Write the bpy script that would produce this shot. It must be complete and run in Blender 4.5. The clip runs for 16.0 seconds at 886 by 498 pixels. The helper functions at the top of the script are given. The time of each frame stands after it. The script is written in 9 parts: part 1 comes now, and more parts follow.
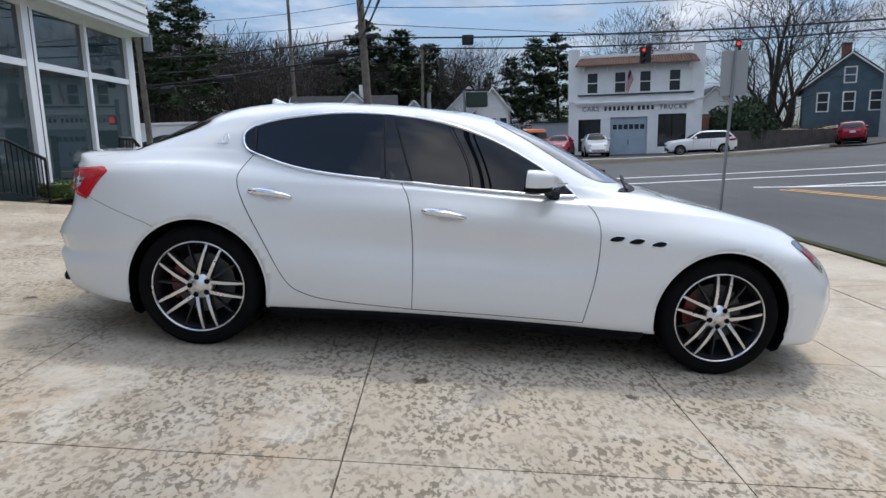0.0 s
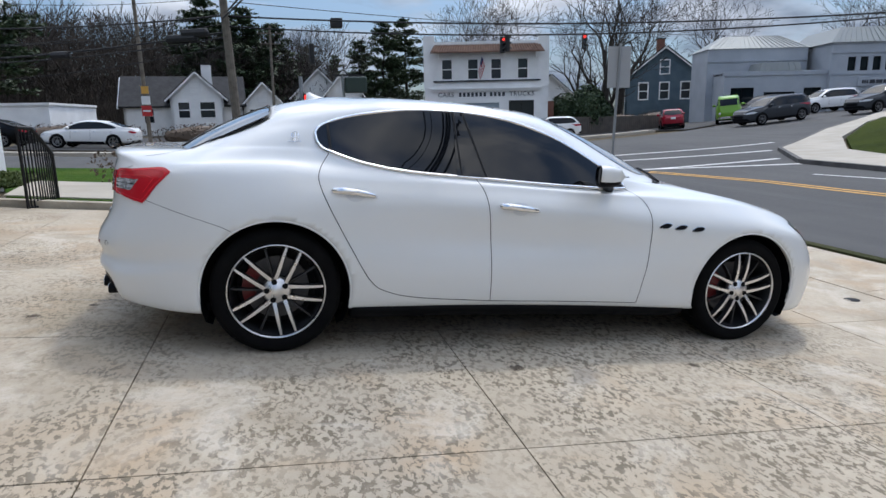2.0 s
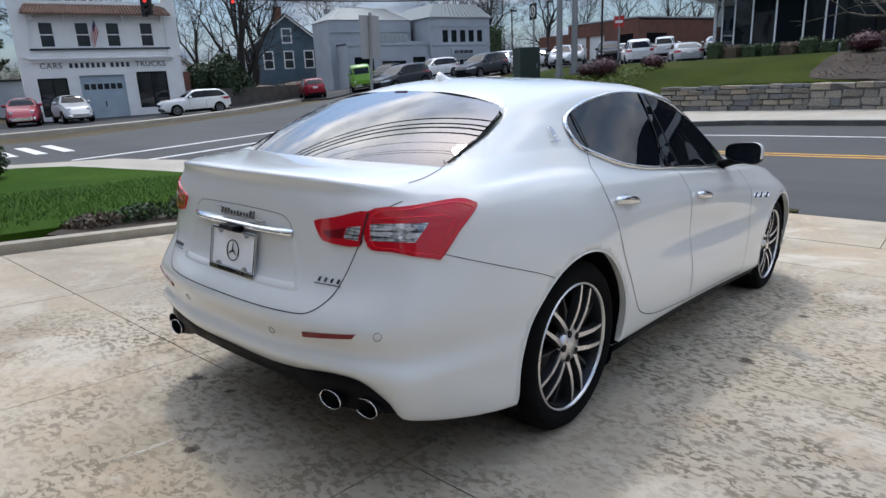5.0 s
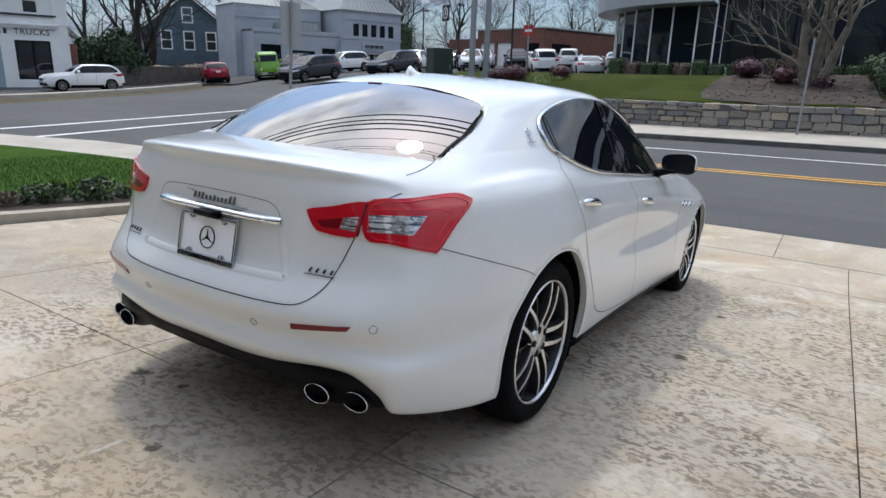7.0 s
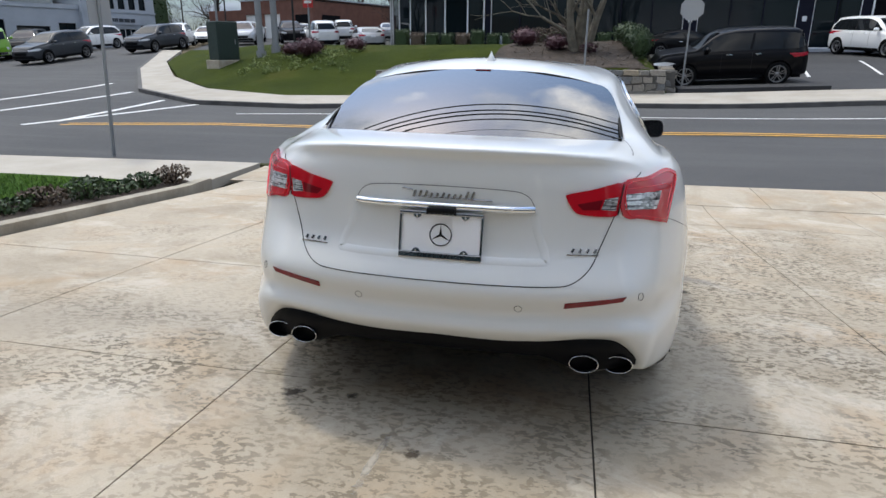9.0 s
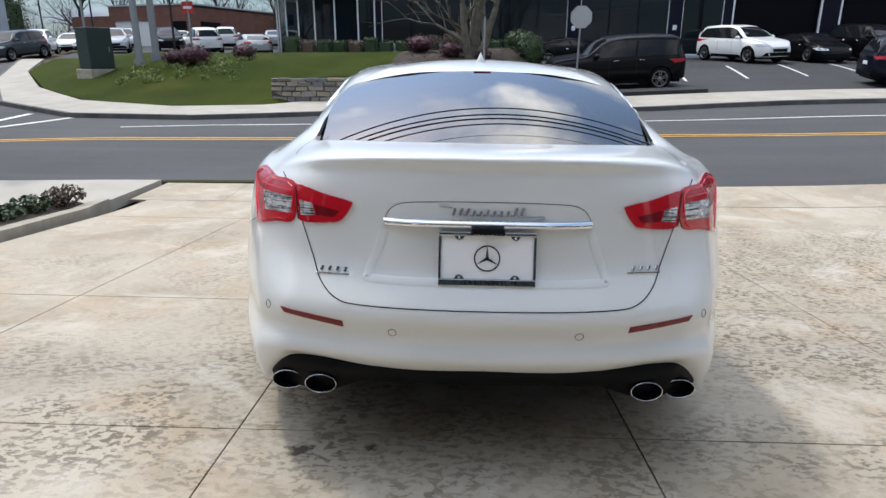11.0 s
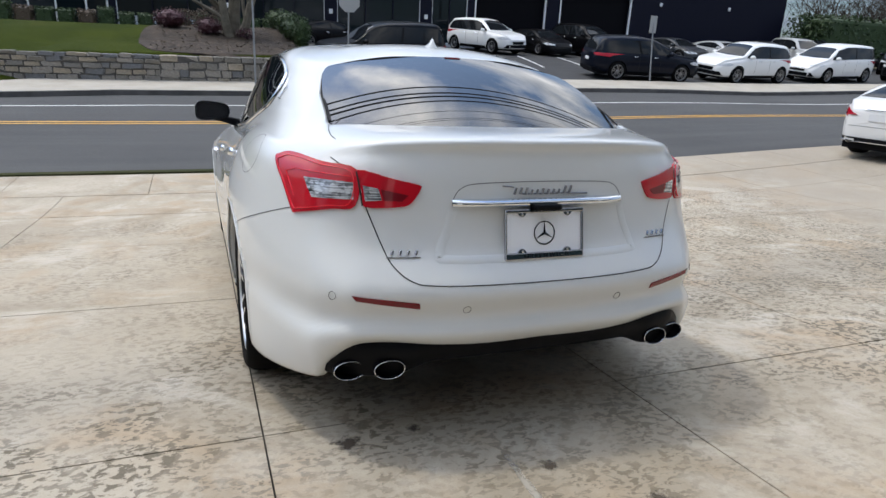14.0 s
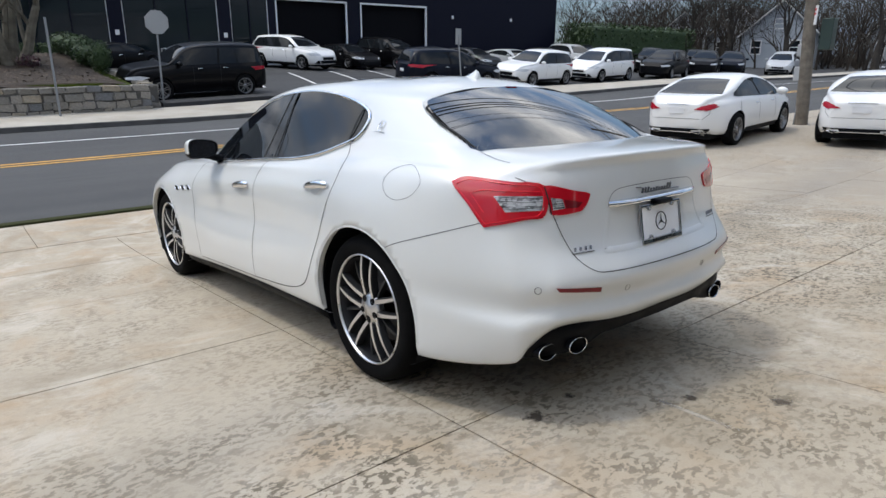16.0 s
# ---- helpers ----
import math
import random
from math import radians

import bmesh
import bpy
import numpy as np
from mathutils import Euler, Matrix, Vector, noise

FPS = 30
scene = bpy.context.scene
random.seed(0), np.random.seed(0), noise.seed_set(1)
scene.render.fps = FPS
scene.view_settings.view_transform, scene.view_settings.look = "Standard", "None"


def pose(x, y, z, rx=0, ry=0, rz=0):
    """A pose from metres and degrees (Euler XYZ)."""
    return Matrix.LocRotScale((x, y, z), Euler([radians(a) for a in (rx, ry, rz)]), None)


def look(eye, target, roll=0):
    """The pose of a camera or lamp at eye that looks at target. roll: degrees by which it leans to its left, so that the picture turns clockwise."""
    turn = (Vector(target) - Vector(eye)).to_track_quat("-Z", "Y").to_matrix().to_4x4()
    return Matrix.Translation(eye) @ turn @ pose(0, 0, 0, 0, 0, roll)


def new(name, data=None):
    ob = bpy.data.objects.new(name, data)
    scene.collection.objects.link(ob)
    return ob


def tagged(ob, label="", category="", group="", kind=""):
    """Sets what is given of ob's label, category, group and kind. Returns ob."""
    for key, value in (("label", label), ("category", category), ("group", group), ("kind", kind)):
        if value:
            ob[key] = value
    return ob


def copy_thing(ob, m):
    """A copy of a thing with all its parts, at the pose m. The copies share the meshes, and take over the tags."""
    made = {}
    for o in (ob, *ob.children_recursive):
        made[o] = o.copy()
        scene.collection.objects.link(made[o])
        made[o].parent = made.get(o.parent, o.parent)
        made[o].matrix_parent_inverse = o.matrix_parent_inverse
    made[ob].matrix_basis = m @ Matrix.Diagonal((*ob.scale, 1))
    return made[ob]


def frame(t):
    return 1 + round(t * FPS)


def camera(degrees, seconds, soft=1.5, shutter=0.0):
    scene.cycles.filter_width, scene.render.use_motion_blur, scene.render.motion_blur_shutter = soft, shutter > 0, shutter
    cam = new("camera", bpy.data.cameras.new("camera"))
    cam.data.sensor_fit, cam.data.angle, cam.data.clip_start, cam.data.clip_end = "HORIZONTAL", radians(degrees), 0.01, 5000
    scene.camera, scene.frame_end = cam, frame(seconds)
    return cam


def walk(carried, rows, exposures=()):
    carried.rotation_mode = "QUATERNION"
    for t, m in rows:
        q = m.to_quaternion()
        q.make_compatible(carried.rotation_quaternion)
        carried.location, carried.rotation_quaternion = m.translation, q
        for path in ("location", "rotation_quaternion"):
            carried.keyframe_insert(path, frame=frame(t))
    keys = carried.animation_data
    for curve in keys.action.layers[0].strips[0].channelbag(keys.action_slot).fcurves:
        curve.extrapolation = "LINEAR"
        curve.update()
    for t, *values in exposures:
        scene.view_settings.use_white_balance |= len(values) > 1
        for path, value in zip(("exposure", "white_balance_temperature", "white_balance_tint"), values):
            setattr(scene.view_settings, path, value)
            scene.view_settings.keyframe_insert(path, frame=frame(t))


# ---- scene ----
# The apron slopes: LEAN lays the car's own frame (x ahead, y to its left) into the level world.
cam = camera(70.5, 16.0)
LEAN = pose(0, 0, 0, 0.75, 5.0, 0)
PATH = [
    (0, (-0.188, -4.384, 1.302), (-0.152, -2.418, 0.937), 3.8),
    (0.5, (-0.232, -4.364, 1.302), (-0.139, -2.4, 0.936), 4.4),
    (1, (-0.49, -4.394, 1.269), (-0.298, -2.437, 0.902), 4.7),
    (1.5, (-0.989, -4.466, 1.292), (-0.65, -2.531, 0.918), 4.7),
    (2, (-1.525, -4.318, 1.291), (-1.001, -2.426, 0.91), 4.0),
    (2.5, (-2.124, -4.096, 1.272), (-1.397, -2.274, 0.884), 3.0),
    (3, (-2.582, -3.711, 1.27), (-1.654, -1.984, 0.873), 2.0),
    (3.5, (-2.998, -3.259, 1.25), (-1.888, -1.646, 0.844), 1.2),
    (4, (-3.314, -2.749, 1.282), (-2.041, -1.266, 0.858), 0.8),
    (4.2, (-3.397, -2.552, 1.278), (-2.069, -1.119, 0.849), 0.6),
    (6.3, (-3.869, -1.847, 1.225), (-2.244, -0.744, 0.846), 4.5),
    (6.5, (-3.865, -1.837, 1.223), (-2.228, -0.754, 0.839), 4.8),
    (7, (-3.855, -1.812, 1.22), (-2.179, -0.798, 0.814), 5.1),
    (7.5, (-3.939, -1.66, 1.197), (-2.205, -0.758, 0.772), 4.7),
    (8, (-4.246, -1.326, 1.218), (-2.445, -0.579, 0.774), 4.0),
    (8.5, (-4.419, -0.873, 1.199), (-2.554, -0.311, 0.747), 3.0),
    (9, (-4.545, -0.416, 1.183), (-2.631, -0.045, 0.737), 2.0),
    (9.2, (-4.576, -0.253, 1.196), (-2.649, 0.048, 0.751), 1.8),
    (11.3, (-4.285, 0.097, 1.159), (-2.329, 0.132, 0.744), 1.0),
    (11.5, (-4.283, 0.098, 1.156), (-2.327, 0.129, 0.739), 1.1),
    (12, (-4.276, 0.099, 1.155), (-2.319, 0.093, 0.741), 1.4),
    (12.5, (-4.265, 0.094, 1.152), (-2.311, -0.006, 0.736), 1.8),
    (13, (-4.258, 0.217, 1.141), (-2.322, -0.047, 0.713), 2.2),
    (13.5, (-4.291, 0.619, 1.149), (-2.399, 0.142, 0.71), 2.1),
    (14, (-4.234, 1.053, 1.148), (-2.418, 0.346, 0.701), 1.6),
    (14.5, (-4.206, 1.511, 1.169), (-2.482, 0.6, 0.723), 0.5),
    (15, (-4.16, 1.921, 1.194), (-2.523, 0.86, 0.755), -0.9),
    (15.5, (-3.99, 2.202, 1.204), (-2.419, 1.039, 0.777), -2.0),
    (16, (-3.921, 2.379, 1.22), (-2.396, 1.154, 0.804), -2.4),
]
walk(cam, [(t, LEAN @ look(eye, at, roll)) for t, eye, at, roll in PATH],
     [(0.0, 0.02, 6600, 4), (2.0, 0.03, 6600, 4), (4.0, 0.02, 6600, 4), (7.0, 0.12, 6750, 3), (9.0, 0.15, 6900, 3), (11.5, 0.27, 6850, 3), (14.5, 0.04, 6800, 3), (16.0, 0.00, 6800, 3)])
# ---- light ----
world = bpy.data.worlds.new("sky")
scene.world = world
world.use_nodes = True
SUN = Vector((0.34, 0.40, 1.0)).normalized()


def make_sky():
    nt = world.node_tree
    nt.nodes.clear()
    out = nt.nodes.new("ShaderNodeOutputWorld")
    back = nt.nodes.new("ShaderNodeBackground")
    back.inputs["Strength"].default_value = 0.15
    sky = nt.nodes.new("ShaderNodeTexSky")
    sky.sky_type = "NISHITA"
    sky.sun_disc = False
    sky.sun_elevation = math.asin(SUN.z)
    sky.sun_rotation = math.atan2(SUN.x, SUN.y)
    sky.air_density, sky.dust_density = 1.0, 0.6
    co = nt.nodes.new("ShaderNodeTexCoord")
    sep = nt.nodes.new("ShaderNodeSeparateXYZ")
    nt.links.new(co.outputs["Generated"], sep.inputs[0])
    # clouds: the direction is laid on a flat layer overhead
    top = nt.nodes.new("ShaderNodeMath")
    top.operation = "MAXIMUM"
    top.inputs[1].default_value = 0.0
    nt.links.new(sep.outputs["Z"], top.inputs[0])
    add = nt.nodes.new("ShaderNodeMath")
    add.inputs[1].default_value = 0.22
    nt.links.new(top.outputs[0], add.inputs[0])
    div = nt.nodes.new("ShaderNodeVectorMath")
    div.operation = "DIVIDE"
    cmb = nt.nodes.new("ShaderNodeCombineXYZ")
    for i in range(3):
        nt.links.new(add.outputs[0], cmb.inputs[i])
    nt.links.new(co.outputs["Generated"], div.inputs[0])
    nt.links.new(cmb.outputs[0], div.inputs[1])
    n1 = nt.nodes.new("ShaderNodeTexNoise")
    n1.inputs["Scale"].default_value = 1.5
    n1.inputs["Detail"].default_value = 7
    n1.inputs["Roughness"].default_value = 0.55
    n1.inputs["Distortion"].default_value = 0.35
    nt.links.new(div.outputs[0], n1.inputs["Vector"])
    ramp = nt.nodes.new("ShaderNodeValToRGB")
    ramp.color_ramp.elements[0].position = 0.44
    ramp.color_ramp.elements[1].position = 0.60
    nt.links.new(n1.outputs["Fac"], ramp.inputs[0])
    n2 = nt.nodes.new("ShaderNodeTexNoise")
    n2.inputs["Scale"].default_value = 2.6
    n2.inputs["Detail"].default_value = 5
    nt.links.new(div.outputs[0], n2.inputs["Vector"])
    tone = nt.nodes.new("ShaderNodeValToRGB")
    tone.color_ramp.elements[0].position, tone.color_ramp.elements[1].position = 0.32, 0.68
    tone.color_ramp.elements[0].color = (2.3, 2.7, 3.4, 1)
    tone.color_ramp.elements[1].color = (9.0, 9.2, 9.6, 1)
    nt.links.new(n2.outputs["Fac"], tone.inputs[0])
    mix = nt.nodes.new("ShaderNodeMix")
    mix.data_type = "RGBA"
    nt.links.new(ramp.outputs[0], mix.inputs[0])
    nt.links.new(sky.outputs[0], mix.inputs[6])
    nt.links.new(tone.outputs[0], mix.inputs[7])
    # the bright veil round the sun
    dot = nt.nodes.new("ShaderNodeVectorMath")
    dot.operation = "DOT_PRODUCT"
    dot.inputs[1].default_value = SUN
    nt.links.new(co.outputs["Generated"], dot.inputs[0])
    veil = nt.nodes.new("ShaderNodeValToRGB")
    veil.color_ramp.interpolation = "EASE"
    veil.color_ramp.elements[0].position, veil.color_ramp.elements[1].position = 0.55, 1.0
    veil.color_ramp.elements[0].color, veil.color_ramp.elements[1].color = (1, 1, 1, 1), (1.6, 1.58, 1.55, 1)
    nt.links.new(dot.outputs["Value"], veil.inputs[0])
    high = nt.nodes.new("ShaderNodeValToRGB")     # cloud light grows towards the zenith
    high.color_ramp.elements[0].color, high.color_ramp.elements[1].color = (0.225, 0.275, 0.385, 1), (2.25, 2.12, 2.12, 1)
    high.color_ramp.elements[1].position = 0.85
    nt.links.new(sep.outputs["Z"], high.inputs[0])
    grow_up = nt.nodes.new("ShaderNodeMix")
    grow_up.data_type, grow_up.blend_type = "RGBA", "MULTIPLY"
    grow_up.inputs[0].default_value = 1.0
    nt.links.new(mix.outputs[2], grow_up.inputs[6])
    nt.links.new(high.outputs[0], grow_up.inputs[7])
    lit = nt.nodes.new("ShaderNodeMix")
    lit.data_type, lit.blend_type = "RGBA", "MULTIPLY"
    lit.inputs[0].default_value = 1.0
    nt.links.new(grow_up.outputs[2], lit.inputs[6])
    nt.links.new(veil.outputs[0], lit.inputs[7])
    nt.links.new(lit.outputs[2], back.inputs[0])
    nt.links.new(back.outputs[0], out.inputs[0])


make_sky()
sun = new("sun", bpy.data.lights.new("sun", "SUN"))
sun.data.energy, sun.data.angle, sun.data.color = 1.35, radians(4.6), (1.0, 0.96, 0.92)
sun.matrix_world = look(SUN * 60, (0, 0, 0))


# ---- materials ----
class Nodes:
    """A small builder for one principled material."""

    def __init__(self, name, rough=0.6, metal=0.0, colour=(0.5, 0.5, 0.5)):
        self.mat = bpy.data.materials.new(name)
        self.mat.use_nodes = True
        self.nt = self.mat.node_tree
        self.bsdf = self.nt.nodes["Principled BSDF"]
        self.bsdf.inputs["Roughness"].default_value = rough
        self.bsdf.inputs["Metallic"].default_value = metal
        self.bsdf.inputs["Base Color"].default_value = (*colour, 1)
        self.where = None

    def coords(self, scale=(1, 1, 1), kind="Object"):
        co = self.nt.nodes.new("ShaderNodeTexCoord")
        mp = self.nt.nodes.new("ShaderNodeMapping")
        mp.inputs["Scale"].default_value = scale
        self.nt.links.new(co.outputs[kind], mp.inputs[0])
        return mp.outputs[0]

    def noise(self, scale, detail=4, rough=0.55, distort=0.0, stretch=(1, 1, 1)):
        n = self.nt.nodes.new("ShaderNodeTexNoise")
        n.inputs["Scale"].default_value = scale
        n.inputs["Detail"].default_value = detail
        n.inputs["Roughness"].default_value = rough
        n.inputs["Distortion"].default_value = distort
        self.nt.links.new(self.coords(stretch), n.inputs["Vector"])
        return n.outputs["Fac"]

    def voronoi(self, scale, feature="F1", stretch=(1, 1, 1), out="Distance"):
        n = self.nt.nodes.new("ShaderNodeTexVoronoi")
        n.feature = feature
        n.inputs["Scale"].default_value = scale
        self.nt.links.new(self.coords(stretch), n.inputs["Vector"])
        return n.outputs[out]

    def ramp(self, fac, stops):
        r = self.nt.nodes.new("ShaderNodeValToRGB")
        e = r.color_ramp.elements
        while len(e) < len(stops):
            e.new(0.5)
        for i, (p, c) in enumerate(stops):
            e[i].position = p
            e[i].color = (*c, 1) if isinstance(c, tuple) else (c, c, c, 1)
        self.nt.links.new(fac, r.inputs[0])
        return r.outputs[0]

    def mix(self, fac, a, b, blend="MIX"):
        m = self.nt.nodes.new("ShaderNodeMix")
        m.data_type, m.blend_type = "RGBA", blend
        for sock, v in ((m.inputs[0], fac), (m.inputs[6], a), (m.inputs[7], b)):
            if isinstance(v, (int, float)):
                sock.default_value = v if sock == m.inputs[0] else (v, v, v, 1)
            elif isinstance(v, tuple):
                sock.default_value = (*v, 1)
            else:
                self.nt.links.new(v, sock)
        return m.outputs[2]

    def random(self, low, high):
        info = self.nt.nodes.new("ShaderNodeObjectInfo")
        return self.ramp(info.outputs["Random"], [(0, low), (1, high)])

    def colour(self, sock):
        self.nt.links.new(sock, self.bsdf.inputs["Base Color"])
        return self

    def rough(self, sock):
        self.nt.links.new(sock, self.bsdf.inputs["Roughness"])
        return self

    def bump(self, sock, strength=0.3, dist=0.01):
        b = self.nt.nodes.new("ShaderNodeBump")
        b.inputs["Strength"].default_value = strength
        b.inputs["Distance"].default_value = dist
        self.nt.links.new(sock, b.inputs["Height"])
        self.nt.links.new(b.outputs[0], self.bsdf.inputs["Normal"])
        return self

    def set(self, **kw):
        for k, v in kw.items():
            self.bsdf.inputs[k.replace("_", " ")].default_value = v
        return self


def mottled(name, a, b, scale=3.0, rough=0.8, fine=60.0, bump=0.3, dist=0.006, metal=0.0):
    """Two tones over a large scale, a finer grain over that, and a fine relief."""
    m = Nodes(name, rough, metal)
    big = m.noise(scale, 5)
    grain = m.noise(fine, 3)
    col = m.mix(m.ramp(big, [(0.3, 0.0), (0.7, 1.0)]), a, b)
    col = m.mix(0.35, col, m.mix(grain, 0.25, 0.75), "OVERLAY")
    m.colour(col)
    if bump:
        m.bump(grain, bump, dist)
    return m.mat


def plain(name, colour, rough=0.5, metal=0.0, **kw):
    """A plain paint, plastic or metal with a little unevenness in its gloss."""
    m = Nodes(name, rough, metal, colour).set(**kw)
    m.rough(m.ramp(m.noise(9.0, 4), [(0.3, max(0.0, rough - 0.06)), (0.7, min(1.0, rough + 0.08))]))
    return m.mat


def make_concrete():
    m = Nodes("apron_concrete", 0.85)
    base = m.mix(m.ramp(m.noise(0.55, 6, 0.6), [(0.35, 0.0), (0.68, 1.0)]), (0.375, 0.318, 0.238), (0.475, 0.415, 0.325))
    warm = m.mix(m.ramp(m.noise(1.3, 5, 0.6, 0.6), [(0.50, 0.0), (0.70, 0.62)]), base, (0.42, 0.295, 0.175))
    # worn skin: islands of pale cream between darker exposed grit
    pit = m.ramp(m.noise(37.0, 5, 0.6, 0.4, (1, 0.64, 1)), [(0.495, 0.0), (0.55, 1.0)])
    # the skin is worn most where cars turn in, to the south of the bay
    split = m.nt.nodes.new("ShaderNodeSeparateXYZ")
    m.nt.links.new(m.coords(), split.inputs[0])
    south = m.nt.nodes.new("ShaderNodeMath")
    south.operation = "MULTIPLY_ADD"
    south.inputs[1].default_value = -0.045
    m.nt.links.new(split.outputs["Y"], south.inputs[0])
    m.nt.links.new(m.noise(0.45, 5, 0.62), south.inputs[2])
    yard = m.nt.nodes.new("ShaderNodeMapRange")
    yard.inputs[1].default_value, yard.inputs[2].default_value = -4.8, -7.0
    m.nt.links.new(split.outputs["Y"], yard.inputs[0])
    kerbside = m.nt.nodes.new("ShaderNodeMapRange")
    kerbside.inputs[1].default_value, kerbside.inputs[2].default_value = 1.9, 3.2
    m.nt.links.new(split.outputs["X"], kerbside.inputs[0])
    plainer = m.nt.nodes.new("ShaderNodeMath")
    plainer.operation = "MAXIMUM"
    m.nt.links.new(yard.outputs[0], plainer.inputs[0])
    m.nt.links.new(kerbside.outputs[0], plainer.inputs[1])
    spread = m.nt.nodes.new("ShaderNodeMath")
    spread.operation = "MULTIPLY_ADD"
    spread.inputs[1].default_value = -0.45
    m.nt.links.new(plainer.outputs[0], spread.inputs[0])
    m.nt.links.new(south.outputs[0], spread.inputs[2])
    where = m.ramp(spread.outputs[0], [(0.37, 0.16), (0.58, 1.0)])
    thick = m.ramp(m.noise(3.6, 5, 0.65), [(0.36, 0.28), (0.56, 1.0)])
    pit2 = m.mix(1.0, m.mix(1.0, pit, where, "MULTIPLY"), thick, "MULTIPLY")
    worn = m.mix(pit2, warm, m.mix(m.noise(120, 3), (0.115, 0.095, 0.064), (0.200, 0.168, 0.122)))
    bleach = m.mix(m.ramp(m.noise(1.5, 7, 0.66, 0.8), [(0.53, 0.0), (0.67, 0.60)]), worn, (0.57, 0.52, 0.44))
    grime = m.ramp(m.noise(0.95, 7, 0.7, 0.5), [(0.49, 0.0), (0.70, 0.58)])
    bleach = m.mix(grime, bleach, (0.22, 0.175, 0.115))
    bleach = m.mix(m.mix(1.0, m.ramp(yard.outputs[0], [(0.0, 0.0), (1.0, 0.75)]), m.ramp(m.noise(0.7, 4), [(0.3, 0.6), (0.6, 1.0)]), "MULTIPLY"), bleach, (0.31, 0.268, 0.212))
    col = m.mix(0.3, bleach, m.mix(m.noise(170, 2), 0.28, 0.72), "OVERLAY")
    m.colour(col)
    m.bump(m.mix(0.5, pit, m.noise(160, 2)), 0.3, 0.003)
    return m.mat


def make_asphalt(name, a, b):
    m = Nodes(name, 0.88)
    big = m.mix(m.ramp(m.noise(0.18, 5, 0.6), [(0.35, 0.0), (0.65, 1.0)]), a, b)
    worn = m.mix(m.ramp(m.noise(0.5, 4, 0.6, 0.0, (3.0, 0.18, 1)), [(0.45, 0.0), (0.75, 0.5)]), big, tuple(1.35 * v for v in b))
    col = m.mix(0.5, worn, m.mix(m.noise(70, 3), 0.2, 0.8), "OVERLAY")
    m.colour(col)
    m.bump(m.noise(90, 2), 0.4, 0.006)
    return m.mat


def make_grass_ground(name, a, b, c):
    m = Nodes(name, 0.95)
    col = m.mix(m.ramp(m.noise(0.5, 5), [(0.35, 0.0), (0.65, 1.0)]), a, b)
    col = m.mix(m.ramp(m.noise(0.25, 4), [(0.55, 0.0), (0.75, 0.7)]), col, c)
    col = m.mix(0.6, col, m.mix(m.noise(45, 4, 0.7), 0.15, 0.85), "OVERLAY")
    m.colour(col)
    m.bump(m.noise(60, 4, 0.7), 0.9, 0.03)
    m.set(Specular_IOR_Level=0.1)
    return m.mat


CONCRETE = make_concrete()
ASPHALT = make_asphalt("road_asphalt", (0.046, 0.046, 0.046), (0.068, 0.067, 0.066))
LOT = make_asphalt("lot_asphalt", (0.030, 0.030, 0.031), (0.046, 0.046, 0.047))
LAWN = make_grass_ground("lawn_grass", (0.028, 0.072, 0.005), (0.045, 0.095, 0.008), (0.072, 0.098, 0.015))
MOUND_GRASS = make_grass_ground("mound_grass", (0.028, 0.042, 0.004), (0.046, 0.060, 0.006), (0.080, 0.070, 0.018))
DULL_GRASS = make_grass_ground("winter_grass", (0.045, 0.052, 0.022), (0.075, 0.075, 0.034), (0.13, 0.105, 0.06))
EARTH = make_grass_ground("woodland_floor", (0.09, 0.075, 0.05), (0.13, 0.105, 0.07), (0.10, 0.11, 0.05))
MULCH = mottled("bark_mulch", (0.026, 0.018, 0.012), (0.062, 0.044, 0.030), 2.0, 0.95, 40, 0.8, 0.02)
WALK = mottled("pavement_concrete", (0.34, 0.305, 0.25), (0.43, 0.395, 0.335), 1.2, 0.85, 90, 0.2, 0.003)
# granite, toned down further to hold the shade on the kerb face
DARK_KERB = mottled("shaded_granite_kerb", (0.060, 0.058, 0.056), (0.115, 0.11, 0.105), 2.0, 0.85, 50, 0.3, 0.004)
KERB = mottled("kerb_stone", (0.27, 0.235, 0.18), (0.42, 0.375, 0.30), 3.5, 0.85, 60, 0.3, 0.004)
LINE_WHITE = mottled("road_line_white", (0.62, 0.62, 0.60), (0.76, 0.76, 0.74), 2.0, 0.7, 40, 0.1)
LINE_YELLOW = mottled("road_line_yellow", (0.58, 0.31, 0.06), (0.68, 0.38, 0.08), 2.0, 0.7, 40, 0.1)


# ---- building helpers ----
def part(name, bm, material, parent=None, label="", smooth=False):
    """Links a bmesh as one mesh object, under a thing or a part where one is given."""
    me = bpy.data.meshes.new(name)
    bm.normal_update()
    bm.to_mesh(me)
    bm.free()
    if smooth:
        for p in me.polygons:
            p.use_smooth = True
    for mt in material if isinstance(material, (list, tuple)) else [material]:
        me.materials.append(mt)
    ob = new(name, me)
    if parent is not None:
        ob.parent = parent
    if label:
        ob["label"] = label
    return ob


def shared(name, me, parent, m=None, label=""):
    """Another object on a mesh that exists."""
    ob = new(name, me)
    ob.parent = parent
    if m is not None:
        ob.matrix_basis = m
    if label:
        ob["label"] = label
    return ob


def thing(name, m, label, category, group="", kind=""):
    """An Empty at a thing's base, which parents its parts."""
    ob = new(name)
    ob.empty_display_size = 0.2
    ob.matrix_basis = m
    return tagged(ob, label, category, group, kind)


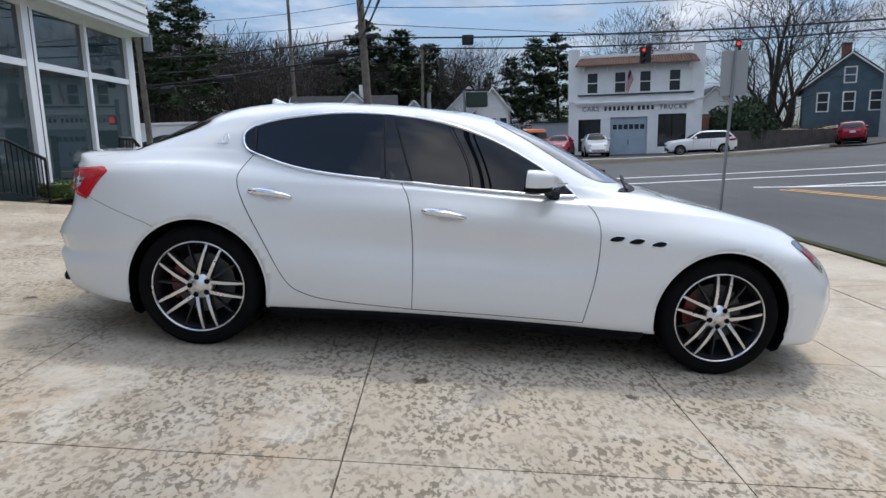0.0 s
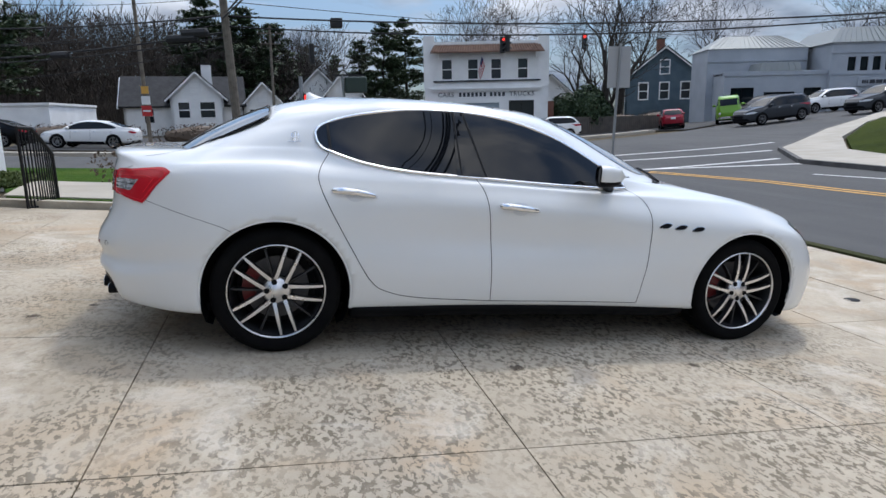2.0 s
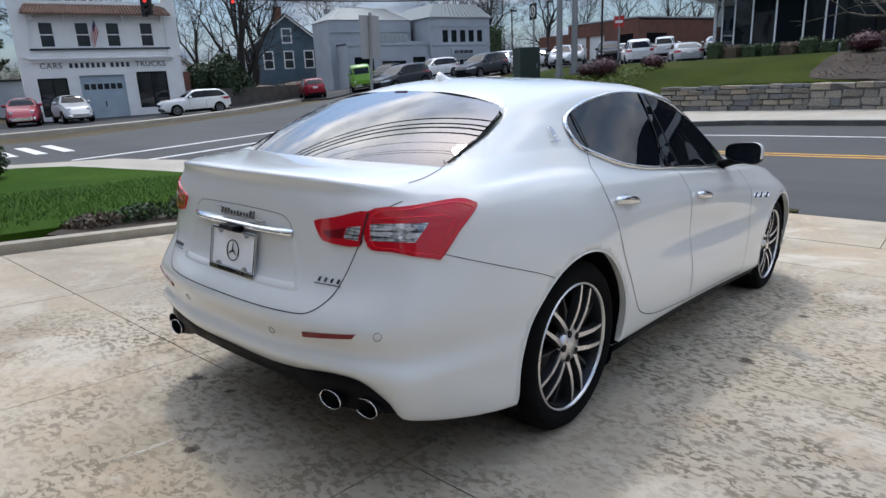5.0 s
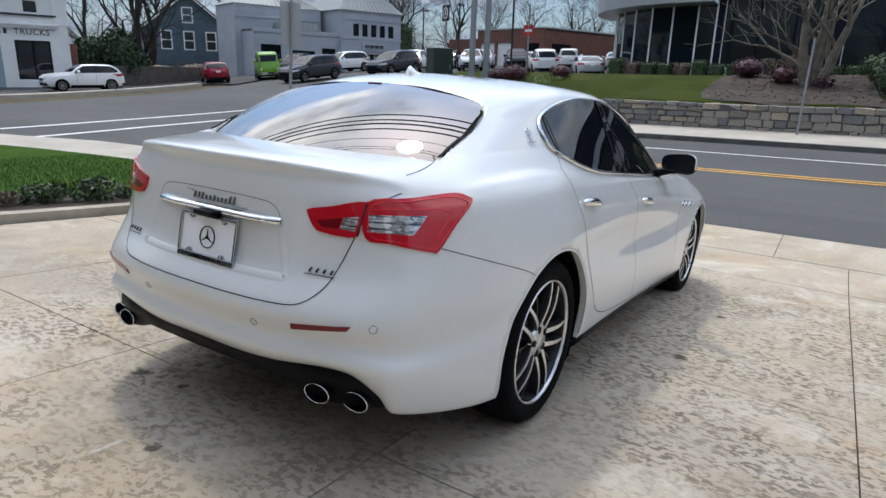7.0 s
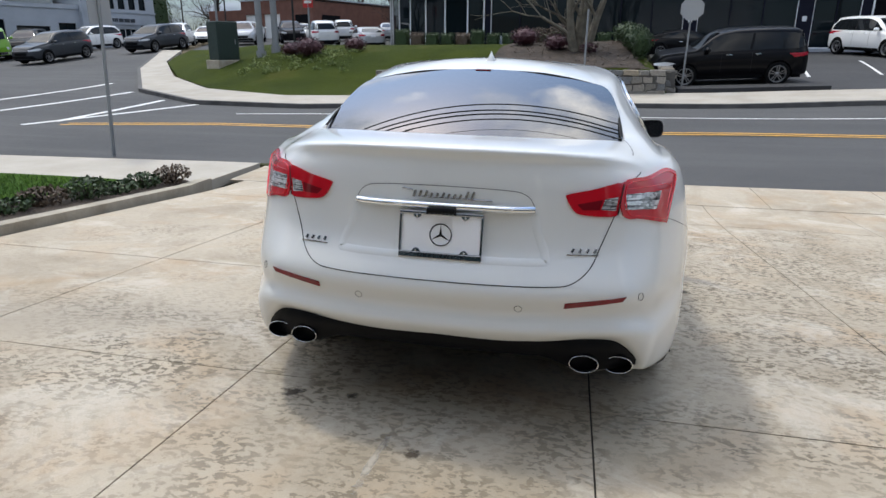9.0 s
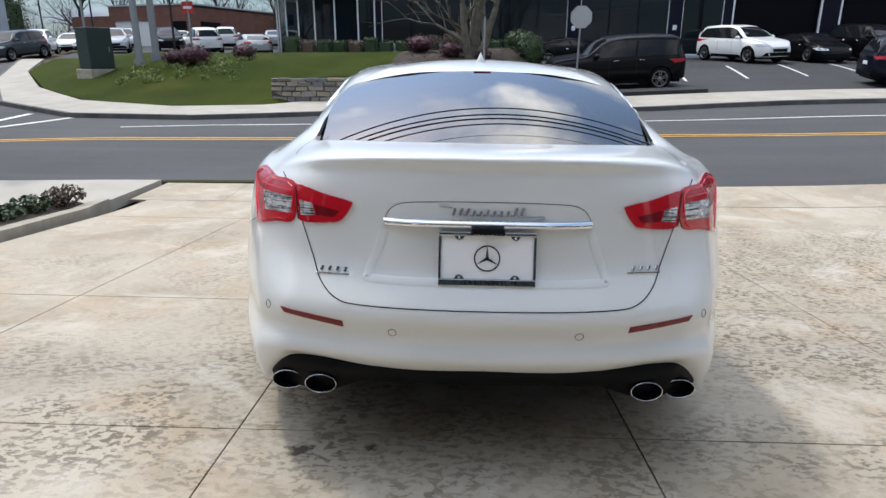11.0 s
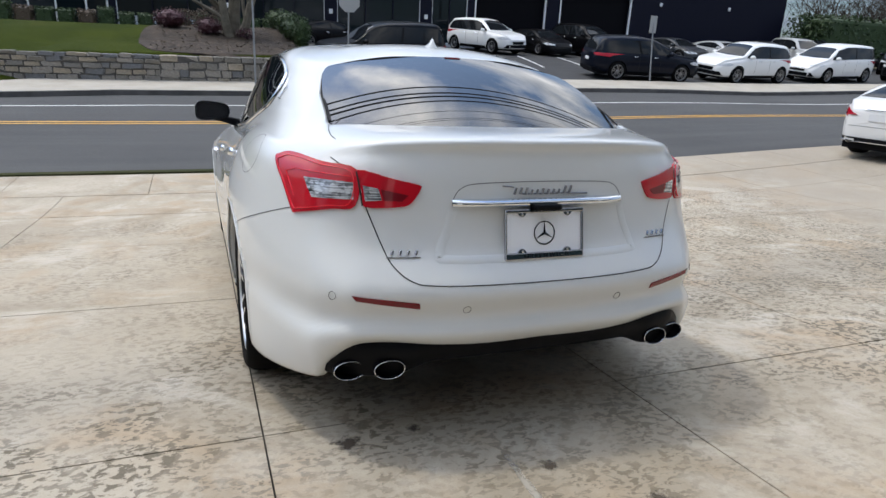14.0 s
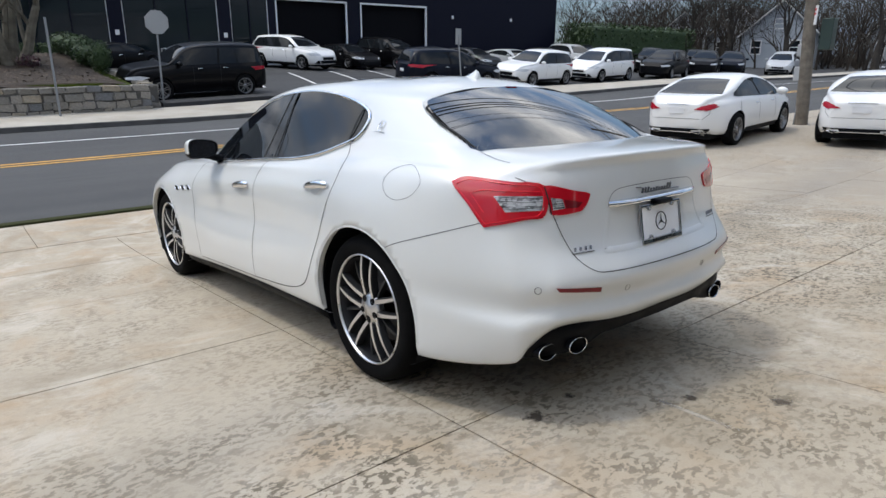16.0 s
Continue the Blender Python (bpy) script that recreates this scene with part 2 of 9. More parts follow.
def box(bm, x0, x1, y0, y1, z0, z1, bevel=0.0, m=None):
    v = [bm.verts.new((x, y, z)) for x in (x0, x1) for y in (y0, y1) for z in (z0, z1)]
    quads = ((0, 1, 3, 2), (4, 6, 7, 5), (0, 4, 5, 1), (2, 3, 7, 6), (0, 2, 6, 4), (1, 5, 7, 3))
    fs = [bm.faces.new([v[i] for i in q]) for q in quads]
    if bevel:
        es = list({e for f in fs for e in f.edges})
        r = bmesh.ops.bevel(bm, geom=es, offset=bevel, segments=2, affect="EDGES", profile=0.5)
        v = list({w for f in r["faces"] for w in f.verts} | {w for w in v if w.is_valid})
    if m is not None:
        bmesh.ops.transform(bm, matrix=m, verts=v)
    return bm


def boxed(*a, **kw):
    return box(bmesh.new(), *a, **kw)


def tube(bm, points, radii, sides=8, cap=True):
    """A bent rod through points, with a radius at each."""
    pts = [Vector(p) for p in points]
    if not isinstance(radii, (list, tuple)):
        radii = [radii] * len(pts)
    rings = []
    side = None
    for i, p in enumerate(pts):
        d = (pts[min(i + 1, len(pts) - 1)] - pts[max(i - 1, 0)]).normalized()
        if side is None:
            side = d.orthogonal().normalized()
        side = (side - d * side.dot(d)).normalized()
        up = d.cross(side)
        rings.append([bm.verts.new(p + (side * math.cos(a) + up * math.sin(a)) * radii[i]) for a in [2 * math.pi * k / sides for k in range(sides)]])
    for a, b in zip(rings, rings[1:]):
        for k in range(sides):
            bm.faces.new((a[k], a[(k + 1) % sides], b[(k + 1) % sides], b[k]))
    if cap:
        bm.faces.new(rings[0][::-1])
        bm.faces.new(rings[-1])
    return bm


def smooth01(a, b, x):
    t = min(1.0, max(0.0, (x - a) / (b - a)))
    return t * t * (3 - 2 * t)


# ---- the lie of the land ----
# Heights that the street, the lots and the far ground pass through, joined by a thin plate.
LAND = np.array([
    (6.0, 5.0, -0.20), (6.0, -4.0, -0.20), (5.2, -9.0, -0.06), (4.0, -16.0, 0.14), (3.5, -30.0, 0.40), (9.8, 9.0, -0.12),
    (9.9, -4.0, -0.06), (9.8, -12.0, 0.06), (10.0, -26.0, 0.27), (15.3, 5.0, -0.01), (15.6, -5.0, 0.05), (16.2, -20.0, 0.36),
    (17.0, -46.0, 0.85), (19.5, -6.0, 0.50), (25.0, -13.0, 1.2), (30.0, -40.0, 1.6), (18.5, 17.0, 0.20), (32.0, 25.0, 1.25),
    (45.0, 30.0, 1.9), (14.0, 43.0, 0.10), (30.0, 46.0, 0.55), (5.0, 24.0, 0.05), (-3.0, 17.0, 0.05), (-9.0, 30.0, 0.3),
    (-14.0, 44.0, 0.5), (80.0, 36.0, 3.6)])
LAND = np.concatenate([LAND, np.array([
    (60.0, -10.0, 2.3), (40.0, 16.0, 1.85), (3.0, 13.0, -0.15), (20.0, -80.0, 1.5), (-30.0, 12.0, 1.2), (-30.0, -30.0, 1.6),
    (18.0, -20.0, 0.60), (18.5, -35.0, 0.88), (34.0, -6.0, 1.5), (28.0, 29.5, 0.72), (37.0, 33.0, 1.45), (8.0, 40.0, 0.0)])])
# the far ground all round
LAND = np.concatenate([LAND, np.array([
    (12.0, 75.0, 0.2), (60.0, 75.0, 1.2), (35.0, 120.0, 0.6), (-10.0, 120.0, 2.0), (-45.0, 75.0, 3.5), (110.0, 70.0, 3.0), (120.0, 5.0, 3.0), (90.0, -60.0, 2.6),
    (40.0, -120.0, 2.4), (-40.0, -90.0, 2.2), (-80.0, 0.0, 2.0), (150.0, 150.0, 2.0), (-90.0, 160.0, 6.0), (0.0, 220.0, 2.0), (150.0, -150.0, 3.0), (-90.0, -160.0, 2.0), (220.0, 0.0, 3.0), (-12.0, 62.0, 0.9)])])


def plate_kernel(d2):
    return 0.5 * d2 * np.log(d2 + 1e-9)


def solve_plate():
    p = LAND[:, :2] / 20
    n = len(p)
    d2 = ((p[:, None] - p[None]) ** 2).sum(-1)
    k = np.zeros((n + 3, n + 3))
    k[:n, :n] = plate_kernel(d2) + 0.004 * np.eye(n)
    k[:n, n] = 1
    k[:n, n + 1:] = p
    k[n:, :n] = k[:n, n:].T
    return np.linalg.solve(k, np.concatenate([LAND[:, 2], np.zeros(3)]))


PLATE = solve_plate()
APRON_UP = LEAN.to_3x3() @ Vector((0, 0, 1))


def apron_z(x, y):
    return -(APRON_UP.x * x + APRON_UP.y * y) / APRON_UP.z


def heights(x, y):
    """Height of the ground at arrays of x and y."""
    x, y = np.asarray(x, float), np.asarray(y, float)
    p = np.stack([np.clip(x, -90, 130), np.clip(y, -120, 110)], -1) / 20
    d2 = ((p[..., None, :] - LAND[:, :2] / 20) ** 2).sum(-1)
    z = plate_kernel(d2) @ PLATE[:-3] + PLATE[-3] + p @ PLATE[-2:]
    z = np.clip(z, -1.0, 6.0)
    # the sloping apron round the car, running out towards the street
    step = lambda a, b, v: (lambda t: t * t * (3 - 2 * t))(np.clip((v - a) / (b - a), 0, 1))
    w = (1 - step(1.6, 6.0, x)) * (1 - step(5.5, 12.0, y)) * step(-11.0, -4.0, y) * step(-16.0, -9.0, x)
    z = z * (1 - w) + w * apron_z(x, y)
    # wooded rise far behind the houses
    z = z + 7 * step(70, 150, np.hypot(x, y)) * step(10, 60, y) * (1 - step(-25, 20, x)) + 1.5 * step(110, 220, np.hypot(x, y))
    return z


def ground_z(x, y):
    return float(heights(np.array([x]), np.array([y]))[0])


def inside(poly, x, y):
    n, hit = len(poly), np.zeros(np.shape(x), bool)
    for i in range(n):
        (x0, y0), (x1, y1) = poly[i], poly[i - 1]
        if y0 == y1:
            continue
        hit ^= ((y0 > y) != (y1 > y)) & (x < (x1 - x0) * (y - y0) / (y1 - y0) + x0)
    return hit


def rounded(points, steps=8):
    """A closed outline through points as a smooth curve."""
    n, out = len(points), []
    for i in range(n):
        p0, p1, p2, p3 = (np.array(points[(i + k) % n], float) for k in (-1, 0, 1, 2))
        for s in range(steps):
            t = s / steps
            out.append(tuple(0.5 * (2 * p1 + (p2 - p0) * t + (2 * p0 - 5 * p1 + 4 * p2 - p3) * t * t + (3 * p1 - p0 - 3 * p2 + p3) * t ** 3)))
    return out


def densify(poly, step, closed=True):
    out = []
    for i in range(len(poly) if closed else len(poly) - 1):
        a, b = np.array(poly[i], float), np.array(poly[(i + 1) % len(poly)], float)
        n = max(1, int(np.hypot(*(b - a)) / step))
        out += [tuple(a + (b - a) * k / n) for k in range(n)]
    if not closed:
        out.append(tuple(poly[-1]))
    return out


def cdt(outline, step, jitter=0.0):
    """A flat outline filled with evenly spread points and triangles."""
    from mathutils.geometry import delaunay_2d_cdt
    o = np.array(outline)
    lo, hi = o.min(0), o.max(0)
    gx, gy = np.meshgrid(np.arange(lo[0] + step / 2, hi[0], step), np.arange(lo[1] + step / 2, hi[1], step))
    gx, gy = gx.ravel(), gy.ravel()
    keep = inside(outline, gx, gy)
    d = np.min(np.hypot(gx[keep][:, None] - o[None, :, 0], gy[keep][:, None] - o[None, :, 1]), axis=1) if keep.any() else np.array([])
    pts = [Vector(p) for p in outline] + [Vector((a, b)) for a, b, dd in zip(gx[keep], gy[keep], d) if dd > step * 0.45]
    n = len(outline)
    vs, _, fs, *_ = delaunay_2d_cdt(pts, [(i, (i + 1) % n) for i in range(n)], [], 1, 1e-5)
    return [(v.x, v.y) for v in vs], fs


def drape(name, outline, material, lift, step=1.5, skirt=0.0, label="", category="", kind="structure", hump=None):
    """A sheet that follows the ground, a little above it, with an edge that goes down into it."""
    pts = densify(outline, step)
    vs, fs = cdt(pts, step)
    xs, ys = np.array([v[0] for v in vs]), np.array([v[1] for v in vs])
    z = heights(xs, ys) + lift
    if hump is not None:
        z = z + np.array([hump(a, b) for a, b in zip(xs, ys)])
    bm = bmesh.new()
    bv = [bm.verts.new((a, b, c)) for a, b, c in zip(xs, ys, z)]
    for f in fs:
        fc = bm.faces.new([bv[i] for i in f])
        fc.normal_update()
        if fc.normal.z < 0:
            fc.normal_flip()
    if skirt:
        edges = [e for e in bm.edges if len(e.link_faces) == 1]
        low = {}
        for e in edges:
            for v in e.verts:
                if v not in low:
                    low[v] = bm.verts.new(v.co - Vector((0, 0, skirt)))
        for e in edges:
            a, b = e.verts
            bm.faces.new((a, b, low[b], low[a]))
        bmesh.ops.recalc_face_normals(bm, faces=bm.faces)
        top = max(bm.faces, key=lambda f: f.calc_area())
        if top.normal.z < 0:
            bmesh.ops.reverse_faces(bm, faces=bm.faces)
    ob = part(name, bm, material)
    return tagged(ob, label, category, kind=kind)


def ribbon(name, line, width, material, lift, label, category, kind="structure", depth=0.0):
    """A band of even width along a line on the ground; with depth, a kerb."""
    pts = np.array(densify(line, 0.8, closed=False))
    d = np.gradient(pts, axis=0)
    d /= np.linalg.norm(d, axis=1)[:, None] + 1e-9
    side = np.stack([-d[:, 1], d[:, 0]], 1) * width / 2
    bm = bmesh.new()
    rows = []
    for p, s in zip(pts, side):
        a, b = p + s, p - s
        za, zb = ground_z(*a) + lift, ground_z(*b) + lift
        row = [bm.verts.new((*a, za)), bm.verts.new((*b, zb))]
        if depth:
            row = [bm.verts.new((*a, za - depth))] + row + [bm.verts.new((*b, zb - depth))]
        rows.append(row)
    for a, b in zip(rows, rows[1:]):
        for k in range(len(a) - 1):
            bm.faces.new((a[k], a[k + 1], b[k + 1], b[k]))
    if depth:
        bm.faces.new(rows[0])
        bm.faces.new(rows[-1][::-1])
    bmesh.ops.recalc_face_normals(bm, faces=bm.faces)
    if not depth and next(iter(bm.faces)).normal.z < 0:
        bmesh.ops.reverse_faces(bm, faces=bm.faces)
    return tagged(part(name, bm, material), label, category, kind=kind)


# ---- ground ----
def make_ground():
    radii = [0.0] + [1.2 * 1.085 ** k for k in range(96)]
    n = 120
    xs, ys = [0.0], [0.0]
    for r in radii[1:]:
        for k in range(n):
            xs.append(6 + r * math.cos(2 * math.pi * k / n)), ys.append(5 + r * math.sin(2 * math.pi * k / n))
    xs[0], ys[0] = 6, 5
    z = heights(np.array(xs), np.array(ys)) - 0.12
    faces = [(0, 1 + k, 1 + (k + 1) % n) for k in range(n)]
    for r in range(len(radii) - 2):
        a, b = 1 + r * n, 1 + (r + 1) * n
        faces += [(a + k, b + k, b + (k + 1) % n, a + (k + 1) % n) for k in range(n)]
    me = bpy.data.meshes.new("ground")
    me.from_pydata(list(zip(xs, ys, z)), [], faces)
    me.materials.append(EARTH)
    for p in me.polygons:
        p.use_smooth = True
    tagged(new("ground", me), "dull brown and green open ground under bare woods", "ground", kind="structure")


make_ground()

# the street, its side street and the far lots
drape("road", [(4.9, -140), (15.6, -140), (15.5, -10), (14.9, 3), (13.4, 7.5), (13.6, 11), (16.5, 15), (24, 20.5), (34, 26), (50, 33.5), (85, 52), (80, 62), (46, 43), (34, 36.5), (24, 32), (12, 27), (4, 22.8),
      (-8, 23.5), (-30, 27), (-70, 36), (-70, 26), (-30, 18.5), (-12, 16.5), (-4, 16), (1, 15.6), (3.2, 14.8), (4.1, 12), (4.6, 8), (4.9, 5)], ASPHALT, -0.045, 2.0, 0.0,
      "worn grey asphalt street at a junction", "road")


# ---- the white saloon car ----
def make_paint(name, colour, coat=1.0, ior=1.5):
    m = Nodes(name, 0.35, 0.0, colour)
    m.set(Coat_Weight=coat, Coat_Roughness=0.02, Coat_IOR=ior, Specular_IOR_Level=0.5 * coat)
    dust = m.ramp(m.noise(3.0, 5, 0.6), [(0.35, 0.0), (0.75, 0.08)])
    m.colour(m.mix(dust, colour, tuple(v * 0.82 for v in colour)))
    return m.mat


PAINT = make_paint("white_car_paint", (0.705, 0.715, 0.70))
TINT = Nodes("tinted_glass", 0.015, 0.0, (0.006, 0.007, 0.009)).set(IOR=1.7, Coat_Weight=1.0, Coat_Roughness=0.0).mat
BADGE = plain("dark_chrome", (0.22, 0.22, 0.23), 0.2, 1.0)
FRAME_GREY = plain("frame_chrome", (0.42, 0.43, 0.46), 0.10, 1.0)
SIDE_TINT = Nodes("tinted_side_glass", 0.015, 0.0, (0.005, 0.006, 0.008)).set(IOR=1.48).mat
CHROME = plain("chrome", (0.80, 0.81, 0.83), 0.07, 1.0)
TRIM = plain("satin_black_plastic", (0.003, 0.0035, 0.005), 0.5, Specular_IOR_Level=0.12)
GAP = plain("shut_line_shadow_gap", (0.012, 0.012, 0.013), 0.9)
# body white greyed, to paint in the shade of the handle cups
CUP_SHADE = plain("handle_cup_shade", (0.60, 0.615, 0.62), 0.3, Coat_Weight=1.0)
SEAM = plain("narrow_panel_gap", (0.10, 0.10, 0.105), 0.9)
RUBBER = mottled("tyre_rubber", (0.0035, 0.0035, 0.004), (0.007, 0.007, 0.007), 8.0, 0.85, 80, 0.3, 0.002)
RUBBER.node_tree.nodes["Principled BSDF"].inputs["Specular IOR Level"].default_value = 0.08
RIM = plain("machined_alloy", (0.72, 0.72, 0.73), 0.30, 1.0)
RIM_CAR = plain("grey_alloy", (0.26, 0.26, 0.27), 0.35, 0.9)
RIM_DARK = plain("dark_alloy_pocket", (0.03, 0.031, 0.034), 0.4, 0.4)
DISC = plain("brake_disc_steel", (0.10, 0.10, 0.105), 0.45, 0.8)
CALIPER = plain("red_caliper_paint", (0.16, 0.010, 0.012), 0.35)
LENS_RED = Nodes("red_lamp_lens", 0.22, 0.0, (0.50, 0.003, 0.014)).set(Coat_Weight=1.0, Coat_Roughness=0.01, Specular_IOR_Level=0.25).mat
# brighter red for the reflection painted along the lamps' raised steps
LENS_GLINT = Nodes("red_lens_glint", 0.15, 0.0, (0.80, 0.014, 0.032)).set(Coat_Weight=1.0).mat
LENS_DARK = Nodes("dark_red_lens", 0.12, 0.0, (0.17, 0.004, 0.010)).set(Coat_Weight=0.4, Specular_IOR_Level=0.25).mat
LENS_CAR = Nodes("red_car_lamp", 0.2, 0.0, (0.34, 0.006, 0.02)).set(Coat_Weight=0.4, Specular_IOR_Level=0.25).mat


def make_clear_lens():
    m = Nodes("clear_ribbed_lens", 0.10, 0.45)
    ribs = m.ramp(m.noise(3.0, 2, 0.4, 0.0, (3, 3, 70)), [(0.36, (0.10, 0.09, 0.10)), (0.52, (0.86, 0.86, 0.88))])
    cell = m.ramp(m.voronoi(75, "F1", (1, 1, 1.6), "Color"), [(0.2, 0.35), (0.75, 1.0)])
    m.colour(m.mix(1.0, ribs, cell, "MULTIPLY"))
    m.set(Coat_Weight=1.0)
    return m.mat


LENS_CLEAR = make_clear_lens()
HEAD_DARK = Nodes("headlamp_glass_dark", 0.05, 0.0, (0.05, 0.052, 0.056)).set(Coat_Weight=1.0).mat
SCREEN_WHITE = plain("white_plate_card", (0.86, 0.87, 0.89), 0.5)


def spline_through(t, pts, tq, mirror=False):
    """Smooth curve through points at knots t (rows of pts), read at tq; with mirror the ends lie square on the middle plane."""
    t, pts, tq = np.asarray(t, float), np.asarray(pts, float), np.asarray(tq, float)
    if mirror:
        flip = np.array([1, -1, 1])
        t = np.concatenate([[2 * t[0] - t[1]], t, [2 * t[-1] - t[-2]]])
        pts = np.concatenate([[pts[1] * flip], pts, [pts[-2] * flip]])
    else:
        t = np.concatenate([[2 * t[0] - t[1]], t, [2 * t[-1] - t[-2]]])
        pts = np.concatenate([[2 * pts[0] - pts[1]], pts, [2 * pts[-1] - pts[-2]]])
    i = np.clip(np.searchsorted(t, tq, side="right") - 1, 1, len(t) - 3)
    h = (t[i + 1] - t[i])[:, None]
    u = ((tq - t[i]) / (t[i + 1] - t[i]))[:, None]
    m0 = (pts[i + 1] - pts[i - 1]) / (t[i + 1] - t[i - 1])[:, None]
    m1 = (pts[i + 2] - pts[i]) / (t[i + 2] - t[i])[:, None]
    return (2 * u ** 3 - 3 * u ** 2 + 1) * pts[i] + (u ** 3 - 2 * u ** 2 + u) * h * m0 + (3 * u ** 2 - 2 * u ** 3) * pts[i + 1] + (u ** 3 - u ** 2) * h * m1


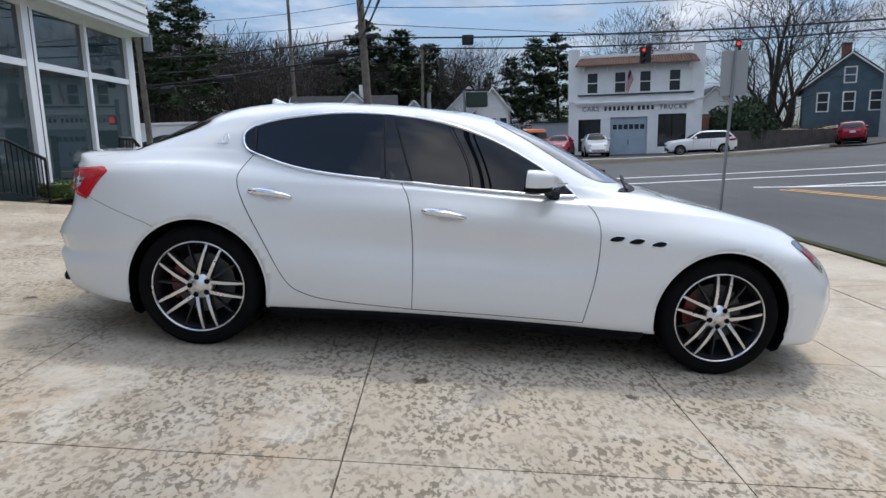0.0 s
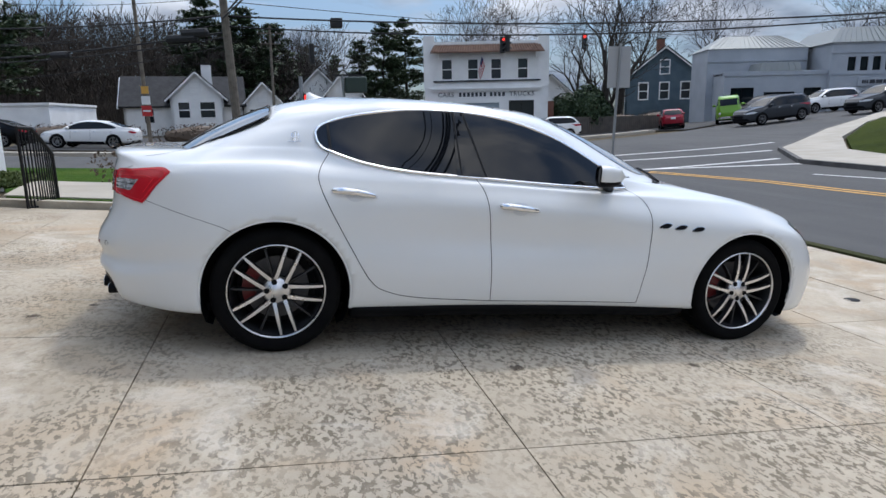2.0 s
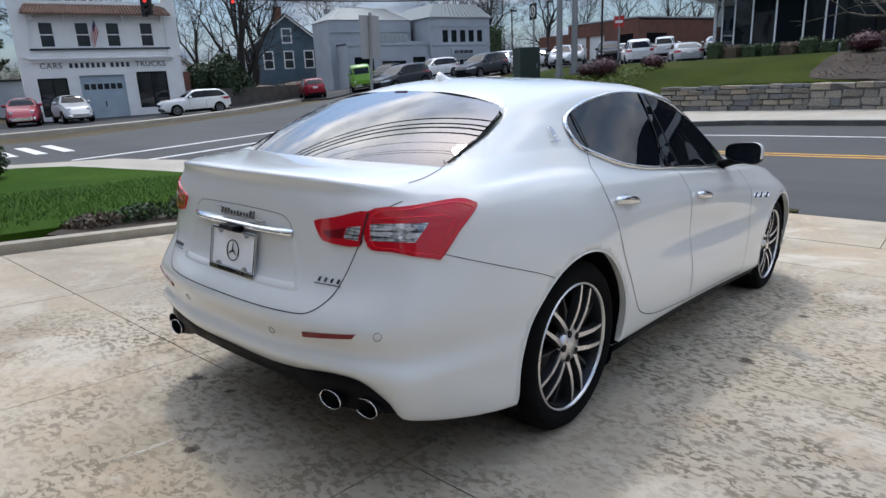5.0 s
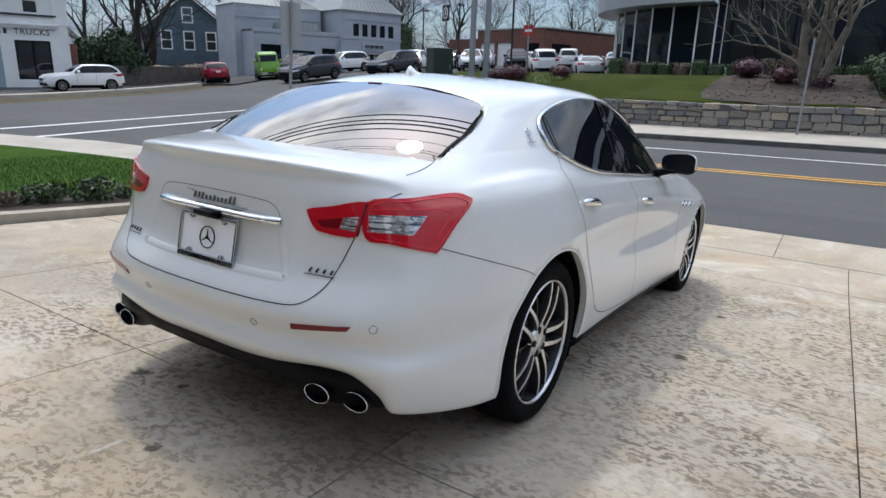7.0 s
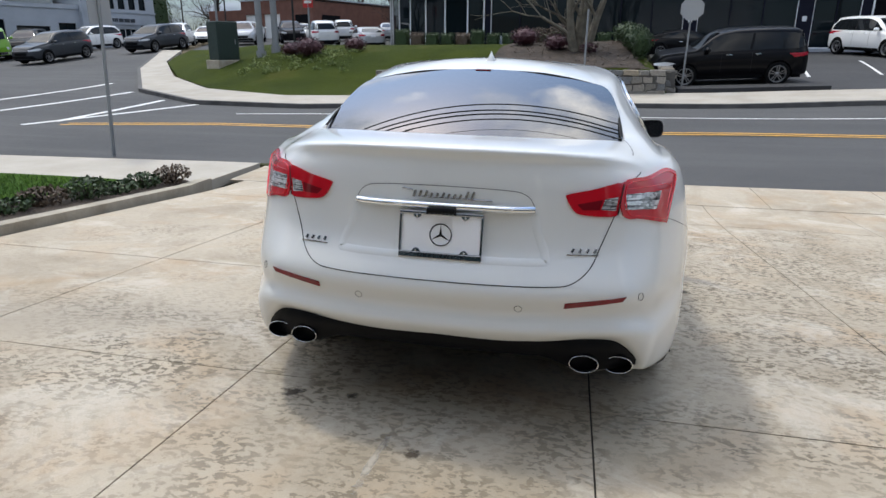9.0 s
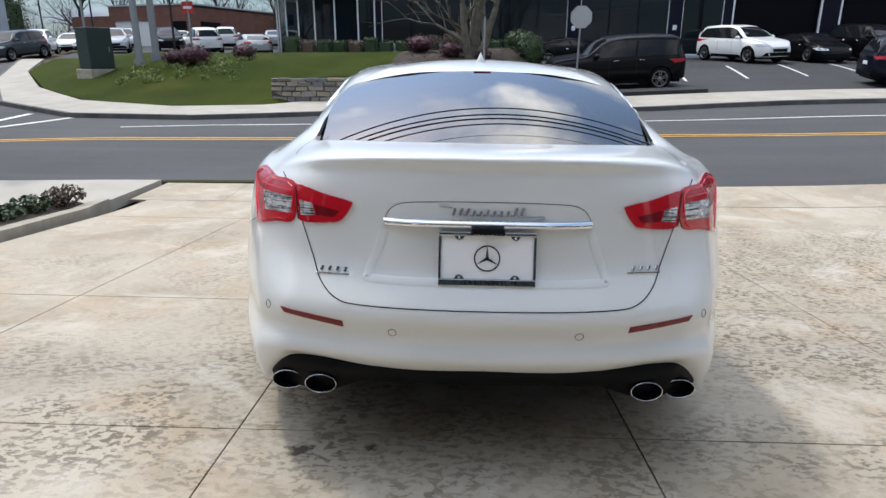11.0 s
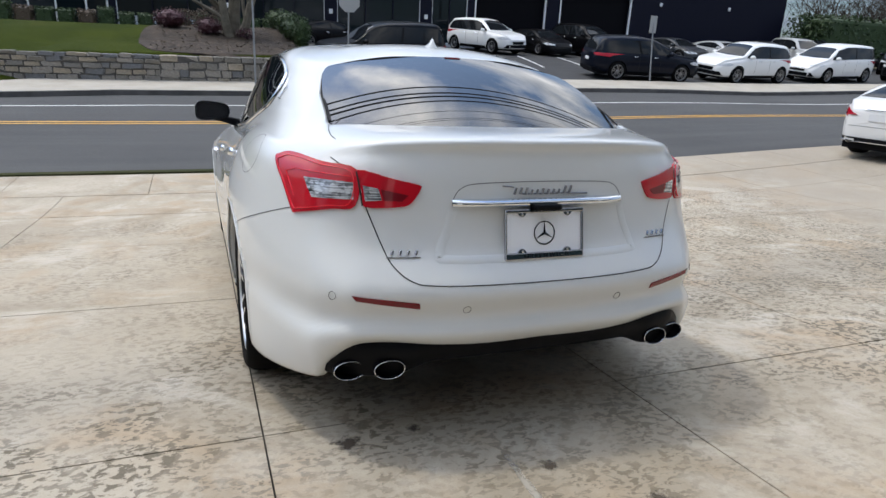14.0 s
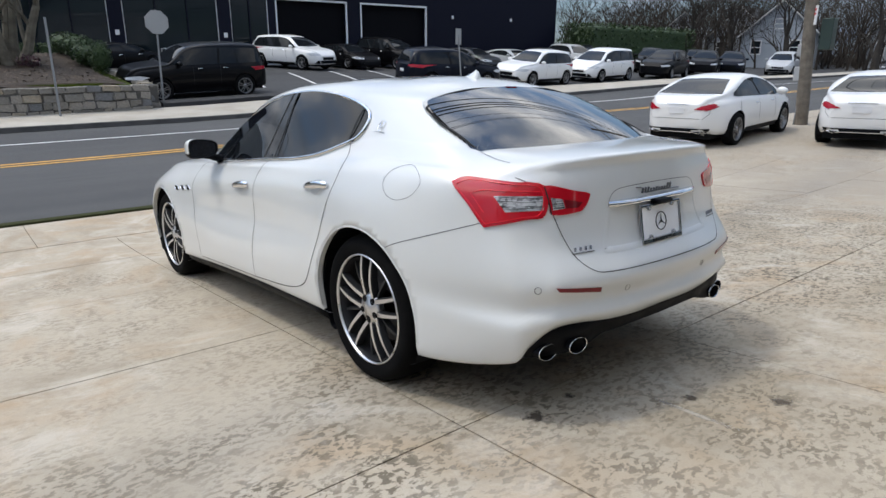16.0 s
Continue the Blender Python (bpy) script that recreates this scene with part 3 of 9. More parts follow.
# Lines that run round half the body from the tail's middle to the nose's middle (x ahead, y to the left, z up).
BODY_LINES = [
    # lower edge
    [(-2.472, 0, 0.388), (-2.464, 0.32, 0.392), (-2.398, 0.615, 0.404), (-2.348, 0.7, 0.345), (-2.29, 0.748, 0.272), (-1.93, 0.9, 0.243), (-1.5, 0.925, 0.26), (-1.06, 0.925, 0.272), (-0.35, 0.932, 0.287), (0.4, 0.932, 0.276), (0.97, 0.93, 0.256), (1.5, 0.925, 0.24), (1.9, 0.895, 0.22), (2.15, 0.76, 0.21), (2.35, 0.42, 0.2), (2.42, 0, 0.2)],
    # lip of the bumper
    [(-2.5, 0, 0.428), (-2.491, 0.32, 0.432), (-2.435, 0.615, 0.44), (-2.377, 0.708, 0.43), (-2.3, 0.775, 0.405), (-1.93, 0.912, 0.44), (-1.5, 0.955, 0.46), (-1.05, 0.948, 0.43), (-0.35, 0.945, 0.43), (0.4, 0.945, 0.42), (0.95, 0.942, 0.42), (1.5, 0.952, 0.44), (1.92, 0.915, 0.43), (2.18, 0.78, 0.42), (2.4, 0.43, 0.42), (2.47, 0, 0.42)],
    # scoop over the lip
    [(-2.488, 0, 0.488), (-2.479, 0.316, 0.492), (-2.421, 0.604, 0.499), (-2.365, 0.686, 0.491), (-2.281, 0.758, 0.481), (-1.93, 0.906, 0.52), (-1.5, 0.964, 0.555), (-1.05, 0.946, 0.545), (-0.35, 0.934, 0.545), (0.4, 0.936, 0.535), (0.95, 0.947, 0.53), (1.5, 0.962, 0.54), (1.92, 0.921, 0.515), (2.175, 0.776, 0.495), (2.39, 0.431, 0.485), (2.46, 0.006, 0.485)],
    # bumper ledge and flanks
    [(-2.508, 0, 0.572), (-2.498, 0.32, 0.575), (-2.438, 0.61, 0.58), (-2.384, 0.691, 0.575), (-2.29, 0.765, 0.585), (-1.93, 0.908, 0.63), (-1.5, 0.962, 0.65), (-1.05, 0.932, 0.66), (-0.35, 0.912, 0.66), (0.4, 0.916, 0.65), (0.95, 0.94, 0.64), (1.5, 0.96, 0.64), (1.92, 0.915, 0.6), (2.17, 0.76, 0.57), (2.38, 0.42, 0.55), (2.45, 0, 0.55)],
    # upper flanks
    [(-2.435, 0, 0.72), (-2.43, 0.3, 0.72), (-2.378, 0.57, 0.73), (-2.325, 0.669, 0.743), (-2.24, 0.752, 0.76), (-1.93, 0.888, 0.8), (-1.5, 0.94, 0.83), (-1.05, 0.916, 0.85), (-0.35, 0.912, 0.85), (0.4, 0.915, 0.83), (0.95, 0.927, 0.8), (1.5, 0.935, 0.79), (1.92, 0.875, 0.73), (2.12, 0.73, 0.68), (2.33, 0.4, 0.64), (2.41, 0, 0.64)],
    # shoulder
    [(-2.42, 0, 0.94), (-2.412, 0.28, 0.94), (-2.36, 0.55, 0.935), (-2.294, 0.655, 0.933), (-2.2, 0.74, 0.935), (-1.93, 0.855, 0.955), (-1.5, 0.885, 0.975), (-1.05, 0.878, 0.96), (-0.35, 0.867, 0.955), (0.4, 0.855, 0.935), (0.95, 0.848, 0.925), (1.5, 0.83, 0.9), (1.9, 0.765, 0.82), (2.05, 0.67, 0.765), (2.24, 0.38, 0.72), (2.33, 0, 0.715)],
    # over the shoulder
    [(-2.414, 0, 1.006), (-2.403, 0.275, 1.006), (-2.345, 0.535, 0.998), (-2.275, 0.632, 0.99), (-2.188, 0.725, 0.958), (-1.93, 0.812, 1.012), (-1.5, 0.838, 1.032), (-1.05, 0.856, 0.995), (-0.35, 0.853, 0.98), (0.4, 0.842, 0.957), (0.941, 0.826, 0.95), (1.485, 0.795, 0.925), (1.87, 0.726, 0.851), (2.014, 0.629, 0.802), (2.183, 0.362, 0.752), (2.261, 0, 0.748)],
    # boot lip, belt and bonnet
    [(-2.42, 0, 1.044), (-2.408, 0.27, 1.044), (-2.342, 0.52, 1.035), (-2.262, 0.615, 1.024), (-2.16, 0.69, 1.01), (-1.93, 0.775, 1.025), (-1.5, 0.79, 1.06), (-1.05, 0.815, 1.045), (-0.35, 0.82, 1.005), (0.4, 0.8, 0.975), (0.92, 0.76, 0.975), (1.45, 0.7, 0.95), (1.8, 0.62, 0.89), (1.93, 0.52, 0.855), (2.05, 0.32, 0.825), (2.1, 0, 0.825)],
    # deck below the glass
    [(-2.097, 0, 1.074), (-2.086, 0.278, 1.074), (-2.03, 0.545, 1.074), (-1.998, 0.605, 1.075), (-1.967, 0.644, 1.077), (-1.804, 0.704, 1.096), (-1.458, 0.744, 1.119), (-1.025, 0.773, 1.108), (-0.35, 0.776, 1.093), (0.383, 0.764, 1.055), (0.769, 0.714, 1.03), (1.013, 0.62, 1.017), (1.12, 0.532, 1.012), (1.174, 0.423, 1.01), (1.218, 0.236, 1.014), (1.235, 0, 1.018)],
    # foot of the glass
    [(-2.035, 0, 1.08), (-2.025, 0.28, 1.08), (-1.97, 0.55, 1.082), (-1.948, 0.603, 1.085), (-1.93, 0.635, 1.09), (-1.78, 0.69, 1.11), (-1.45, 0.735, 1.13), (-1.02, 0.765, 1.12), (-0.35, 0.768, 1.11), (0.38, 0.757, 1.07), (0.74, 0.705, 1.04), (0.93, 0.605, 1.03), (0.99, 0.515, 1.035), (1.03, 0.405, 1.04), (1.06, 0.22, 1.05), (1.07, 0, 1.055)],
    # middle of the glass
    [(-1.83, 0, 1.215), (-1.82, 0.28, 1.212), (-1.77, 0.5, 1.205), (-1.746, 0.545, 1.205), (-1.71, 0.57, 1.207), (-1.56, 0.625, 1.22), (-1.3, 0.67, 1.25), (-0.98, 0.7, 1.25), (-0.35, 0.705, 1.25), (0.2, 0.692, 1.21), (0.44, 0.632, 1.2), (0.6, 0.525, 1.2), (0.65, 0.445, 1.205), (0.67, 0.335, 1.212), (0.69, 0.18, 1.218), (0.7, 0, 1.22)],
    # roof rail
    [(-1.54, 0, 1.35), (-1.535, 0.27, 1.345), (-1.49, 0.45, 1.33), (-1.465, 0.493, 1.326), (-1.43, 0.52, 1.325), (-1.31, 0.57, 1.335), (-1.12, 0.6, 1.362), (-0.9, 0.615, 1.388), (-0.38, 0.615, 1.4), (-0.05, 0.602, 1.382), (0.1, 0.542, 1.375), (0.2, 0.44, 1.375), (0.23, 0.37, 1.378), (0.25, 0.26, 1.382), (0.265, 0.15, 1.386), (0.27, 0, 1.388)],
    # roof skin
    [(-1.25, 0, 1.422), (-1.24, 0.2, 1.418), (-1.2, 0.33, 1.41), (-1.177, 0.364, 1.408), (-1.15, 0.385, 1.408), (-1.08, 0.405, 1.414), (-0.95, 0.415, 1.428), (-0.8, 0.415, 1.438), (-0.42, 0.415, 1.445), (-0.2, 0.395, 1.436), (-0.1, 0.335, 1.435), (-0.03, 0.265, 1.437), (-0.01, 0.225, 1.438), (0, 0.17, 1.44), (0.005, 0.1, 1.441), (0.01, 0, 1.442)],
    # roof spine
    [(-1.02, 0, 1.447), (-1.01, 0, 1.447), (-0.99, 0, 1.449), (-0.981, 0, 1.45), (-0.97, 0, 1.45), (-0.94, 0, 1.451), (-0.88, 0, 1.454), (-0.78, 0, 1.458), (-0.46, 0, 1.462), (-0.32, 0, 1.458), (-0.26, 0, 1.455), (-0.22, 0, 1.453), (-0.2, 0, 1.452), (-0.19, 0, 1.452), (-0.18, 0, 1.452), (-0.17, 0, 1.452)],
]
WHEELS = [(1.5, 0.0), (-1.5, 0.0)]
ARCH, HUB = 0.396, 0.350


def body_grid(ns=190, nv=96):
    lines = np.array(BODY_LINES)                       # lines x stations x 3
    knots = np.concatenate([[0], np.cumsum(np.linalg.norm(np.diff(lines[3], axis=0), axis=1) * 0.7 + 0.03)])
    s = np.linspace(knots[0], knots[-1], ns)
    along = np.array([spline_through(knots, ln, s, mirror=True) for ln in lines])
    along[:, 0, 1] = along[:, -1, 1] = 0
    low = along[0].copy()                              # a turned-in edge under the body
    low[:, 0] *= 0.985
    low[:, 1] *= 0.955
    low[:, 2] -= 0.025
    along = np.concatenate([low[None], along])
    out = np.zeros((ns, nv, 3))
    for i in range(ns):
        p = along[:, i]
        d = np.linalg.norm(np.diff(p, axis=0), axis=1) ** 0.6 + 1e-4
        t = np.concatenate([[0], np.cumsum(d)])
        out[i] = spline_through(t, p, np.linspace(0, t[-1], nv))
        out[i, -1] = p[-1]
    out[:, :, 1] = np.maximum(out[:, :, 1], 0)
    out[0, :, 1] = out[-1, :, 1] = out[:, -1, 1] = 0
    return out


def body_mesh():
    g = body_grid()
    ns, nv = g.shape[:2]
    bm = bmesh.new()
    for sign in (1, -1):
        v = [[bm.verts.new((p[0], p[1] * sign, p[2])) for p in row] for row in g]
        for i in range(ns - 1):
            for j in range(nv - 1):
                q = (v[i][j], v[i + 1][j], v[i + 1][j + 1], v[i][j + 1])
                bm.faces.new(q if sign < 0 else q[::-1])
    bmesh.ops.remove_doubles(bm, verts=bm.verts, dist=0.0004)
    bmesh.ops.recalc_face_normals(bm, faces=bm.faces)
    return bm


def cut_arches(bm):
    """Opens the wheel arches, draws their edge to a circle and turns it in."""
    for cx, _ in WHEELS:
        dead = [f for f in bm.faces if f.calc_center_median().z < 0.9 and abs(f.calc_center_median().y) > 0.5
                and math.hypot(f.calc_center_median().x - cx, f.calc_center_median().z - HUB) < ARCH]
        bmesh.ops.delete(bm, geom=dead, context="FACES")
        rim = [e for e in bm.edges if len(e.link_faces) == 1 and all(abs(v.co.y) > 0.5 and v.co.z > 0.262 and math.hypot(v.co.x - cx, v.co.z - HUB) < ARCH + 0.06 for v in e.verts)]
        for v in {v for e in rim for v in e.verts}:
            d = Vector((v.co.x - cx, v.co.z - HUB))
            d = d.normalized() * ARCH
            sgn = math.copysign(1, v.co.y)
            v.co.x, v.co.z = cx + d.x, HUB + d.y
            v.co.y = SKIN.ray_cast(Vector((v.co.x, 2 * sgn, v.co.z)), Vector((0, -sgn, 0)))[0].y if v.co.z > 0.27 else v.co.y
        r = bmesh.ops.extrude_edge_only(bm, edges=rim)
        for v in (w for w in r["geom"] if isinstance(w, bmesh.types.BMVert)):
            d = Vector((v.co.x - cx, 0, v.co.z - HUB)).normalized()
            v.co += d * 0.006
            v.co.y -= math.copysign(0.035, v.co.y)


def tree_of(bm):
    from mathutils.bvhtree import BVHTree
    return BVHTree.FromBMesh(bm)


BODY = body_mesh()
SKIN = tree_of(BODY)


def on_skin(origin, way, lift=0.0):
    """The place where a ray meets the body, a little proud of it."""
    hit, normal, _, _ = SKIN.ray_cast(Vector(origin), Vector(way).normalized())
    if hit is None:
        hit, normal, _, _ = SKIN.find_nearest(Vector(origin) + Vector(way).normalized() * 1.0)
    if normal.dot(Vector(way)) > 0:
        normal = -normal
    return hit + normal * lift, normal


def caster(view, side=1):
    """How a flat drawing is thrown on the body: from the side, the tail, above, or over the tail's corner."""
    if view == "side":
        return lambda a, b: ((a, 2.0 * side, b), (0, -side, 0))
    if view == "tail":
        return lambda a, b: ((-4.0, a, b), (1, 0, 0))
    if view == "top":
        return lambda a, b: ((a, b, 3.0), (0, 0, -1))
    if view == "slope":      # over the tail: a across, b up the slope
        d = Vector((0.52, 0, -0.85)).normalized()
        u = Vector((0.85, 0, 0.52)).normalized()
        return lambda a, b: (Vector((-1.83, 0, 1.2)) - d * 2 + u * b + Vector((0, a, 0)), d)
    if view == "corner":     # a: along the tail's corner, b: height
        d = Vector((0.70, -0.72 * side, 0)).normalized()
        u = Vector((0.72, 0.70 * side, 0)).normalized()
        return lambda a, b: (Vector((-2.2, 0.72 * side, b)) - d * 1.5 + u * a, d)


def patch(outline, view, lift, side=1, step=0.03, thick=0.0, edge_step=0.015, fair=0):
    """A sheet laid on the body inside a flat outline."""
    cast = caster(view, side)
    pts = densify(outline, edge_step)
    vs, fs = cdt(pts, step)
    bm = bmesh.new()
    bv, nn = [], []
    place = [on_skin(*cast(a, b), lift) for a, b in vs]
    if fair:                 # a fair sheet of low degree, as bent glass is
        q = np.array(vs)
        way = Vector(cast(0.0, 0.0)[1]).normalized()
        deep = np.array([(p - Vector(cast(a, b)[0])).dot(way) for (a, b), (p, _) in zip(vs, place)])
        terms = np.stack([q[:, 0] ** i * q[:, 1] ** j for i in range(fair + 1) for j in range(fair + 1 - i)], 1)
        core = q[:, 1] > (-0.14 if view == "slope" else -9)
        fit = terms @ np.linalg.lstsq(terms[core], deep[core], rcond=None)[0]
        fit -= min(max((fit - deep)[q[:, 1] > -0.10].max() if view == "slope" else (fit - deep).max(), 0), 0.010)
        place = [(Vector(cast(a, b)[0]) + way * s, n) for (a, b), s, (_, n) in zip(vs, fit, place)]
    for p, n in place:
        bv.append(bm.verts.new(p))
        nn.append(n)
    for f in fs:
        try:
            fc = bm.faces.new([bv[i] for i in f])
        except ValueError:
            continue
        fc.normal_update()
        if fc.normal.dot(nn[f[0]]) < 0:
            fc.normal_flip()
    if thick:
        edges = [e for e in bm.edges if len(e.link_faces) == 1]
        nrm = dict(zip(bv, nn))
        rim = {v: bm.verts.new(v.co) for e in edges for v in e.verts}
        low = {v: bm.verts.new(v.co - nrm[v] * thick) for v in rim}
        for e in edges:
            a, b = e.verts
            bm.faces.new((rim[a], rim[b], low[b], low[a]))
    return bm


def strip(points, view, width, lift, side=1, closed=False, step=0.02, height=0.0):
    """A band along a line drawn on the body; with height it stands proud as a moulding."""
    cast = caster(view, side)
    pts = densify(points, step, closed)
    place = [on_skin(*cast(a, b), lift) for a, b in pts]
    bm = bmesh.new()
    n, rows = len(place), []
    for i, (p, nr) in enumerate(place):
        q0 = place[i - 1][0] if (i > 0 or closed) else p
        q1 = place[(i + 1) % n][0] if (i < n - 1 or closed) else p
        d = (q1 - q0).normalized()
        w = nr.cross(d).normalized() * width / 2
        if height:
            rows.append([bm.verts.new(p + w), bm.verts.new(p + w * 0.6 + nr * height), bm.verts.new(p - w * 0.6 + nr * height), bm.verts.new(p - w)])
        else:
            rows.append([bm.verts.new(p + w), bm.verts.new(p - w)])
    for a, b in zip(rows, rows[1:] + (rows[:1] if closed else [])):
        for k in range(len(a) - 1):
            bm.faces.new((a[k], a[k + 1], b[k + 1], b[k]))
    bmesh.ops.recalc_face_normals(bm, faces=bm.faces)
    f = next(iter(bm.faces))
    if f.normal.dot(place[0][1]) < -0.2:
        bmesh.ops.reverse_faces(bm, faces=bm.faces)
    return bm


def open_curve(points, steps=6):
    """A smooth open line through flat points."""
    p = np.array(points, float)
    p = np.concatenate([[2 * p[0] - p[1]], p, [2 * p[-1] - p[-2]]])
    out = []
    for i in range(1, len(p) - 2):
        for s in range(steps):
            t = s / steps
            out.append(tuple(0.5 * (2 * p[i] + (p[i + 1] - p[i - 1]) * t + (2 * p[i - 1] - 5 * p[i] + 4 * p[i + 1] - p[i + 2]) * t * t + (3 * p[i] - p[i - 1] - 3 * p[i + 1] + p[i + 2]) * t ** 3)))
    out.append(tuple(p[-2]))
    return out


def revolve(profile, n=48, axis="y"):
    """Turns a profile of (radius, offset) round an axis."""
    bm = bmesh.new()
    rings = []
    for k in range(n):
        a = 2 * math.pi * k / n
        rings.append([bm.verts.new((r * math.cos(a), o, r * math.sin(a)) if axis == "y" else (r * math.cos(a), r * math.sin(a), o)) for r, o in profile])
    for k in range(n):
        a, b = rings[k], rings[(k + 1) % n]
        for j in range(len(profile) - 1):
            try:
                bm.faces.new((a[j], b[j], b[j + 1], a[j + 1]))
            except ValueError:
                pass
    bmesh.ops.remove_doubles(bm, verts=bm.verts, dist=1e-5)
    bmesh.ops.recalc_face_normals(bm, faces=bm.faces)
    return bm


def spoke_mesh(r0, r1, a0, a1, w0, w1, y0, y1, thick):
    """One blade from near the hub to the rim, straight, from the angle a0 to a1."""
    bm = bmesh.new()
    rows = []
    inner, outer = (Vector((r * math.cos(radians(a)), 0, r * math.sin(radians(a)))) for r, a in ((r0, a0), (r1, a1)))
    s = (outer - inner).normalized()
    s = Vector((-s.z, 0, s.x))
    for k in range(7):
        t = k / 6
        w = (w0 + (w1 - w0) * t) / 2
        y = y0 + (y1 - y0) * t - 0.012 * math.sin(math.pi * t)
        c = inner.lerp(outer, t)
        rows.append([bm.verts.new(c + s * w * 0.8 + Vector((0, y, 0))), bm.verts.new(c - s * w * 0.8 + Vector((0, y, 0))), bm.verts.new(c - s * w + Vector((0, y + 0.006, 0))),
                     bm.verts.new(c - s * w * 1.2 + Vector((0, y + thick, 0))), bm.verts.new(c + s * w * 1.2 + Vector((0, y + thick, 0))), bm.verts.new(c + s * w + Vector((0, y + 0.006, 0)))])
    for i, (a, b) in enumerate(zip(rows, rows[1:])):
        for k in range(6):
            f = bm.faces.new((a[k], a[(k + 1) % 6], b[(k + 1) % 6], b[k]))
            f.material_index = 0 if k in (0,) else 1
    bm.faces.new(rows[0][::-1])
    bm.faces.new(rows[-1])
    bmesh.ops.recalc_face_normals(bm, faces=bm.faces)
    return bm


def make_wheel(parent, m, radius=0.352, width=0.25, rim=0.262, pairs=5, turn=0.0):
    """A wheel whose outer face looks along -y; m: its pose."""
    tyre = part("wheel", revolve([(rim - 0.004, -width * 0.46), (rim + 0.012, -width * 0.50), (rim + 0.05, -width * 0.535), (radius - 0.022, -width * 0.50), (radius - 0.004, -width * 0.40),
                (radius, -width * 0.25), (radius, width * 0.25), (radius - 0.004, width * 0.40), (radius - 0.03, width * 0.5), (rim + 0.01, width * 0.5), (rim - 0.01, width * 0.4)], 64), RUBBER, parent, "black tyre on a twin-spoke alloy wheel", True)
    tyre.matrix_basis = m
    o = -width * 0.47
    part("rim", revolve([(rim + 0.003, o), (rim, o - 0.007), (rim - 0.005, o - 0.006), (rim - 0.008, o + 0.006)], 64), RIM, tyre, "polished alloy rim edge", True)
    part("barrel", revolve([(rim - 0.013, o + 0.002), (rim - 0.018, o + 0.012), (rim - 0.024, o + 0.05), (rim - 0.045, o + 0.16), (rim - 0.03, o + 0.2)], 64), RIM_DARK, tyre, "dark wheel barrel", True)
    part("hub", revolve([(0.0, o + 0.007), (0.030, o + 0.006), (0.034, o + 0.010), (0.062, o + 0.012), (0.076, o + 0.022), (0.080, o + 0.05), (0.0, o + 0.055)], 40), RIM, tyre, "", True)
    for k in range(pairs):
        a = 360 / pairs * k + turn
        for sgn in (-1, 1):
            bl = spoke_mesh(0.066, rim - 0.010, a + sgn * 26.0, a + sgn * 9.2, 0.026, 0.0165, o + 0.014, o + 0.004, 0.035)
            part("spoke", bl, [RIM, RIM_DARK], tyre)
        part("back_spoke", spoke_mesh(0.06, rim - 0.014, a + 36, a + 36, 0.012, 0.012, o + 0.035, o + 0.03, 0.03), RIM_DARK, tyre)
    for k in range(5):
        a = radians(72 * k + 36 + turn)
        bm = revolve([(0.0, -0.002), (0.0155, -0.002), (0.0165, 0.01)], 12)
        bmesh.ops.translate(bm, vec=(0.053 * math.cos(a), o + 0.011, 0.053 * math.sin(a)), verts=bm.verts)
        part("wheel_nut", bm, TRIM, tyre)
    part("brake_disc", revolve([(0.07, o + 0.115), (0.175, o + 0.115), (0.178, o + 0.125), (0.175, o + 0.14), (0.07, o + 0.14)], 48), DISC, tyre, "grey steel brake disc")
    bm = bmesh.new()
    rows = []
    for k in range(9):
        a = radians(140 + 9 * k)
        rows.append([bm.verts.new((r * math.cos(a), y, r * math.sin(a))) for r, y in ((0.115, o + 0.085), (0.185, o + 0.085), (0.19, o + 0.15), (0.11, o + 0.15))])
    for a, b in zip(rows, rows[1:]):
        for k in range(4):
            bm.faces.new((a[k], a[(k + 1) % 4], b[(k + 1) % 4], b[k]))
    bm.faces.new(rows[0]), bm.faces.new(rows[-1][::-1])
    bmesh.ops.recalc_face_normals(bm, faces=bm.faces)
    part("brake_caliper", bm, CALIPER, tyre, "red brake caliper")
    part("wheel_back", revolve([(0.0, o + 0.17), (rim - 0.04, o + 0.17)], 40), TRIM, tyre)
    return tyre


def text_mesh(body, size, depth, shear=0.0, spacing=1.0, align="CENTER"):
    cu = bpy.data.curves.new("letters", "FONT")
    cu.body, cu.size, cu.extrude, cu.shear = body, size, depth, shear
    cu.space_character, cu.align_x, cu.align_y = spacing, align, "CENTER"
    cu.resolution_u = 3
    ob = bpy.data.objects.new("letters", cu)
    scene.collection.objects.link(ob)
    me = bpy.data.meshes.new_from_object(ob.evaluated_get(bpy.context.evaluated_depsgraph_get()))
    bpy.data.objects.remove(ob)
    bpy.data.curves.remove(cu)
    return me


def lettering(name, body, size, depth, material, parent, m, **kw):
    me = text_mesh(body, size, depth, **kw)
    me.materials.clear()
    me.materials.append(material)
    ob = new(name, me)
    ob.parent, ob.matrix_basis = parent, m
    return ob


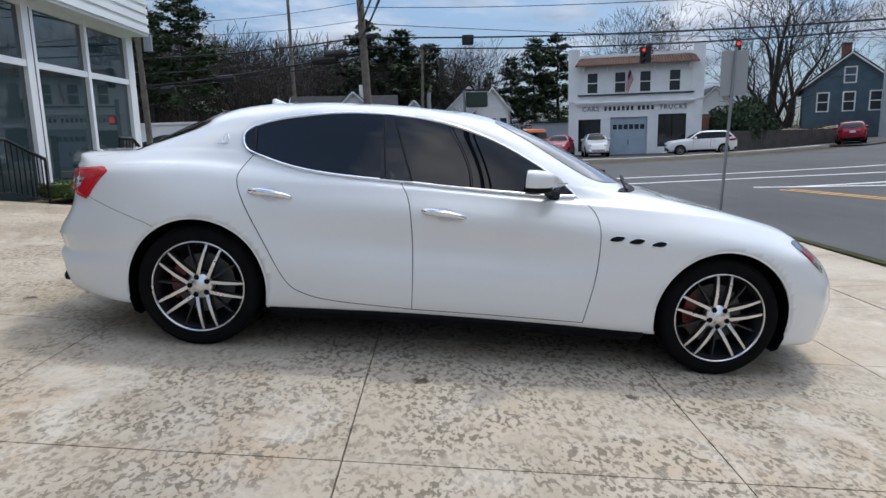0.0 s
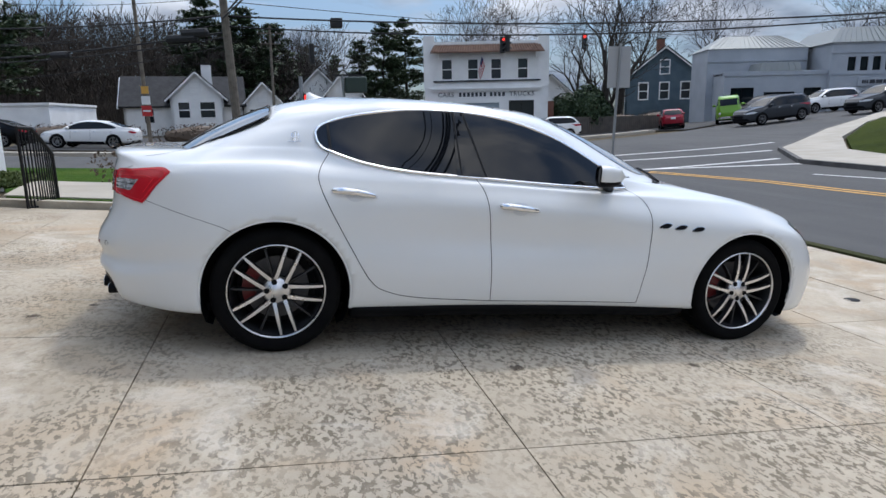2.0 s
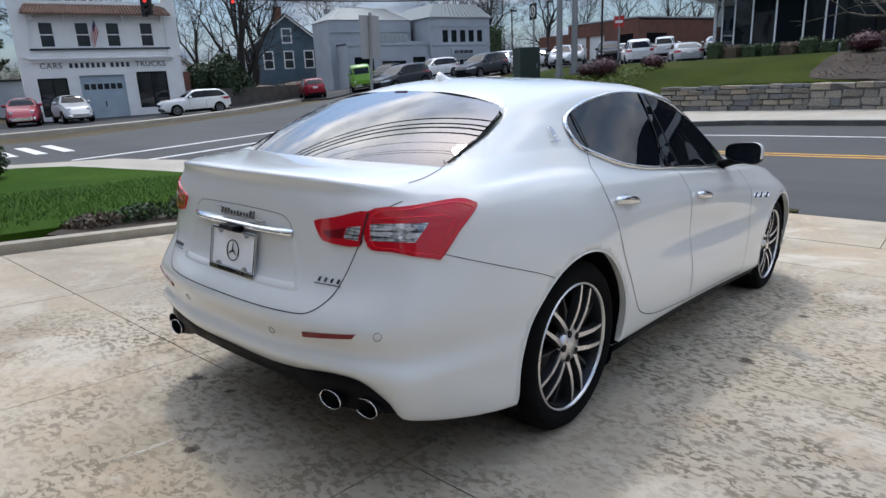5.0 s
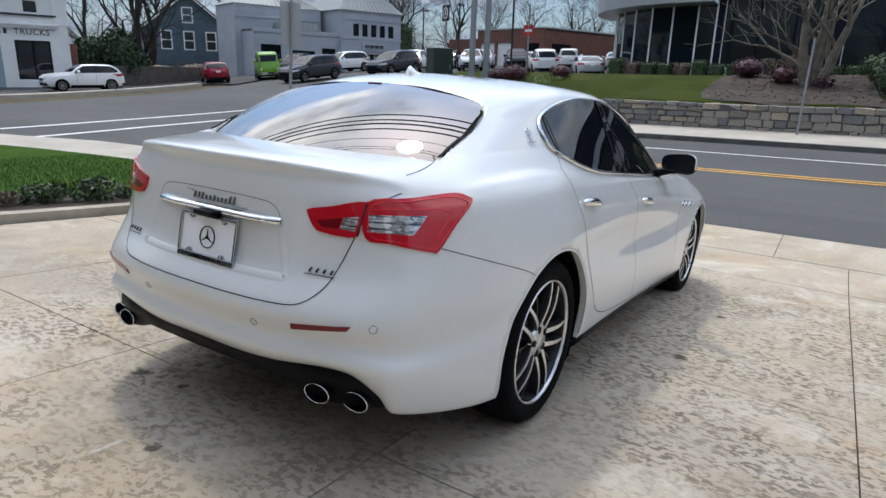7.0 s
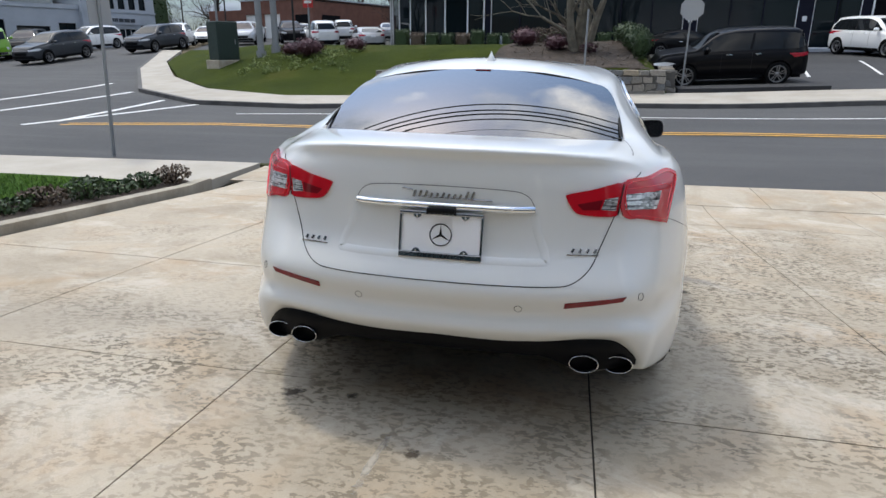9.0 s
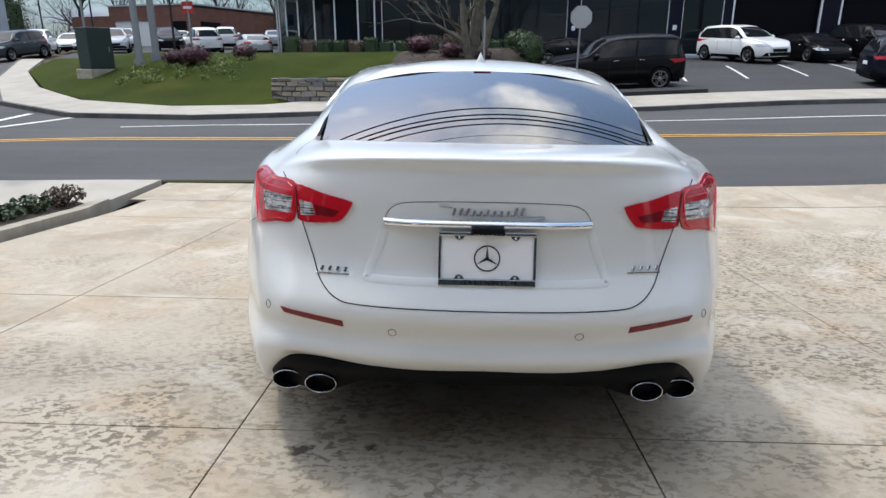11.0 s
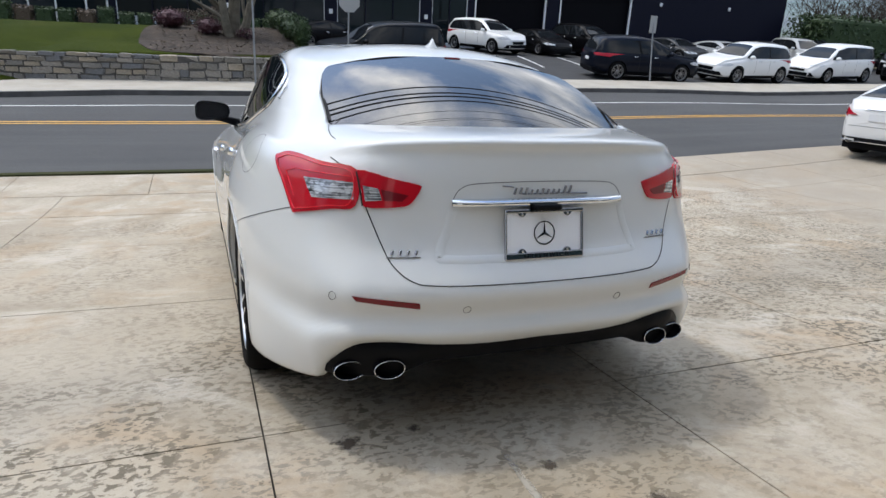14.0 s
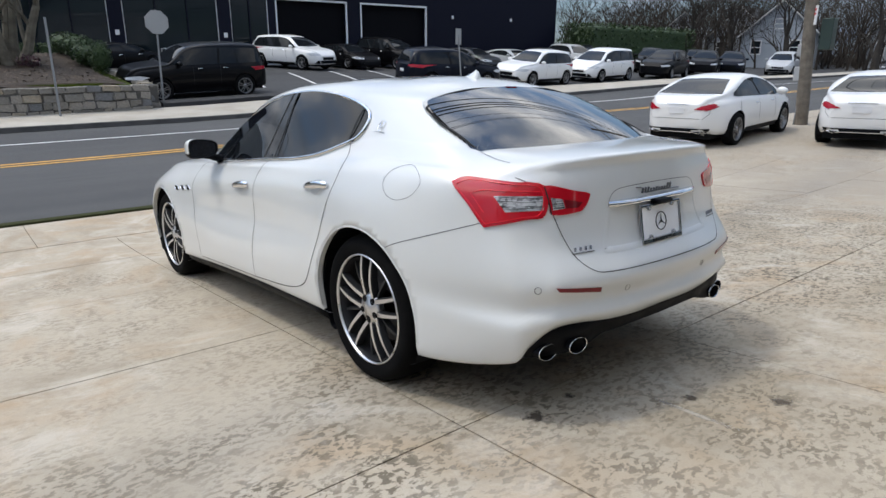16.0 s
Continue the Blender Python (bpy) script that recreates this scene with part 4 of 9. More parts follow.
def star_badge(radius, tube_r):
    """Ring with three tapered rays, lying in the x-z plane."""
    bm = bmesh.new()
    n = 40
    ring = [Vector((radius * math.cos(2 * math.pi * k / n), 0, radius * math.sin(2 * math.pi * k / n))) for k in range(n + 1)]
    tube(bm, ring, tube_r, 6, cap=False)
    for k in range(3):
        a = math.pi / 2 + 2 * math.pi * k / 3
        tip = Vector((math.cos(a), 0, math.sin(a))) * radius
        s = Vector((-math.sin(a), 0, math.cos(a))) * radius * 0.13
        f = Vector((0, -tube_r, 0))
        vs = [bm.verts.new(p) for p in (tip + f * 0.3, s + f * 0.3, f * 2.2, -s + f * 0.3)]
        bm.faces.new((vs[0], vs[1], vs[2])), bm.faces.new((vs[0], vs[2], vs[3]))
    return bm


SIDE_GLASS = rounded([(-1.302, 1.175), (-1.30, 1.225), (-1.23, 1.272), (-1.05, 1.328), (-.79, 1.368), (-.53, 1.380), (-.27, 1.368), (-.07, 1.335), (.14, 1.268), (.32, 1.185), (.50, 1.085), (.605, 1.005), (.59, .985),
                      (.42, .983), (.05, .992), (-.38, 1.010), (-.76, 1.025), (-1.01, 1.055), (-1.22, 1.110), (-1.275, 1.135)], 4)


REAR_GLASS = rounded([(-.595, -.225), (-.618, -.19), (-.602, .06), (-.562, .245), (-.48, .288), (-.25, .303), (0, .307), (.25, .303), (.48, .288), (.562, .245), (.602, .06), (.618, -.19), (.595, -.225), (.3, -.262), (0, -.272), (-.3, -.262)], 4)


def make_saloon():
    car = thing("car", LEAN, "white four-door saloon parked on the concrete apron", "car")
    bm = BODY.copy()
    cut_arches(bm)
    # the skin steps in under the glass
    down, up = Vector((0.52, 0, -0.85)).normalized(), Vector((0.85, 0, 0.52)).normalized()
    side_rim = np.array(densify(SIDE_GLASS, 0.02))
    for v in bm.verts:
        if v.co.z > 0.95 and abs(v.co.y) > 0.45 and inside(SIDE_GLASS, v.co.x, v.co.z):
            near = np.hypot(side_rim[:, 0] - v.co.x, side_rim[:, 1] - v.co.z).min()
            v.co.y -= math.copysign(0.03 * smooth01(0.004, 0.05, near), v.co.y)
        if v.co.z > 1.0 and v.co.x < -1.3:
            b = (v.co - Vector((-1.83, 0, 1.2))).dot(up)
            if inside(REAR_GLASS, v.co.y, b):
                v.co += down * 0.03 * smooth01(-0.235, -0.13, b)
    body = part("body", bm, PAINT, car, "", True)
    # floor and arch liners
    bm = bmesh.new()
    box(bm, -2.0, 2.0, -0.72, 0.72, 0.19, 0.235)
    part("underbody", bm, TRIM, car)
    for cx, _ in WHEELS:
        for side in (1, -1):
            bm = bmesh.new()
            rows = []
            for k in range(25):
                a = radians(-35 + 250 * k / 24)
                p = Vector((cx + (ARCH + 0.004) * math.cos(a), 0, max(0.17, HUB + (ARCH + 0.004) * math.sin(a))))
                rows.append([bm.verts.new(p + Vector((0, y * side, 0))) for y in (0.905, 0.56)])
            for a, b in zip(rows, rows[1:]):
                bm.faces.new((a[0], a[1], b[1], b[0]))
            bm.faces.new([r[1] for r in rows])
            part("wheel_arch_liner", bm, TRIM, car)
    # side glass, its mouldings and the pillars
    for side in (1, -1):
        glass = part("side_window", patch(SIDE_GLASS, "side", 0.005, side, 0.04, 0.014, fair=3), SIDE_TINT, car, "dark tinted side glass", True)
        part("moulding", strip(SIDE_GLASS, "side", 0.017, 0.003, side, True, 0.02, 0.010), CHROME, glass, "bright window moulding", True)
        part("pillar", patch([(-.505, 1.015), (-.475, 1.015), (-.345, 1.012), (-.315, 1.012), (-.445, 1.372), (-.47, 1.374), (-.515, 1.374)], "side", 0.014, side, 0.04), SIDE_TINT, glass, "black door pillar")
        part("seal", strip([(-.325, 1.015), (-.455, 1.372)], "side", 0.012, 0.0155, side), GAP, glass)
        part("seal", strip([(-.475, 1.018), (-.512, 1.372)], "side", 0.010, 0.0155, side), GAP, glass)
        part("seal", strip([(-1.225, 1.12), (-1.24, 1.26)], "side", 0.014, 0.0155, side), GAP, glass)
        # shut lines
        for ln in ([(-1.235, 1.105), (-1.285, 1.02), (-1.288, .95), (-1.23, .82), (-1.10, .59), (-1.00, .43), (-.91, .365), (-.72, .325), (-.28, .303)],
                   [(-.385, 1.005), (-.34, .93), (-.312, .80), (-.29, .58), (-.28, .303)],
                   [(.62, .985), (.715, .92), (.752, .81), (.75, .58), (.70, .285)],
                   [(-.28, .303), (.2, .297), (.70, .285)]):
            part("shut_line", strip(open_curve(ln), "side", 0.0042, 0.0012, side), GAP, body)
        part("shut_line", strip(open_curve([(-2.17, .812), (-1.98, .758), (-1.807, .710), (-1.738, .684)]), "side", 0.0028, 0.0012, side), SEAM, body)
        # rolled arch edges
        for cx, _ in WHEELS:
            arc = []
            for k in range(41):
                a = radians(-8 + 196 * k / 40)
                q, nr = on_skin((cx + (ARCH + .002) * math.cos(a), 2 * side, HUB + (ARCH + .002) * math.sin(a)), (0, -side, 0))
                arc.append(q - nr * .004)
            part("arch_lip", tube(bmesh.new(), arc, 0.0055, 8), PAINT, body, "", True)
        # handles
        for hx, hz in ((-1.10, .898), (-.13, .850)):
            # flat patch on the skin; its greyer colour draws the hollow's shade
            part("handle_recess", patch(rounded([(hx - .055, hz), (hx - .035, hz + .030), (hx + .01, hz + .036), (hx + .055, hz + .022), (hx + .07, hz - .004), (hx + .03, hz - .034), (hx - .02, hz - .034)]), "side", 0.001, side, 0.02), CUP_SHADE, body)
            p, nr = on_skin((hx, 2 * side, hz), (0, -side, 0))
            bm = bmesh.new()
            pts = [p + Vector((dx, 0, -dx * 0.085)) + nr * h for dx, h in ((-.122, .006), (-.112, .018), (-.06, .030), (0, .034), (.06, .030), (.105, .018), (.122, .004))]
            tube(bm, pts, [.010, .016, .018, .0175, .015, .011, .006], 12)
            bmesh.ops.scale(bm, vec=(1, 0.65, 1.12), verts=bm.verts, space=Matrix.Translation(-p))
            part("door_handle", bm, CHROME, body, "chrome door handle", True)
        # three wing vents
        for vx, vz in ((.845, .780), (.955, .773), (1.08, .765)):
            vent = part("wing_vent", patch(rounded([(vx - .045, vz - .012), (vx - .005, vz + .014), (vx + .045, vz + .010), (vx + .015, vz - .014)], 5), "side", 0.003, side, 0.02, 0.004), TRIM, body, "black wing vent")
            part("surround", strip(rounded([(vx - .045, vz - .012), (vx - .005, vz + .014), (vx + .045, vz + .010), (vx + .015, vz - .014)], 5), "side", 0.006, 0.003, side, True, 0.015, 0.003), CHROME, vent)
        # rear pillar badge: an oval ring with a three-pronged mark
        p, nr = on_skin((-1.415, 2 * side, 1.175), (0, -side, 0))
        ux = Vector((1, 0, 0)) - nr * nr.x
        uz = nr.cross(ux) * (1 if nr.cross(ux).z > 0 else -1)
        bm = bmesh.new()
        at = lambda a, b: p + ux * a + uz * b + nr * 0.004
        tube(bm, [at(.020 * math.cos(q), .012 + .030 * math.sin(q)) for q in [2 * math.pi * k / 24 for k in range(25)]], 0.0016, 5, False)
        tube(bm, [at(0, -.03), at(0, .036)], 0.0016, 5)
        tube(bm, [at(-.011, .030), at(-.009, .004), at(0, -.004), at(.009, .004), at(.011, .030)], 0.0015, 5)
        tube(bm, [at(-.042, -.024), at(.03, -.022)], 0.0018, 5)
        part("pillar_badge", bm, CHROME, body, "small chrome pillar badge")
        # black sill
        bm = bmesh.new()
        rows = []
        for k in range(23):
            x = -1.09 + 2.15 * k / 22
            z = 0.268 + 0.016 * math.sin(math.pi * (k / 22) ** 0.9) - 0.012 * k / 22
            rows.append([bm.verts.new((x, y * side, zz)) for y, zz in ((.900, z + .012), (.925, z - .008), (.915, z - .040), (.86, z - .085), (.75, z - .09), (.75, z + .01))])
        for a, b in zip(rows, rows[1:]):
            for k in range(6):
                bm.faces.new((a[k], a[(k + 1) % 6], b[(k + 1) % 6], b[k]))
        bm.faces.new(rows[0]), bm.faces.new(rows[-1][::-1])
        bmesh.ops.recalc_face_normals(bm, faces=bm.faces)
        part("sill", bm, TRIM, car, "satin black side sill", True)
        # door mirror: a squarish shell, rounded in front
        n = 28
        loop = [(abs(math.cos(q)) ** .55 * (1 if math.cos(q) > 0 else -1), abs(math.sin(q)) ** .6 * (1 if math.sin(q) > 0 else -1)) for q in [2 * math.pi * k / n for k in range(n)]]
        rim = lambda x, sy, sz: [Vector((x - .042 * c, side * (.958 + .112 * sy * c), 1.072 + (.060 * sz + .010 * c) * s)) for c, s in loop]
        bm = bmesh.new()
        rings = [[bm.verts.new(v) for v in rim(x, sy, sz)] for x, sy, sz in ((.325, .95, .92), (.33, 1, 1), (.37, 1, 1.02), (.41, .97, .97), (.45, .88, .84), (.478, .70, .62), (.490, .4, .34), (.493, .1, .08))]
        for a, b in zip(rings, rings[1:]):
            for k in range(n):
                bm.faces.new((a[k], a[(k + 1) % n], b[(k + 1) % n], b[k]))
        bm.faces.new(rings[-1])
        bmesh.ops.recalc_face_normals(bm, faces=bm.faces)
        for f in bm.faces:
            f.material_index = 1 if f.calc_center_median().z < 1.046 else 0
        mirror = part("door_mirror", bm, [PAINT, TRIM], car, "white door mirror with a black foot", True)
        bm = bmesh.new()
        bm.faces.new([bm.verts.new(v) for v in rim(.331, .93, .90)])
        part("mirror_glass", bm, TINT, mirror, "dark mirror glass")
        part("mirror_rim", tube(bmesh.new(), rim(.327, .95, .93) + rim(.327, .95, .93)[:1], 0.005, 6, False), TRIM, mirror)
        bm = tube(bmesh.new(), [(.50, side * .785, .985), (.46, side * .83, 1.0), (.43, side * .89, 1.016), (.41, side * .95, 1.024)], [.034, .026, .022, .018], 10)
        part("mirror_foot", bm, TRIM, mirror, "", True)
        # lamps at the nose
        head = part("headlamp", patch(rounded([(1.90, .80), (1.99, .805), (2.06, .76), (2.13, .68), (2.145, .63), (2.09, .65), (2.0, .715)], 4), "side", 0.004, side, 0.03, 0.004), HEAD_DARK, car, "dark headlamp glass", True)
        part("side_marker", patch([(1.95, .76), (1.99, .765), (2.06, .70), (2.03, .695)], "side", 0.007, side, 0.03), LENS_RED, head, "red side marker")
    for wx in (1.5, -1.5):
        make_wheel(car, pose(wx, -0.790, HUB), 0.352, 0.235 if wx > 0 else 0.25, turn=90 if wx > 0 else 70)
        make_wheel(car, pose(wx, 0.790, HUB, 0, 0, 180), 0.352, 0.235 if wx > 0 else 0.25, turn=60 if wx > 0 else 85)
    make_tail(car, body)
    return car


def make_tail(car, body):
    # rear glass, thrown down its own slope
    glass = part("rear_window", patch([(a, b - (.05 if b < -.15 else 0)) for a, b in REAR_GLASS], "slope", 0.0, 1, 0.05, 0.02, 0.025, 2), TINT, car, "dark tinted rear glass", True)
    for s in (1, -1):
        part("seal", strip([(-.614 * s, -.18), (-.601 * s, .06), (-.565 * s, .235), (-.50 * s, .278)], "slope", 0.012, 0.003, 1, False, 0.03, 0.005), GAP, glass)
    part("seal", strip([(-.50, .278), (-.43, .292), (-.25, .304), (0, .308), (.25, .304), (.43, .292), (.50, .278)], "slope", 0.009, 0.003, 1, False, 0.03, 0.004), GAP, glass)
    # windscreen
    front = rounded([(1.02, 0), (1.01, .22), (.96, .42), (.86, .58), (.70, .64), (.42, .57), (.15, .48), (.27, .20), (.28, 0), (.27, -.20), (.15, -.48), (.42, -.57), (.70, -.64), (.86, -.58), (.96, -.42), (1.01, -.22)], 4)
    part("windscreen", patch(front, "top", 0.004, 1, 0.05, 0.006, 0.03), TINT, car, "dark windscreen glass", True)
    part("wiper_cowl", patch(rounded([(1.10, 0), (1.09, .3), (1.04, .5), (.93, .66), (.90, .64), (1.0, .48), (1.05, .3), (1.06, 0), (1.05, -.3), (1.0, -.48), (.90, -.64), (.93, -.66), (1.04, -.5), (1.09, -.3)], 4), "top", 0.006, 1, 0.05, 0.01), TRIM, car, "black wiper cowl")
    for y0 in (-.15, .42):
        bm = tube(bmesh.new(), [on_skin((x, y, 3), (0, 0, -1), h)[0] for x, y, h in ((1.06, y0, .02), (1.01, y0 - .10, .03), (.97, y0 - .30, .02), (.96, y0 - .46, .012))], 0.009, 6)
        part("wiper", bm, TRIM, car, "black wiper arm")
    # boot lid line
    lid = open_curve([(.668, .978), (.612, .925), (.585, .84), (.545, .73), (.515, .66), (.46, .612), (.38, .598), (.14, .592), (0, .591), (-.14, .592), (-.38, .598), (-.46, .612), (-.515, .66), (-.545, .73), (-.585, .84), (-.612, .925), (-.668, .978)])
    part("shut_line", strip(lid, "tail", 0.0036, 0.0012), GAP, body)
    for s in (1, -1):
        part("shut_line", strip(open_curve([(-2.19, .640 * s), (-2.12, .644 * s), (-2.03, .632 * s), (-1.97, .607 * s), (-1.945, .578 * s)]), "top", 0.0032, 0.0012), SEAM, body)
    # tail lamps: outer piece on the wing, inner piece on the lid
    for s in (1, -1):
        shell = rounded([(-.178, .945), (-.05, .962), (.06, .977), (.12, .982), (.160, .973), (.172, .957), (.115, .885), (.058, .803), (.03, .800), (-.10, .822), (-.178, .836)], 4)
        lamp = part("tail_lamp", patch(shell, "corner", 0.007, s, 0.03, 0.010, 0.012), LENS_RED, car, "red tail lamp with a clear band", True)
        part("clear_band", patch([(-.172, .908), (.012, .914), (-.030, .853), (-.172, .856)], "corner", 0.0085, s, 0.02, 0.002), LENS_CLEAR, lamp, "clear ribbed lens")
        inset = [(-.003 + (a + .003) * .90, .892 + (b - .892) * .86) for a, b in shell]
        # raised ribs; their lighter red paints in the reflection at the lens edge
        part("bright_rib", strip(inset, "corner", 0.004, 0.0075, s, True, 0.02, 0.0025), LENS_GLINT, lamp)
        part("upper_rib", strip([(-.160, .925), (.055, .936), (.10, .925), (.05, .850)], "corner", 0.004, 0.0075, s, False, 0.02, 0.002), LENS_GLINT, lamp)
        inner = [(y * s, z) for y, z in rounded([(.600, .945), (.50, .922), (.425, .905), (.418, .892), (.445, .850), (.48, .836), (.585, .835), (.592, .88)], 4)]
        lid_lamp = part("lid_lamp", patch(inner, "tail", 0.007, 1, 0.03, 0.010, 0.012), LENS_RED, car, "red inner tail lamp on the boot lid", True)
        part("clear_band", patch([(y * s, z) for y, z in ((.588, .900), (.545, .892), (.535, .856), (.583, .853))], "tail", 0.0085, 1, 0.02, 0.002), LENS_CLEAR, lid_lamp)
        part("dark_band", patch([(y * s, z) for y, z in ((.538, .890), (.455, .872), (.475, .853), (.530, .855))], "tail", 0.0083, 1, 0.02, 0.002), LENS_DARK, lid_lamp)
        part("seam", strip([(.603 * s, .94), (.598 * s, .90), (.591 * s, .838)], "tail", 0.005, 0.0088), GAP, lamp)
        # reflectors, sensors, tailpipes
        part("reflector", patch([(y * s, z) for y, z in ((.643, .572), (.44, .545), (.437, .526), (.63, .556))], "tail", 0.004, 1, 0.03, 0.006), LENS_DARK, body, "dark red bumper reflector")
        for sy, sz in ((.285, .515), (.695, .565)):
            p, nr = on_skin((-4, sy * s, sz), (1, 0, 0), 0.001)
            ring = [p + nr.orthogonal().normalized().cross(nr) * 0.013 * math.cos(q) + nr.orthogonal().normalized() * 0.013 * math.sin(q) for q in [2 * math.pi * k / 18 for k in range(19)]]
            part("parking_sensor", tube(bmesh.new(), ring, 0.0009, 4, False), GAP, body)
        for ex, ey, ez in ((-2.378, .642, .307), (-2.427, .522, .316)):
            bm = revolve([(.0500, 0.03), (.0515, -.004), (.0500, -.007), (.0485, -.004), (.047, .10), (.0, .10)], 32)
            for f in bm.faces:
                f.material_index = 1 if f.calc_center_median().y > 0.004 else 0
            bmesh.ops.scale(bm, vec=(1, 1, .62), verts=bm.verts)
            pipe = part("tailpipe", bm, [CHROME, TRIM], car, "oval chrome tailpipe", True)
            pipe.matrix_basis = pose(ex, ey * s, ez, 0, 0, -90 - 2 * s)
    # black diffuser under the bumper
    bm = bmesh.new()
    rows = []
    for k in range(41):
        y = -.72 + 1.44 * k / 40
        x = -.004 + float(np.interp(abs(y), [0, .32, .50, .60, .70, .75], [-2.472, -2.464, -2.435, -2.404, -2.345, -2.27]))
        top = .392 + .014 * smooth01(.30, .56, abs(y)) - .10 * smooth01(.62, .72, abs(y))
        low = .322 - .048 * smooth01(.36, .52, abs(y))
        rows.append([bm.verts.new(p) for p in ((x + .06, y, top + .025), (x + .004, y, top + .012), (x + .002, y, (top + low) / 2 + .02), (x + .016, y, (top + low) / 2), (x + .020, y, low + .014), (x + .05, y, low), (x + .35, y, low - .04))])
    for a, b in zip(rows, rows[1:]):
        for k in range(6):
            bm.faces.new((a[k], a[k + 1], b[k + 1], b[k]))
    bmesh.ops.recalc_face_normals(bm, faces=bm.faces)
    part("diffuser", bm, TRIM, car, "satin black rear diffuser", True)
    # plate recess, bright bar and script above the plate
    p, nr = on_skin((-4, 0, .74), (1, 0, 0))
    part("plate_recess", strip(open_curve([(.315, .825), (.335, .76), (.362, .69), (.33, .672), (0, .668), (-.33, .672), (-.362, .69), (-.335, .76), (-.315, .825)]), "tail", 0.030, 0.0003, 1, False, 0.03, 0.0016), PAINT, body, "", True)
    part("panel_line", strip(open_curve([(.318, .838), (.31, .868), (.285, .895), (.225, .908), (0, .912), (-.225, .908), (-.285, .895), (-.31, .868), (-.318, .838)]), "tail", 0.0024, 0.001), SEAM, body)
    bm = bmesh.new()
    rows = []
    for k in range(25):
        y = -.318 + .636 * k / 24
        q = on_skin((-4, y, .846), (1, 0, 0))[0]
        t = 1 - (abs(y) / .33) ** 6
        rows.append([bm.verts.new(q + Vector(v)) for v in ((.004, 0, .014), (-.010 * t, 0, .012), (-.030 * t, 0, .002), (-.024 * t, 0, -.010), (.004, 0, -.014 - .010 * (1 - abs(y) / .32) ** 6))])
    for a, b in zip(rows, rows[1:]):
        for k in range(4):
            bm.faces.new((a[k], a[k + 1], b[k + 1], b[k]))
    bmesh.ops.recalc_face_normals(bm, faces=bm.faces)
    part("chrome_bar", bm, CHROME, body, "chrome bar above the plate", True)
    # a row of slanted strokes stands for the maker's script, and blocks for the model badges
    bm = bmesh.new()
    stroke = lambda pts, r=.0032: tube(bm, [on_skin((-4, y, z), (1, 0, 0), .004)[0] for y, z in pts], r, 6)
    stroke([(.148, .899), (.118, .896), (.108, .894)], .0022)
    for k in range(11):
        y = .106 - .0205 * k
        tall = (.022, .022, .022, .015, .015, .018, .015, .015, .015, .026, .026)[k]
        stroke([(y, .871), (y - .35 * tall, .871 + tall)], .0042)
        if k not in (0, 1):
            stroke([(y + .012, .8725), (y, .8715)], .0024)
    stroke([(-.10, .8705), (-.135, .870), (-.172, .8695)], .0026)
    part("maker_badge", bm, BADGE, body, "slanted chrome maker's badge")
    for y0, z0 in ((.475, .692), (-.49, .712)):
        bm = bmesh.new()
        for k in range(4):
            yy = y0 + .040 - .025 * k
            tube(bm, [on_skin((-4, yy, z0 - .004), (1, 0, 0), .002)[0], on_skin((-4, yy - .006, z0 + .009), (1, 0, 0), .002)[0]], 0.0045, 6)
        tube(bm, [on_skin((-4, y0 + d, z0 - .012), (1, 0, 0), .002)[0] for d in (.056, 0, -.05)], 0.0020, 5)
        part("model_badge", bm, BADGE, body, "small chrome model badge")
    # dealer's plate
    px = p.x - 0.016
    lean = pose(px, 0, .742, 0, 7, 0) @ Matrix.Translation((-px, 0, -.742))
    plate = part("plate", boxed(px - .004, px + .004, -.140, .140, .668, .818, bevel=.003), SCREEN_WHITE, body, "white dealer card in a chrome frame")
    plate.matrix_basis = lean
    for a in ((-.148, .148, .811, .825), (-.148, .148, .658, .682)):
        part("frame_bar", boxed(px - .012, px - .002, a[0], a[1], a[2], a[3], bevel=.004), FRAME_GREY, plate)
    for y0 in (-.148, .140):
        part("frame_bar", boxed(px - .012, px - .002, y0, y0 + .008, .680, .813, bevel=.003), FRAME_GREY, plate)
    for yy, zz, up in ((-.085, .808, -1), (.085, .808, -1), (-.085, .686, 1), (.085, .686, 1)):
        bm = bmesh.new()
        ear = [(.016, 0), (.008, .010), (0, .013), (-.008, .010), (-.016, 0)]
        fr = [bm.verts.new((px - .0115, yy + a, zz + up * (b - .004))) for a, b in ear]
        bk = [bm.verts.new((px - .003, yy + a, zz + up * (b - .004))) for a, b in ear]
        bm.faces.new(fr)
        bm.faces.new(bk[::-1])
        for k in range(len(ear)):
            bm.faces.new((fr[k - 1], fr[k], bk[k], bk[k - 1]))
        bmesh.ops.recalc_face_normals(bm, faces=bm.faces)
        part("frame_ear", bm, FRAME_GREY, plate)
        part("screw", revolve([(0, -.003), (.0045, -.002), (.005, .002)], 12), CHROME, plate).matrix_basis = pose(px - .012, yy, zz + up * .001, 0, 0, -90)
    part("emblem", star_badge(.038, .0019), TRIM, plate, "three-rayed star in a ring").matrix_basis = pose(px - .006, 0, .744, 0, 0, -90)
    for k, w in enumerate((.016, .010, .009, .012, .009, .010, .012, .010)):     # the dealer's name as plain bars
        part("name_bar", boxed(px - .0132, px - .011, .048 - .0135 * k - w / 2, .048 - .0135 * k + w / 2 - .002, .814, .822), TRIM, plate)
    lettering("town_name", "GREENWICH", .022, .0012, TRIM, plate, pose(px - .0125, -.006, .670, 90, 0, -90), spacing=1.45)
    part("plate_lamp_housing", boxed(px - .03, px + .02, -.05, .05, .822, .842, bevel=.008), TRIM, body)
    # roof aerial
    bm = bmesh.new()
